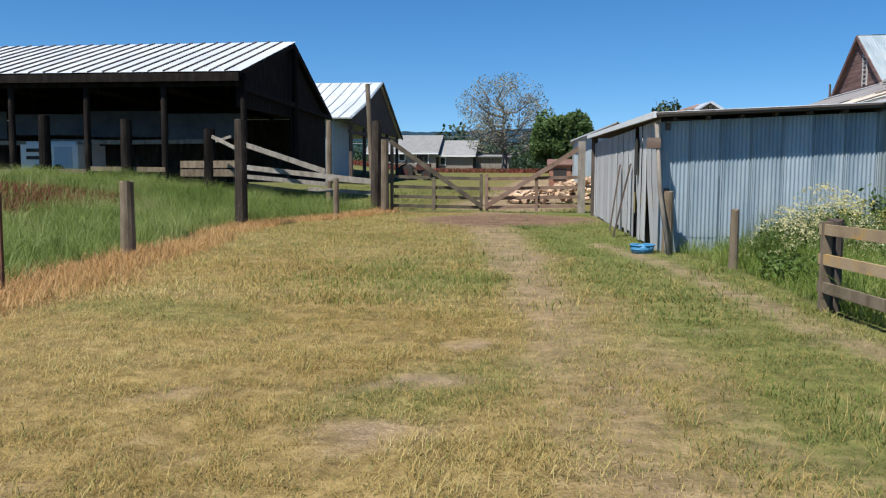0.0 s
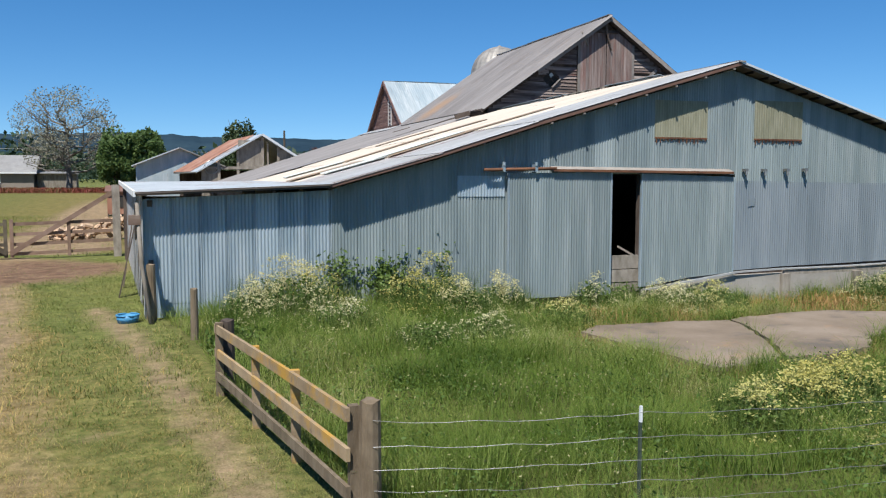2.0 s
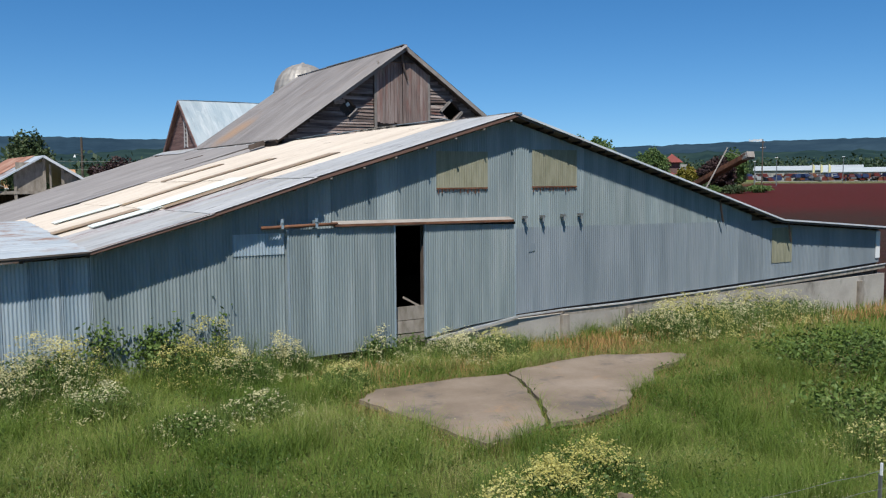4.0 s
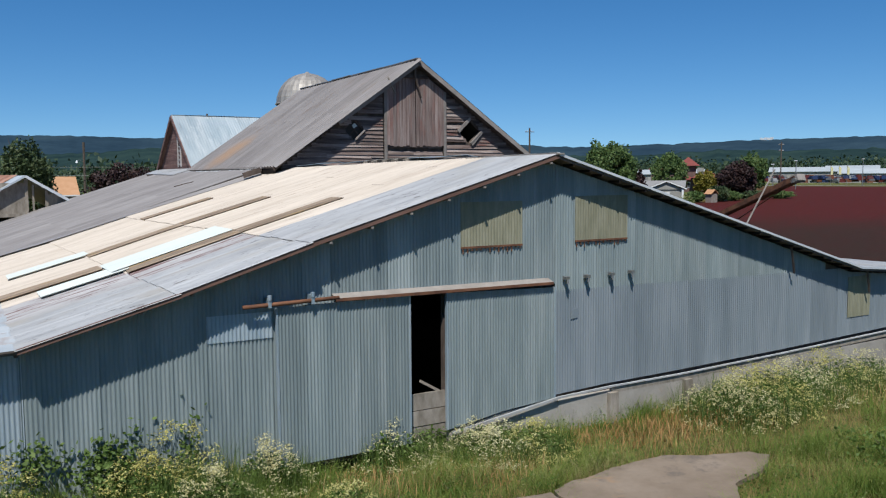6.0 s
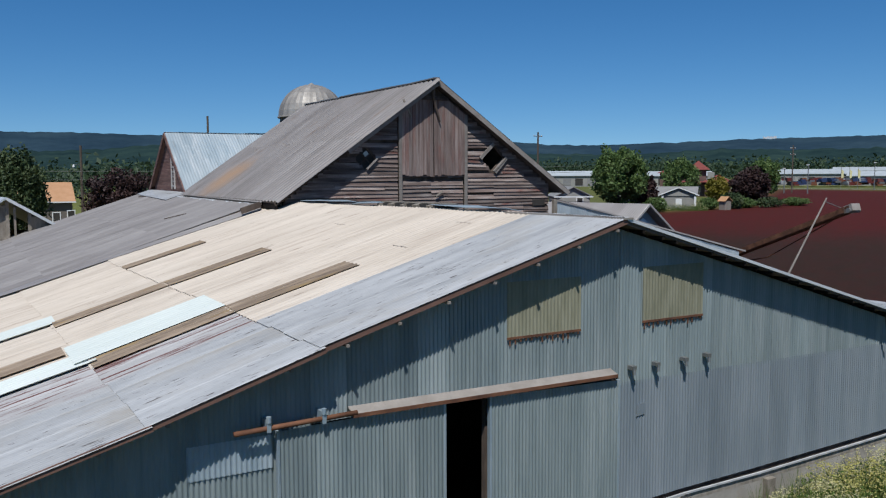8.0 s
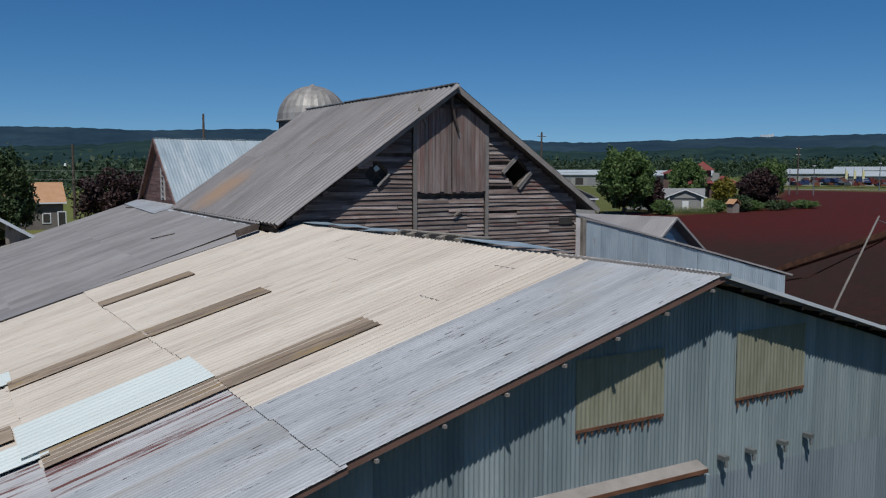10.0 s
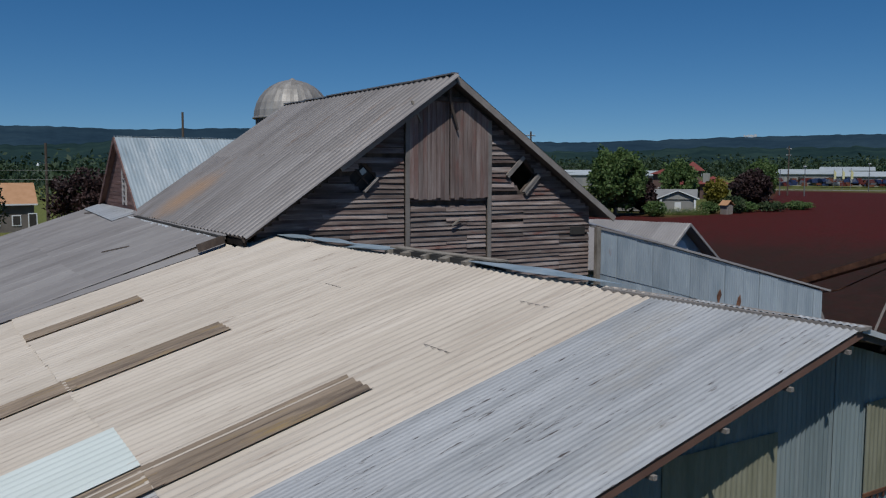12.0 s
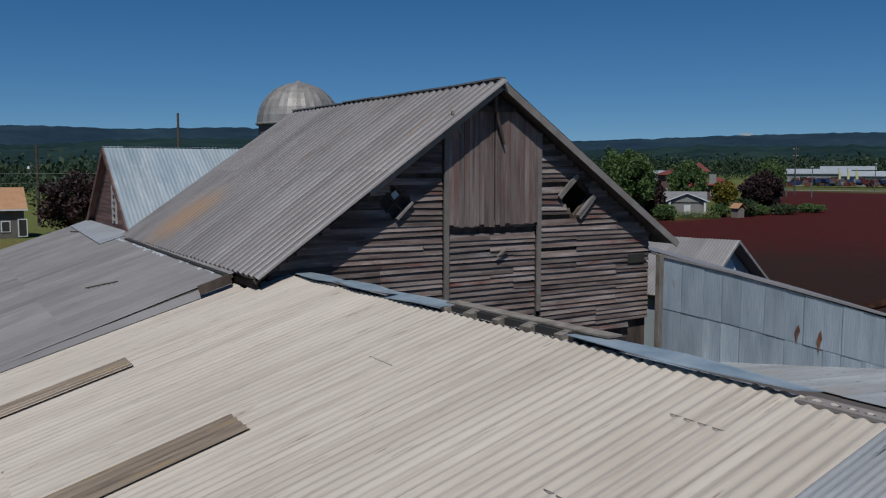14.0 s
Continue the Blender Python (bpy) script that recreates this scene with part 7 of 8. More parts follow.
TANWALL = surf("taupe_siding", [(0.24, 0.20, 0.17), (0.29, 0.245, 0.21)], 1.0, rand=0.05)
SHINGLE = surf("grey_shingles", [(0.20, 0.195, 0.195), (0.26, 0.255, 0.25)], 1.5, rand=0.08)
WARMSH = surf("orange_shingles", [(0.42, 0.225, 0.11), (0.50, 0.28, 0.15)], 1.2, rand=0.05)
house("ranch_house", -25.5, -16.4, 110, 119, 2.3, 4.2, 6.6, TANWALL, SHINGLE, "single-storey taupe house with a grey shingle roof", [(-22.7, 2.9, 0.9, 1.1), (-20.9, 3.1, 0.7, 0.9), (-18.2, 2.7, 1.5, 1.3)])
house("garage", -16.2, -11.6, 111, 118, 2.2, 3.9, 5.9, TANWALL, SHINGLE, "taupe garage with a grey shingle roof", [(-15.6, 2.6, 0.6, 0.9)])
low = thing("long_low_shed", "low tan shed with a flat roof", "shed", (-9.5, 112, 2))
part("wall_block", Mesh().box(-11.3, -6.9, 112, 115, 1.6, 3.7), GREYWOOD, low)
part("roof", Mesh().slab([(-11.6, 111.6, 3.7), (-6.6, 111.6, 3.7), (-6.6, 115.4, 4.0), (-11.6, 115.4, 4.0)], 0.12), SHINGLE, low)

# weathered open shed with a patchy roof
old_shed = thing("open_gabled_shed", "weathered open-fronted shed with a rusty patched roof", "shed", (7.5, 53, 0))
A0, AP, AB = (4.55, 51.5, 3.42), (8.6, 51.5, 5.80), (11.6, 51.5, 3.9)
bk = Vector((-1.1, 11.0, 0))
m = Mesh().slab([A0, AP, Vector(AP) + bk, Vector(A0) + bk], 0.08)
sr = part("roof", m, SHEDROOF, old_shed)
for k in range(6):
    f0, f1 = 0.22 + k * 0.13, 0.22 + (k + 1) * 0.13
    o = Vector((0, 0, 0.05))
    part("rusty_sheet", Mesh().slab([Vector(A0) + bk * f0 + o, Vector(AP) + bk * f0 + o, Vector(AP) + bk * f1 + o, Vector(A0) + bk * f1 + o], 0.015), RUSTROOF, sr)
part("roof", Mesh().slab([AP, AB, Vector(AB) + bk, Vector(AP) + bk], 0.08), SHEDROOF, old_shed)
part("barge_board", Mesh().beam((AP[0], 51.45, AP[2] - 0.06), (AB[0], 51.45, AB[2] - 0.06), 0.05, 0.14), WHITEROOF, old_shed)
for x0, x1, z0, z1 in ((4.9, 5.9, 0.0, 3.6), (7.15, 8.55, 3.75, 5.4), (8.9, 9.0, 0, 5.3), (9.65, 10.35, 3.3, 4.8)):
    part("front_board", Mesh().box(x0, x1, 51.9, 52.0, z0, z1), GREYWOOD, old_shed)
for x in (5.95, 7.1, 8.62, 9.6, 10.4, 11.2):
    part("post", Mesh().beam((x, 51.9, 0), (x, 51.9, lerp([(4.55, 3.4), (8.6, 5.7), (11.6, 3.9)])(x) - 0.1), 0.16, 0.16, up=(0, 1, 0)), GREYWOOD, old_shed)
part("lintel", Mesh().beam((5.0, 51.85, 3.65), (11.2, 51.85, 3.72), 0.12, 0.18), GREYWOOD, old_shed)
part("rear_wall", Mesh().box(3.9, 10.3, 62.0, 62.1, 0, 3.6), DARKWOOD, old_shed)
part("side_wall", Mesh().slab([(11.3, 52, 0), (10.3, 62.1, 0), (10.3, 62.1, 3.8), (11.3, 52, 3.8)], 0.08), GREYWOOD, old_shed)
part("old_wheel", Mesh().rod([(5.5 + 0.42 * math.cos(i / 14 * 6.283), 51.8, 4.0 - 0.9 + 0.42 * math.sin(i / 14 * 6.283) + 0.6) for i in range(15)], 0.03, 5, cap=False), WIRE, old_shed)
blue_shed = thing("blue_gabled_shed", "blue-grey metal shed with a dark roof", "shed", (3.4, 64.5, 0.5))
m = Mesh().slab([(0.9, 64.2, 0), (7.0, 64.2, 0), (7.0, 64.2, 4.0), (4.0, 64.2, 5.24), (0.9, 64.2, 4.0)], 0.1)
part("front_wall", m, BLUEROOF, blue_shed)
part("side_wall", Mesh().box(0.9, 1.0, 64.32, 74, 0, 3.95), BLUEROOF, blue_shed)
part("roof", Mesh().slab([(0.6, 63.7, 3.97), (4.0, 63.7, 5.34), (4.0, 74, 5.34), (0.6, 74, 3.97)], 0.08), SHEDROOF, blue_shed)
part("roof", Mesh().slab([(4.0, 63.7, 5.34), (7.3, 63.7, 3.97), (7.3, 74, 3.97), (4.0, 74, 5.34)], 0.08), SHINGLE, blue_shed)

# ---- grain elevator conveyor beside the barn ----
ORIGIN = Vector((-0.5, -0.5, -0.05))
auger = thing("hay_elevator", "rusty hay elevator raised over the field", "elevator", (43, 33, -0.5))
tip, foot = Vector((39.6, 28.0, 5.35)), Vector((41.6, 40.0, 1.0))
dv = (foot - tip).normalized()
part("chute", Mesh().beam(tip, foot, 0.42, 0.08), RUSTY, auger)
sdv = dv.cross(Vector((0, 0, 1))).normalized()
for s in (-1, 1):
    part("side_rail", Mesh().beam(tip + sdv * 0.21 * s + Vector((0, 0, 0.11)), foot + sdv * 0.21 * s + Vector((0, 0, 0.11)), 0.04, 0.22), RUSTY, auger)
part("head_box", Mesh().beam(tip - dv * 0.15 + Vector((0, 0, 0.1)), tip + dv * 0.30 + Vector((0, 0, 0.1)), 0.46, 0.3), TRIM, auger, "dented grey head box")
part("pulley", Mesh().rod([tip + sdv * -0.3, tip + sdv * 0.3], 0.11, 10), WIRE, auger)
mid = tip.lerp(foot, 0.22)
part("mast", Mesh().rod([(38.95, 28.8, 5.85), (36.75, 28.8, 2.9), (35.2, 28.8, 0.6)], [0.035, 0.045, 0.05], 6), TRIM, auger, "pale leaning mast pole")
part("mast_stay", Mesh().rod([(38.9, 28.8, 5.7), tip + dv * 0.5 + Vector((0, 0, 0.2))], 0.02, 5), WIRE, auger)
part("truss_rod", Mesh().rod([tip + dv * 1.2 + Vector((0, 0, -0.1)), tip.lerp(foot, 0.4) + Vector((0, 0, -0.65)), tip.lerp(foot, 0.75) + Vector((0, 0, -0.1))], 0.03, 6), RUSTY, auger)
part("ground_wheel", Mesh().rod([(41.0, 36.2, -0.35), (41.25, 36.2, -0.35)], 0.4, 14), DARKIN, auger)
part("axle_leg", Mesh().beam((41.2, 36.2, -0.3), tip.lerp(foot, 0.68), 0.08, 0.08), RUSTY, auger)

# ---- plants ----
ORIGIN = YARD
BARK = surf("bark", [(0.075, 0.055, 0.04), (0.13, 0.10, 0.08)], 3.0, (2, 2, 0.5), 0.95, 0.0, 0.4, 20, 0.15, 0.2)
PALEBARK = surf("pale_bark", [(0.16, 0.14, 0.12), (0.24, 0.215, 0.19)], 3.0, (2, 2, 0.5), 0.95, 0.0, 0.4, 20, 0.15, 0.2)
L_GREEN = leafy("tree_leaves", [(0.06, 0.105, 0.032), (0.10, 0.165, 0.05), (0.15, 0.22, 0.07), (0.20, 0.27, 0.10)], trans=0.4)
L_DARK = leafy("pine_needles", [(0.03, 0.05, 0.022), (0.05, 0.08, 0.032), (0.08, 0.11, 0.044), (0.11, 0.13, 0.06)], trans=0.2)
L_GREY = leafy("grey_leaves", [(0.15, 0.15, 0.10), (0.22, 0.215, 0.15), (0.29, 0.28, 0.205), (0.36, 0.345, 0.26)])
L_MAROON = leafy("maroon_leaves", [(0.028, 0.018, 0.018), (0.045, 0.025, 0.024), (0.07, 0.036, 0.032)], trans=0.15)
L_YELLOW = leafy("yellow_leaves", [(0.12, 0.11, 0.012), (0.19, 0.17, 0.02), (0.26, 0.22, 0.04)])
L_BRAMBLE = leafy("bramble_leaves", [(0.046, 0.084, 0.015), (0.08, 0.13, 0.025), (0.118, 0.178, 0.04), (0.17, 0.222, 0.063)])
F_WHITE = leafy("white_petals", [(0.64, 0.57, 0.27), (0.78, 0.72, 0.41), (0.86, 0.81, 0.56)], trans=0.45)
F_YELLOW = leafy("pale_yellow_petals", [(0.56, 0.50, 0.14), (0.68, 0.62, 0.22), (0.78, 0.73, 0.36)], trans=0.45)


def leaf_mesh(name, pts, size, mat, rng, flat=0.0):
    """Small four-cornered leaves turned every way, in one mesh."""
    n = len(pts)
    a = rng.normal(0, 1, (n, 3))
    a[:, 2] *= 1 - flat
    a /= np.linalg.norm(a, axis=1)[:, None]
    b = rng.normal(0, 1, (n, 3))
    b -= a * (a * b).sum(1)[:, None]
    b /= np.linalg.norm(b, axis=1)[:, None]
    s = (size * rng.uniform(0.6, 1.4, n))[:, None]
    v = np.stack([pts - a * s, pts + b * s * 0.55, pts + a * s, pts - b * s * 0.55], 1).reshape(-1, 3)
    me = bpy.data.meshes.new(name)
    me.vertices.add(len(v))
    me.vertices.foreach_set("co", v.ravel().astype(np.float32))
    me.loops.add(4 * n)
    me.loops.foreach_set("vertex_index", np.arange(4 * n, dtype=np.int32))
    me.polygons.add(n)
    me.polygons.foreach_set("loop_start", np.arange(0, 4 * n, 4, dtype=np.int32))
    me.materials.append(mat)
    me.update(calc_edges=True)
    return me


def tree(name, label, x, y, h, spread, mat, seed, leaves=2200, size=0.28, trunk_h=0.3, bark=BARK, droop=0.0, sparse=False, lobes=9, z=None):
    """A tapered trunk with forking limbs, and a crown of small leaves in uneven clumps round the limb ends."""
    rnd, rng = random.Random(seed), np.random.default_rng(seed)
    z = ground_z(x, y) if z is None else z
    t = thing(name, label, "tree", (x, y, z))
    m = Mesh()
    top = Vector((x + rnd.uniform(-0.3, 0.3), y, z + h * 0.72))
    base = Vector((x, y, z - 0.2))
    r0 = h * 0.028
    m.rod([base, base.lerp(top, trunk_h) + Vector((rnd.uniform(-0.1, 0.1), 0, 0)), base.lerp(top, 0.65), top], [r0 * 1.2, r0 * 0.9, r0 * 0.5, r0 * 0.12], 7)
    ends = [top]
    for k in range(lobes):
        f = trunk_h + (1 - trunk_h) * (k + 0.5) / lobes * 0.9
        p0 = base.lerp(top, f)
        a = k * 2.4 + rnd.uniform(-0.4, 0.4)
        reach = spread * 0.5 * (1.0 - 0.45 * max(0.0, f - 0.45)) * rnd.uniform(0.65, 1.0)
        rise = h * rnd.uniform(0.10, 0.26) * (1 - droop) * (0.72 if sparse else 1.0)
        p2 = p0 + Vector((math.cos(a) * reach, math.sin(a) * reach, rise))
        p1 = p0.lerp(p2, 0.5) + Vector((0, 0, -0.04 * h))
        m.rod([p0, p1, p2], [r0 * 0.5, r0 * 0.3, r0 * 0.07], 5)
        ends.append(p2)
        for q in range(4 if sparse else 2):
            c = a + rnd.uniform(-1.1, 1.1)
            s0 = p0.lerp(p2, rnd.uniform(0.4, 0.8))
            s1 = s0 + Vector((math.cos(c) * reach * 0.5, math.sin(c) * reach * 0.5, rise * rnd.uniform(0.4, 1.3)))
            m.rod([s0, s1], [r0 * 0.2, r0 * 0.05], 4)
            ends.append(s1)
    part("trunk", m, bark, t)
    pts = []
    per = max(1, leaves // len(ends))
    for e in ends[:0] if sparse else ends:
        c = np.array(e)
        cl = h * (0.085 if sparse else 0.105) * rnd.uniform(0.75, 1.3)
        q = rng.normal(0, 1, (per, 3))
        q /= np.linalg.norm(q, axis=1)[:, None]
        q *= (cl * rng.uniform(0.35, 1.15, per))[:, None] * np.array([1.25, 1.25, 0.85])
        q = c + q
        e3 = (q - np.array([x, y, z + h * 0.54])) / np.array([spread * 0.56, spread * 0.56, h * 0.48])
        pts.append(q[(e3 ** 2).sum(1) < 1.15])
    # the body of the crown, with gaps where the noise is low
    k = leaves * 3
    q = rng.normal(0, 1, (k, 3))
    q /= np.linalg.norm(q, axis=1)[:, None]
    q *= (rng.uniform(0.15, 1.0, k) ** (0.5 if sparse else 0.4))[:, None]
    lump = np.array([noise.noise(Vector((float(c[0]) * 2.2 + seed, float(c[1]) * 2.2, float(c[2]) * 2.2))) for c in q])
    q = q[lump > -0.12] * (1 + (0.22 if sparse else 0.55) * lump[lump > -0.12])[:, None]
    low = 0.5 * trunk_h + 0.04
    pts.append(np.array([x, y, z + h * (1 + low) / 2]) + q * np.array([spread * 0.52, spread * 0.52, h * (1 - low) / 2]))
    pts = np.concatenate(pts)
    part("crown", leaf_mesh("crown", pts, size, mat, rng), mat, t)
    return t


tree("sparse_tree", "large sparse grey-green tree beside the low shed", -6.7, 100, 11.5, 10.6, L_GREY, 1, 5200, 0.105, 0.22, PALEBARK, sparse=True, lobes=16)
tree("leafy_tree", "bushy green tree at the field edge", -1.3, 93.5, 6.3, 4.0, L_GREEN, 2, 2600, 0.2, 0.12)
tree("leafy_tree", "bushy green tree at the field edge", 1.2, 94.5, 6.7, 4.2, L_GREEN, 3, 2800, 0.2, 0.12)
tree("shrub_tree", "low green shrub behind the blue shed", 5.8, 118, 5.6, 5.0, L_GREEN, 4, 1800, 0.22, 0.1)
tree("broad_pine", "broad dark pine beside the tan-roofed house", 12.2, 100, 9.2, 4.6, L_DARK, 5, 5200, 0.17, 0.1, lobes=13)
tree("maroon_tree", "dark maroon-leaved tree beside the lane", 27.2, 131, 7.4, 9.2, L_MAROON, 6, 3200, 0.24, 0.12, lobes=12)
tree("leafy_tree", "tall green tree near the grey-roofed house", 96.6, 105.3, 10.0, 7.4, L_GREEN, 7, 3400, 0.26, 0.15, lobes=12)
tree("leafy_tree", "green tree before the red-roofed building", 115.0, 110.1, 8.0, 5.5, L_GREEN, 8, 2200, 0.24, 0.15)
tree("maroon_tree", "small maroon tree by the red-roofed building", 102.3, 105.2, 5.3, 3.0, L_MAROON, 9, 1600, 0.24, 0.15)
tree("yellow_tree", "small yellow-green tree in a garden", 123.8, 110.0, 4.9, 3.5, L_YELLOW, 10, 1400, 0.2, 0.15)
tree("maroon_tree", "large dark maroon-leaved tree at the field edge", 122.5, 102.0, 6.0, 6.0, L_MAROON, 11, 3200, 0.26, 0.1, lobes=12)
tree("leafy_tree", "green tree behind the maroon tree", 148.4, 119.8, 7.6, 6.0, L_GREEN, 12, 2200, 0.26, 0.12)

# brambles and flowering weeds before the barn
def bramble(x, y, r, h, seed, label, leaves=1500):
    rng, rnd = np.random.default_rng(seed), random.Random(seed)
    z = ground_z(x, y)
    t = thing("bramble", label, "shrub", (x, y, z))
    m = Mesh()
    pts = []
    for k in range(16):
        a = rnd.uniform(0, 6.28)
        rr_ = r * rnd.uniform(0.3, 1.0)
        tipv = Vector((x + math.cos(a) * rr_, y + math.sin(a) * rr_, z + h * rnd.uniform(0.55, 1.05)))
        m.rod([(x + math.cos(a) * rr_ * 0.3, y + math.sin(a) * rr_ * 0.3, z - 0.05), tipv], [0.012, 0.004], 4)
        q = rng.normal(0, 1, (leaves // 16, 3)) * np.array([r * 0.24, r * 0.24, h * 0.17])
        c = np.array(tipv) - np.array([0, 0, h * 0.12])
        pts.append(c + q)
    tagged(part("stem_growth", m, BARK, t), kind="stuff")
    p = np.concatenate(pts)
    p[:, 2] = np.maximum(p[:, 2], z + 0.03)
    part("foliage", leaf_mesh("foliage", p, 0.05, L_BRAMBLE, rng, 0.3), L_BRAMBLE, t)
    return t


def flower_bush(x, y, r, h, seed, petals, label, n=520):
    rng, rnd = np.random.default_rng(seed), random.Random(seed)
    z = ground_z(x, y)
    t = thing("flowering_weed", label, "wildflowers", (x, y, z), group="flowering weeds before the barn")
    k = 900
    a, d = rng.uniform(0, 6.283, k), 1.4 * r * np.sqrt(rng.uniform(0, 1, k))
    base = np.stack([x + d * np.cos(a), y + d * np.sin(a), np.full(k, z)], 1)
    part("stem_growth", blade_mesh("stem_growth", base, h * rng.uniform(0.45, 1.0, k), 0.005, 0.45, L_BRAMBLE, rng), L_BRAMBLE, t)
    lp = rng.uniform(0, 1, (1100, 3))
    lp = np.stack([x + r * np.sqrt(lp[:, 0]) * np.cos(6.283 * lp[:, 1]), y + r * np.sqrt(lp[:, 0]) * np.sin(6.283 * lp[:, 1]), z + h * (0.1 + 0.75 * lp[:, 2]) * (1 - 0.35 * lp[:, 0])], 1)
    part("foliage", leaf_mesh("foliage", lp, 0.035, L_BRAMBLE, rng, 0.3), L_BRAMBLE, t)
    # sprays of blossom at many heights, thick in some places and thin in others
    heads = int(n * 1.75)
    a, d = rng.uniform(0, 6.283, heads), r * 1.55 * rng.uniform(0, 1, heads) ** 0.75
    dome = 1 - 0.42 * np.minimum(1.35, d / r) ** 2
    hp = np.stack([x + d * np.cos(a), y + d * np.sin(a), z + h * np.maximum(0.25, dome) * rng.uniform(0.5, 1.18, heads)], 1)
    lump = np.array([noise.noise(Vector((float(q[0]) * 2.6, float(q[1]) * 2.6, float(q[2]) * 3.0 + seed))) for q in hp])
    hp = hp[lump > rng.uniform(-0.16, 0.28, heads)]
    fp = np.repeat(hp, 5, 0) + rng.normal(0, 1, (len(hp) * 5, 3)) * np.array([0.028, 0.028, 0.018])
    part("blossom", leaf_mesh("blossom", fp, 0.020, petals, rng, 0.6), petals, t)
    return t


W, Yl = "clump of small white wildflowers among green weeds", "clump of pale yellow wildflowers among green weeds"
for i, (x, y, r, h, p, lab, n) in enumerate((
    (4.7, 16.0, 0.85, 1.15, F_WHITE, W, 1500), (5.4, 16.6, 0.7, 1.0, F_YELLOW, Yl, 1000), (3.9, 15.2, 0.6, 0.8, F_WHITE, W, 600),
    (8.3, 16.8, 0.75, 1.25, F_YELLOW, Yl, 1500), (7.6, 16.2, 0.7, 0.9, F_YELLOW, Yl, 800), (9.9, 16.6, 0.6, 0.95, F_WHITE, W, 900), (8.6, 15.6, 0.6, 0.75, F_WHITE, W, 600),
    (12.7, 16.9, 0.75, 0.95, F_WHITE, W, 900), (10.7, 14.7, 0.5, 0.6, F_YELLOW, Yl, 350), (14.6, 16.2, 0.8, 0.75, F_WHITE, W, 1100), (15.5, 15.7, 0.6, 0.7, F_YELLOW, Yl, 700),
    (9.9, 6.5, 0.8, 0.75, F_YELLOW, Yl, 1100), (11.0, 6.9, 0.8, 0.8, F_YELLOW, Yl, 900), (9.0, 6.2, 0.5, 0.6, F_YELLOW, Yl, 300),
    (21.0, 15.3, 1.0, 0.95, F_WHITE, W, 1100), (22.4, 15.6, 1.1, 1.1, F_YELLOW, Yl, 1500), (24.0, 15.9, 1.1, 1.0, F_WHITE, W, 1300), (25.8, 16.2, 1.2, 1.1, F_YELLOW, Yl, 1300), (27.8, 16.3, 1.1, 0.9, F_WHITE, W, 900),
    (8.1, 13.0, 0.6, 0.55, F_WHITE, W, 260), (16.3, 5.6, 0.7, 0.7, F_YELLOW, Yl, 500), (6.6, 12.0, 0.5, 0.5, F_WHITE, W, 150), (5.6, 14.2, 0.6, 0.6, F_WHITE, W, 260))):
    flower_bush(x, y, r, h, 200 + i, p, lab, n)
WEEDY = leafy("weed_leaves", [(0.05, 0.10, 0.018), (0.09, 0.16, 0.03), (0.14, 0.22, 0.05), (0.20, 0.28, 0.08)], trans=0.4)
rng = np.random.default_rng(19)
p = strew(rng, 90000, 3, 26, 3.6, 17.3, lambda x, y: weed_keep(x, y) * smooth01(-0.1, 0.35, noise.noise(Vector((x * 0.8, y * 0.8, 41))) + 0.4 * noise.noise(Vector((x * 2.4, y * 2.4, 42)))) * (1 - 0.6 * smooth01(10, 16, y)))
p[:, 2] += rng.uniform(0.05, 0.34, len(p))
laid(new("weed_leaves", leaf_mesh("weed_leaves", p, 0.026, WEEDY, rng, 0.4)), "small-leaved green weeds among the grass", "weeds", kind="stuff")
SEEDY = leafy("seed_heads", [(0.26, 0.27, 0.10), (0.38, 0.37, 0.17), (0.50, 0.46, 0.24)], trans=0.35)
p = strew(rng, 26000, 3.2, 26, 4.0, 17.3, lambda x, y: weed_keep(x, y) * (0.25 + 0.75 * smooth01(-0.1, 0.4, noise.noise(Vector((x * 0.6, y * 0.6, 51))))))
p[:, 2] += rng.uniform(0.25, 0.58, len(p))
laid(new("seed_heads", leaf_mesh("seed_heads", p, 0.014, SEEDY, rng, 0.0)), "pale seed heads over the long grass", "grass", kind="stuff")
bramble(6.75, 16.9, 0.85, 1.1, 301, "bright green bramble against the iron wall", 4200)
bramble(8.6, 17.0, 0.3, 1.55, 302, "tall leafy weed against the iron wall", 700)
bramble(21.0, 10.2, 1.4, 0.9, 303, "low leafy bramble in the weedy plot", 2200)
bramble(17.0, 6.4, 1.1, 0.75, 304, "low leafy bramble by the wire fence", 1600)
bramble(3.35, 12.6, 0.5, 0.35, 306, "low green weeds beside the track", 500)
bramble(12.3, 17.0, 0.4, 0.6, 307, "leafy weeds at the doorway", 600)
bramble(13.6, 16.9, 0.5, 0.55, 308, "leafy weeds at the doorway", 600)

# ---- town and distance ----
ORIGIN = BARNS
REDROOF = surf("red_metal_roof", [(0.15, 0.03, 0.025), (0.20, 0.045, 0.035)], 1.0, rand=0.08)
BRICK = surf("dark_brick", [(0.10, 0.06, 0.05), (0.15, 0.09, 0.075)], 1.5, rand=0.08)
PALEWALL = surf("pale_wall_finish", [(0.26, 0.25, 0.23), (0.32, 0.31, 0.285)], 1.0, rand=0.06)
LIGHTROOF = surf("light_warehouse_roof", [(0.34, 0.37, 0.39), (0.42, 0.45, 0.47)], 0.3, rand=0.06)

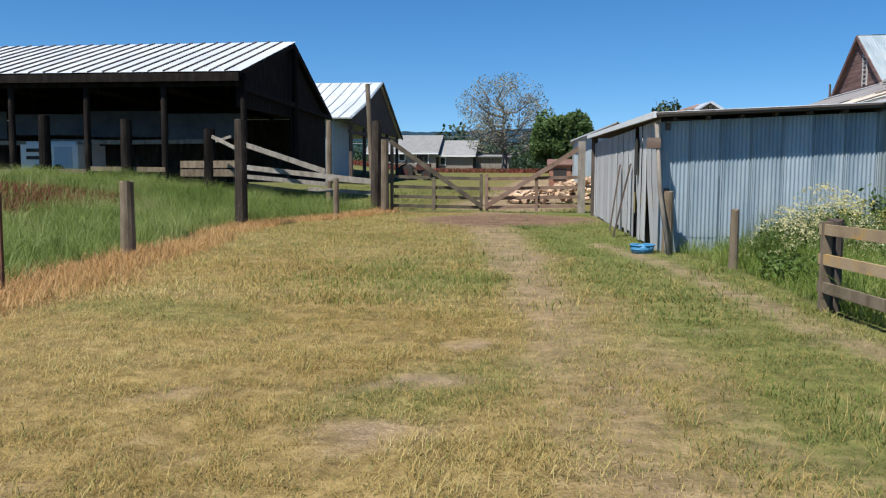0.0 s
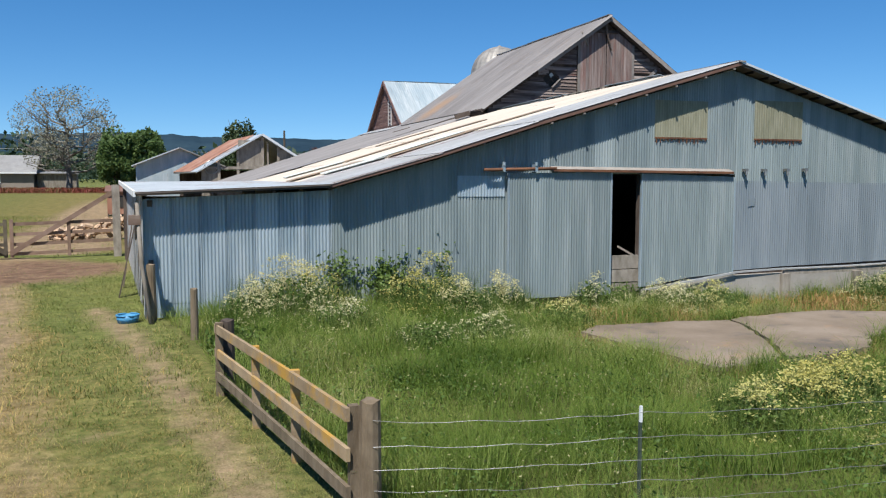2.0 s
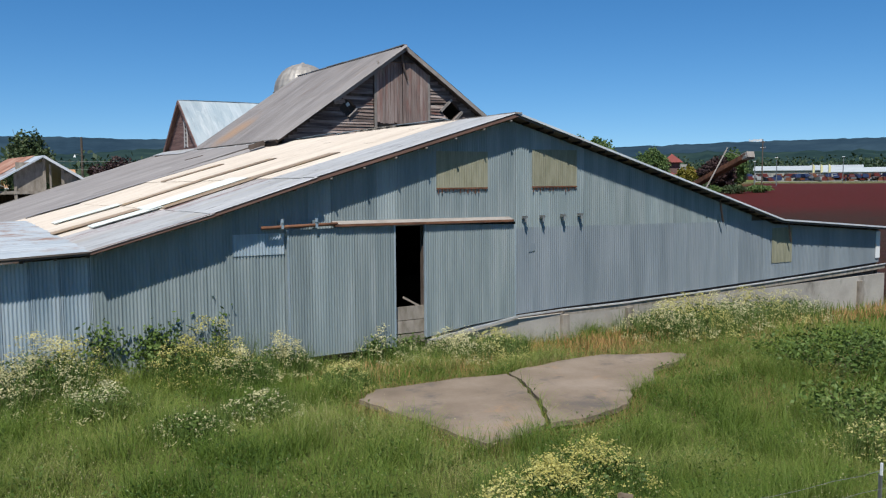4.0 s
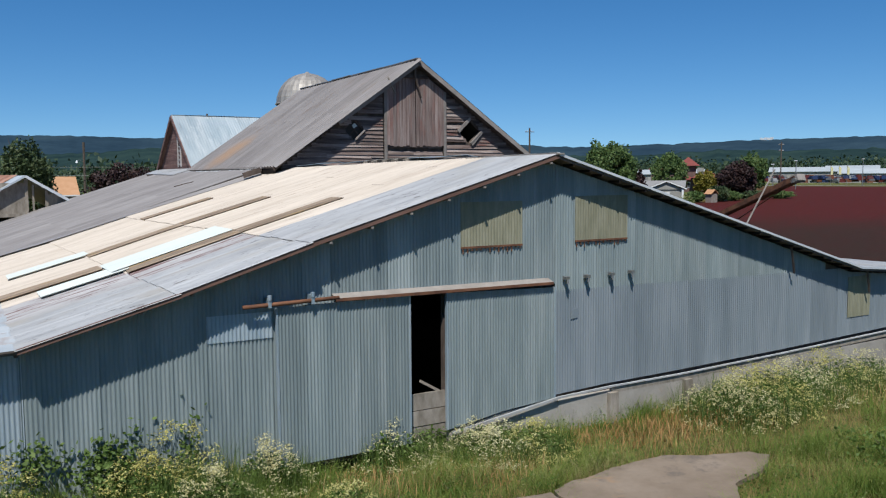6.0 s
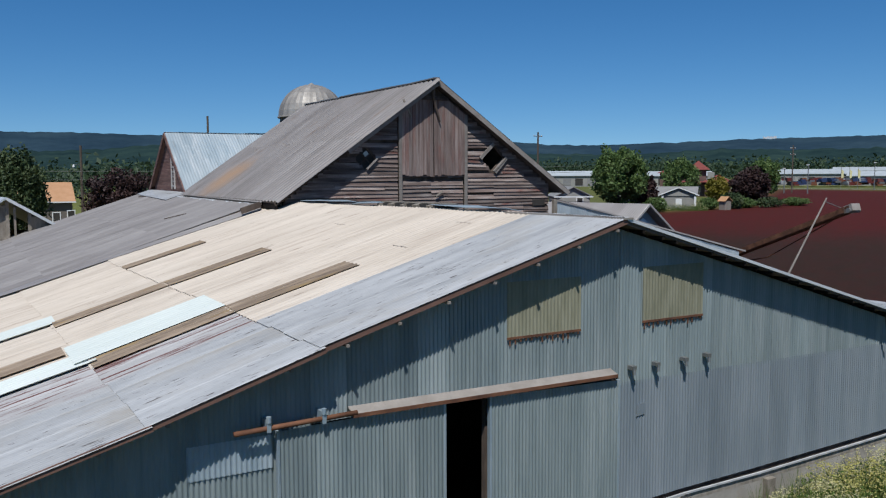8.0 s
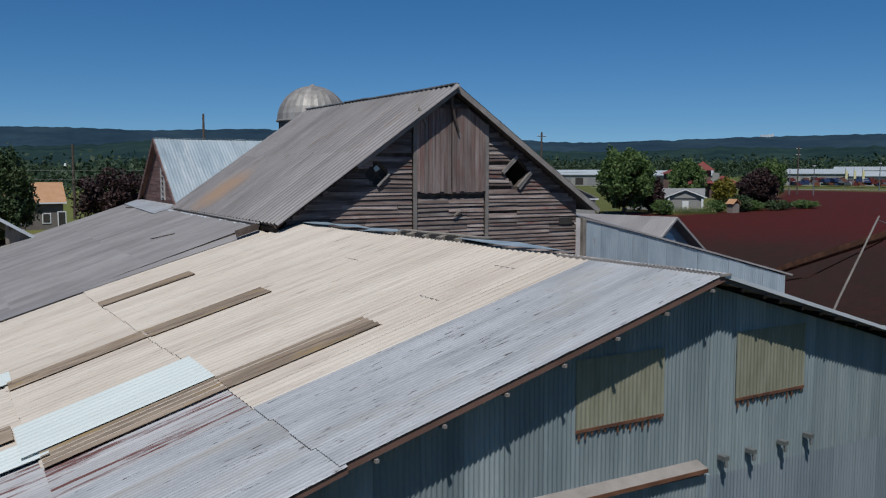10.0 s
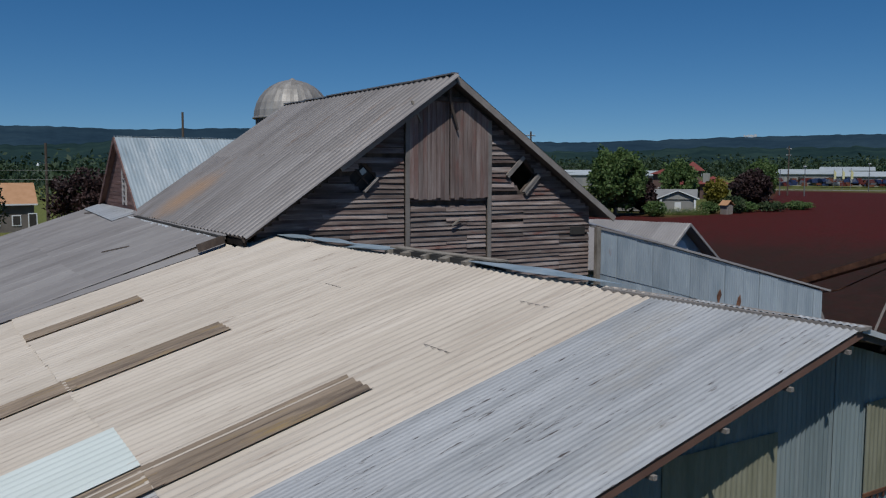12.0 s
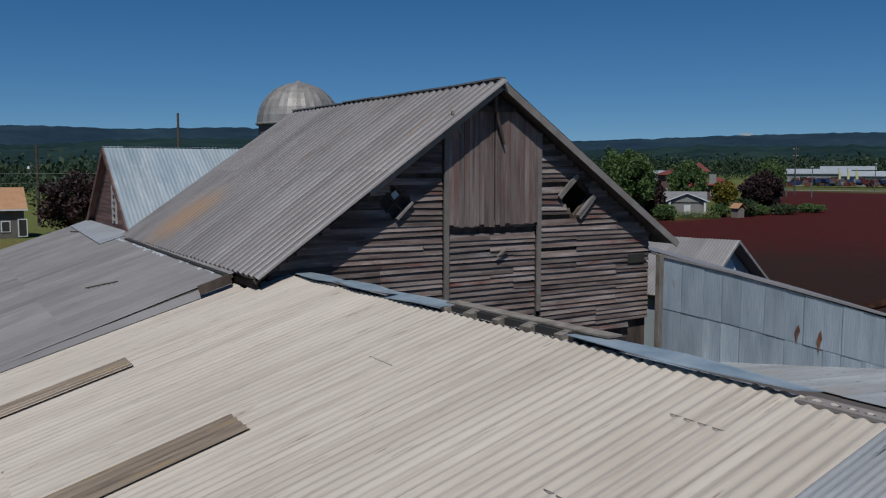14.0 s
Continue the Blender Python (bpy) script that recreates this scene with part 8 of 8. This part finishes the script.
# the wall's brown is darkened to stand for shade on it
house("tan_roofed_house", 12.0, 20.6, 127.3, 134, 0.0, 3.6, 6.0, surf("shade_brown_wall", [(0.13, 0.11, 0.095), (0.18, 0.155, 0.135)], 1.0, rand=0.05), WARMSH, "brown house with shade-darkened wall colour and an orange-tan shingle roof", [(18.6, 0.9, 0.8, 1.1), (16.2, 0.9, 1.0, 1.1), (20.4, 0.3, 0.8, 1.9)])
grey_house = house("grey_roofed_house", -3.6, 3.6, 0, 6, 0, 2.0, 3.5, PALEWALL, SHINGLE, "low pale house with a grey roof and gabled porch", [(-2.4, 0.8, 0.8, 0.9), (-0.8, 0.8, 0.8, 0.9)])
part("porch_roof", Mesh().slab([(0.2, -1.6, 1.9), (2.2, -1.6, 3.4), (2.2, 2.0, 3.4), (0.2, 2.0, 1.9)], 0.1), SHINGLE, grey_house)
part("porch_roof", Mesh().slab([(2.2, -1.6, 3.4), (4.2, -1.6, 1.9), (4.2, 2.0, 1.9), (2.2, 2.0, 3.4)], 0.1), SHINGLE, grey_house)
part("porch_gable", Mesh().slab([(0.5, -1.4, 1.8), (3.9, -1.4, 1.8), (2.2, -1.4, 3.2)], 0.1), PALEWALL, grey_house)
part("porch_edge", Mesh().beam((0.2, -1.62, 1.9), (2.2, -1.62, 3.4), 0.05, 0.15).beam((2.2, -1.62, 3.4), (4.2, -1.62, 1.9), 0.05, 0.15), WHITEPAINT, grey_house)
part("porch_wall", Mesh().box(0.5, 3.9, -1.3, -1.2, -0.6, 1.85), PALEWALL, grey_house)
part("porch_door", Mesh().box(1.9, 2.5, -1.34, -1.305, -0.4, 1.3), WHITEPAINT, grey_house)
for x in (0.6, 3.8):
    part("porch_post", Mesh().beam((x, -1.4, -0.3), (x, -1.4, 1.9), 0.2, 0.2, up=(0, 1, 0)), WHITEPAINT, grey_house)
grey_house.matrix_basis = pose(107.6, 108.4, 1.7, 0, 0, -48.7) @ Matrix.Diagonal((1.6, 1.35, 0.86, 1))
back_house = house("grey_roofed_house", -2.5, 2.5, 0, 8, 0, 1.9, 3.2, PALEWALL, SHINGLE, "pale gabled house with a grey roof near the tall tree", [(1.0, 0.7, 0.8, 0.8)], along="y")
back_house.matrix_basis = pose(86.3, 104.0, 1.8, 0, 0, -30)
for k, (x, y) in enumerate(((103.5, 103.5), (105.5, 101.5), (107.2, 99.3))):
    flower_bush(x, y, 1.2, 1.3, 400 + k, F_WHITE, "white flowering garden shrub", 700)
for k, (x, y, h, w, mat, lab) in enumerate((
    (100.5, 101.5, 2.2, 3.2, L_GREEN, "rounded green garden shrub"), (110.2, 100.0, 1.8, 2.8, L_GREEN, "rounded green garden shrub"), (113.6, 98.2, 2.6, 3.4, L_DARK, "dark green garden shrub"),
    (117.0, 98.6, 1.6, 3.6, L_GREEN, "low green hedge bush at the field edge"), (120.8, 96.8, 1.5, 4.2, L_DARK, "low dark hedge bush at the field edge"), (126.8, 96.5, 1.3, 4.0, L_GREEN, "low green hedge bush at the field edge"))):
    tree("garden_shrub", lab, x, y, h, w, mat, 60 + k, 700, 0.16, 0.05, lobes=6)
garden_shed = thing("garden_shed", "little tan garden shed at the field edge", "shed", (111.2, 97.3, 1.2))
part("wall_block", Mesh().box(110.5, 111.9, 96.8, 98.0, 0.8, 2.6), TANWALL, garden_shed)
part("roof", Mesh().slab([(110.3, 96.6, 2.55), (111.2, 96.6, 3.3), (111.2, 98.2, 3.3), (110.3, 98.2, 2.55)], 0.06), WARMSH, garden_shed)
part("roof", Mesh().slab([(111.2, 96.6, 3.3), (112.1, 96.6, 2.55), (112.1, 98.2, 2.55), (111.2, 98.2, 3.3)], 0.06), WARMSH, garden_shed)
part("door", Mesh().box(110.9, 111.5, 96.76, 96.8, 1.2, 2.4), GREYWOOD, garden_shed)

rest = thing("red_roofed_building", "dark brick building with red hipped roofs and a small tower", "building", (0, 0, 0))


def hip_roof(x0, x1, y0, y1, z0, z1, parent, over=0.8):
    x0, x1, y0, y1 = x0 - over, x1 + over, y0 - over, y1 + over
    r = min(x1 - x0, y1 - y0) / 2 * 0.98
    a, b = ((x0 + r, (y0 + y1) / 2, z1), (x1 - r, (y0 + y1) / 2, z1)) if x1 - x0 >= y1 - y0 else (((x0 + x1) / 2, y0 + r, z1), ((x0 + x1) / 2, y1 - r, z1))
    m = Mesh()
    v = [(x0, y0, z0), (x1, y0, z0), (x1, y1, z0), (x0, y1, z0), a, b]
    f = [(0, 1, 5, 4), (1, 2, 5), (2, 3, 4, 5), (3, 0, 4), (3, 2, 1, 0)] if x1 - x0 >= y1 - y0 else [(0, 1, 4), (1, 2, 5, 4), (2, 3, 5), (3, 0, 4, 5), (3, 2, 1, 0)]
    m.add(v, f)
    return part("roof", m, REDROOF, parent, "red hipped roof")


for x0, x1, y0, y1, ez0, rz0 in ((-7.0, -0.6, 4.0, 12.0, 5.0, 6.5), (-0.4, 3.0, -1.5, 2.0, 5.7, 7.7), (2.7, 7.9, -6.0, 0.0, 3.0, 4.6), (-2.6, 2.6, -5.0, -1.6, 2.6, 3.6)):
    part("wall_block", Mesh().box(x0, x1, y0, y1, -1.5, ez0), BRICK, rest)
    hip_roof(x0, x1, y0, y1, ez0, rz0, rest)
    n = max(2, int((x1 - x0) / 2.4))
    for k in range(n):
        cx = x0 + (x1 - x0) * (k + 0.5) / n
        fr = part("window", Mesh().box(cx - 0.5, cx + 0.5, y0 - 0.06, y0 - 0.01, 0.9, 2.1), WHITEPAINT, rest)
        part("pane", Mesh().box(cx - 0.42, cx + 0.42, y0 - 0.08, y0 - 0.065, 0.98, 2.02), DARKIN, fr)
part("chimney_block", Mesh().box(3.2, 4.6, -6.2, -5.0, 3.2, 5.2), PALEWALL, rest)
rest.matrix_basis = pose(148, 139, 2.0, 0, 0, -47)


def warehouse(x, y, yaw, l, w, h, label, bays=8):
    t = thing("warehouse", label, "warehouse", (0, 0, 0), group="pale warehouses beyond the field")
    part("wall_block", Mesh().box(-l / 2, l / 2, 0, w, -1, h), PALEWALL, t)
    part("roof", Mesh().slab([(-l / 2 - 0.5, -0.5, h - 0.1), (l / 2 + 0.5, -0.5, h - 0.1), (l / 2 + 0.5, w / 2, h + 1.6), (-l / 2 - 0.5, w / 2, h + 1.6)], 0.2), LIGHTROOF, t)
    part("roof", Mesh().slab([(-l / 2 - 0.5, w / 2, h + 1.6), (l / 2 + 0.5, w / 2, h + 1.6), (l / 2 + 0.5, w + 0.5, h - 0.1), (-l / 2 - 0.5, w + 0.5, h - 0.1)], 0.2), LIGHTROOF, t)
    for k in range(bays):
        cx = -l / 2 + l * (k + 0.5) / bays
        part("bay_door", Mesh().box(cx - l / bays * 0.32, cx + l / bays * 0.32, -0.06, -0.01, 0.2, h * 0.7), SHINGLE if k % 3 else DARKIN, t)
    t.matrix_basis = pose(x, y, 2.6, 0, 0, yaw)
    return t


warehouse(281, 204, -55, 27, 14, 4.2, "long pale warehouse with a light metal roof")
warehouse(292, 181, -57, 30, 14, 3.4, "low pale warehouse with a light metal roof")
warehouse(364, 242, -57, 22, 14, 5.5, "tall pale warehouse with a light metal roof", 4)
warehouse(308, 152, -60, 40, 14, 3.2, "low pale warehouse with a light metal roof")
warehouse(202, 240, -42, 34, 14, 3.8, "pale warehouse behind the tall green tree")
warehouse(228, 226, -45, 30, 14, 3.6, "pale warehouse behind the red-roofed building")

# cars and machines on the far lot, too many and too small to tell apart
rr = random.Random(91)
CARS = [surf("car_paint_%s" % n, [c, c], 1.0, rough=0.35, rand=0.0) for n, c in (("red", (0.12, 0.025, 0.02)), ("blue", (0.03, 0.045, 0.11)), ("white", (0.3, 0.3, 0.3)), ("grey", (0.12, 0.12, 0.13)), ("orange", (0.16, 0.06, 0.03)))]
m = Mesh()
for k in range(150):
    u, v = rr.uniform(0, 1), rr.uniform(0, 1)
    x, y = 246 + 34 * u + 12 * v, 196 - 52 * u + 9 * v
    a, ci = rr.uniform(-0.3, 0.3) + 0.9, rr.choices(range(5), (5, 5, 3, 2, 2))[0]
    c, s = math.cos(a), math.sin(a)
    z = 2.4 + rr.uniform(0, 1.6)
    for x0, x1, y0, y1, z0, z1 in ((-2.1, 2.1, -0.9, 0.9, 0.3, 0.95), (-1.2, 1.0, -0.8, 0.8, 0.95, 1.5)):
        n = len(m.v)
        m.box(x0, x1, y0, y1, z0, z1, ci)
        for i in range(n, len(m.v)):
            p = m.v[i]
            m.v[i] = (x + p[0] * c - p[1] * s, y + p[0] * s + p[1] * c, z + p[2])
laid(new("parked_cars", m.make("parked_cars", CARS)), "rows of red, blue and white vehicles on a distant lot", "cars", kind="stuff")
road_m = Mesh()
pts = [(180, 212), (213, 162), (227, 141), (270, 77), (330, -15)]
for (x0, y0), (x1, y1) in zip(pts, pts[1:]):
    road_m.add([(x0, y0, ground_z(x0, y0) + 0.05), (x1, y1, ground_z(x1, y1) + 0.05), (x1 + 5, y1 + 3, ground_z(x1 + 5, y1 + 3) + 0.05), (x0 + 5, y0 + 3, ground_z(x0 + 5, y0 + 3) + 0.05)], [(0, 1, 2, 3)])
tagged(part("road", road_m, surf("pale_road", [(0.26, 0.245, 0.22), (0.33, 0.31, 0.28)], 0.5, rand=0.0), None), "pale road edging the crimson field", "road", kind="structure")


def street_lamp(x, y, h, label="grey steel lamp post beside the road"):
    t = thing("street_lamp", label, "lamp post", (x, y, 0.5), group="lamp posts by the road")
    part("pole", Mesh().rod([(x, y, 0.2), (x, y, h)], [0.16, 0.08], 8), WIRE, t)
    part("arm", Mesh().rod([(x, y, h - 0.1), (x - 0.9, y - 0.6, h + 0.1)], 0.05, 6), WIRE, t)
    part("head", Mesh().box(x - 1.3, x - 0.7, y - 0.85, y - 0.45, h + 0.0, h + 0.18), WHITEPAINT, t)


street_lamp(170.5, 126.4, 8.6)
street_lamp(171.5, 133.3, 7.9)
street_lamp(216, 140, 9.5)


def power_pole(x, y, z0, h, label, arms=1, lamp=False, r=0.17):
    t = thing("power_pole", label, "power pole", (x, y, z0))
    part("pole", Mesh().rod([(x, y, z0 - 0.3), (x + 0.05, y, z0 + h)], [r, r * 0.7], 8), BARK, t)
    for k in range(arms):
        zz = z0 + h - 0.7 - 1.4 * k
        part("cross_arm", Mesh().beam((x - 0.9, y, zz), (x + 0.9, y, zz), 0.1, 0.12), BARK, t)
        for s in (-0.8, -0.4, 0.4, 0.8):
            part("insulator", Mesh().rod([(x + s, y, zz + 0.05), (x + s, y, zz + 0.25)], [0.05, 0.03], 6), WHITEPAINT, t)
    if lamp:
        part("lamp_arm", Mesh().rod([(x, y, z0 + h * 0.72), (x - 0.7, y - 0.3, z0 + h * 0.75), (x - 1.1, y - 0.4, z0 + h * 0.74)], 0.04, 6), WIRE, t)
        part("lamp_head", Mesh().rod([(x - 1.1, y - 0.4, z0 + h * 0.745), (x - 1.15, y - 0.42, z0 + h * 0.71)], [0.10, 0.2], 8), WHITEPAINT, t)
    return t


power_pole(24.7, 150.1, 0.0, 11.6, "wooden power pole with a yard lamp", 0, True, 0.24)
power_pole(47.7, 161.1, 0.0, 17.6, "tall wooden power pole behind the red barn", 0, False, 0.27)
power_pole(92.2, 120.7, 0.5, 13.4, "tall wooden power pole behind the old barn", 1, False, 0.2)
power_pole(172.5, 132, 2.0, 11.2, "tall pole with cross arms beyond the field", 2)
wires = thing("power_lines", "overhead lines slung between the poles", "power line", (24, 148, 8))
for z in (7.55, 6.2):
    pts = []
    for i in range(25):
        t = i / 24
        pts.append((-60 + 190 * t, 146 + 8 * t, z + 0.9 * ((t - 0.44) * 2) ** 2))
    part("line", Mesh().rod(pts, 0.03, 4), WIRE, wires)
flags = thing("banner_flags", "three pale yellow banner flags by the lot", "flags", (228, 156, 2))
FLAG = surf("yellow_banner", [(0.62, 0.56, 0.25), (0.72, 0.68, 0.42)], 1.0, rand=0.05)
for k in range(3):
    x, y = 227.6 + 1.2 * k, 157.6 - 1.8 * k
    fp = part("flag_pole", Mesh().rod([(x, y, 1.5), (x, y, 8.6)], 0.06, 6), WIRE, flags)
    part("banner", Mesh().slab([(x + 0.08, y, 5.4), (x + 0.4, y - 0.5, 5.5), (x + 0.4, y - 0.5, 7.4), (x + 0.08, y, 8.0)], 0.03), FLAG, fp)

# woods: many small trees behind the fields, one mesh
rng = np.random.default_rng(77)
pts, sizes = [], []
for k in range(3900):
    az = math.radians(rng.uniform(-52, 78))
    deg = math.degrees(az)
    d = rng.uniform(210, 620) if deg < 28 else rng.uniform(500, 900)
    if deg < -8:
        d = rng.uniform(380, 800)
    h = rng.uniform(5.0, 10.5) * (0.75 + d / 900) * (1.0 if deg < 28 else 1.12)
    x, y = math.sin(az) * d, math.cos(az) * d
    z = ground_z(x, y)
    if -12 < deg < 22 and k % 3 == 0:
        h *= 1.3
    n = 38
    q = rng.normal(0, 1, (n, 3))
    q /= np.linalg.norm(q, axis=1)[:, None]
    q *= rng.uniform(0.35, 1.1, n)[:, None] * np.array([h * 0.42, h * 0.42, h * 0.5])
    pts.append(np.array([x, y, z + h * 0.5]) + q)
    sizes.append(np.full(n, h * 0.07))
L_WOODS = leafy("woods", [(0.018, 0.036, 0.022), (0.03, 0.054, 0.028), (0.046, 0.074, 0.034), (0.066, 0.094, 0.042)], trans=0.15)
laid(new("far_woods", leaf_mesh("far_woods", np.concatenate(pts), np.concatenate(sizes), L_WOODS, rng)), "belts of dark trees behind the fields", "woods", kind="stuff")

# hills: the blue of distance haze is put into their colour
HILL = surf("haze_blue_hills", [(0.018, 0.036, 0.056), (0.025, 0.047, 0.069), (0.034, 0.060, 0.082)], 0.006, (1, 1, 2.5), 1.0, 0.0, 0.0, 0.05, 0.0, 0.22, spec=0.0)


def hill_range(name, dist, base_h, amp, seed, label):
    m = Mesh()
    n, rows = 1100, 7
    for j in range(rows):
        f = j / (rows - 1)
        for i in range(n + 1):
            az = math.radians(-75 + 190 * i / n)
            t = i / n
            h = base_h + amp * noise.noise(Vector((t * 9, seed, 0))) + amp * 0.45 * noise.noise(Vector((t * 27, seed, 4)))
            h += 2.0 + 4.2 * noise.noise(Vector((t * 190, seed, 1))) + 2.6 * noise.noise(Vector((t * 410, seed, 6)))
            h += 0.17 * base_h * (1 - smooth01(12, 40, -75 + 190 * t))
            d = dist + 700 * f + 60 * noise.noise(Vector((t * 20, f * 3, seed)))
            m.v.append((math.sin(az) * d, math.cos(az) * d, -10 + (h + 10) * math.sin(f * math.pi / 2) ** 0.8))
    for j in range(rows - 1):
        for i in range(n):
            a = j * (n + 1) + i
            m.f.append((a, a + 1, a + n + 2, a + n + 1))
            m.m.append(0)
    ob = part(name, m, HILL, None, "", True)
    return tagged(ob, label, "hills", kind="structure")


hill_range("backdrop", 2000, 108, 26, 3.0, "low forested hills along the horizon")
# nearer slopes: dark green with a weaker haze tint mixed into the colour
HILL = surf("near_haze_tinted_hills", [(0.015, 0.031, 0.034), (0.022, 0.042, 0.042), (0.032, 0.056, 0.050)], 0.012, (1, 1, 2.5), 1.0, 0.0, 0.0, 0.08, 0.0, 0.25, spec=0.0)
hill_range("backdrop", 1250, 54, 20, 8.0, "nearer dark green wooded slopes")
rr = random.Random(12)
m = Mesh()
for k in range(9):
    az, d = math.radians(51.0 + 0.09 * k + rr.uniform(-0.02, 0.02)), 2720
    x, y, z = math.sin(az) * d, math.cos(az) * d, 112 + rr.uniform(-2, 2)
    m.box(x - 1.6, x + 1.6, y - 1.5, y + 1.5, z - 3, z + 4)
tagged(part("hill_houses", m, WHITEPAINT, None), "white houses near the crest of the hill", "houses", kind="stuff")
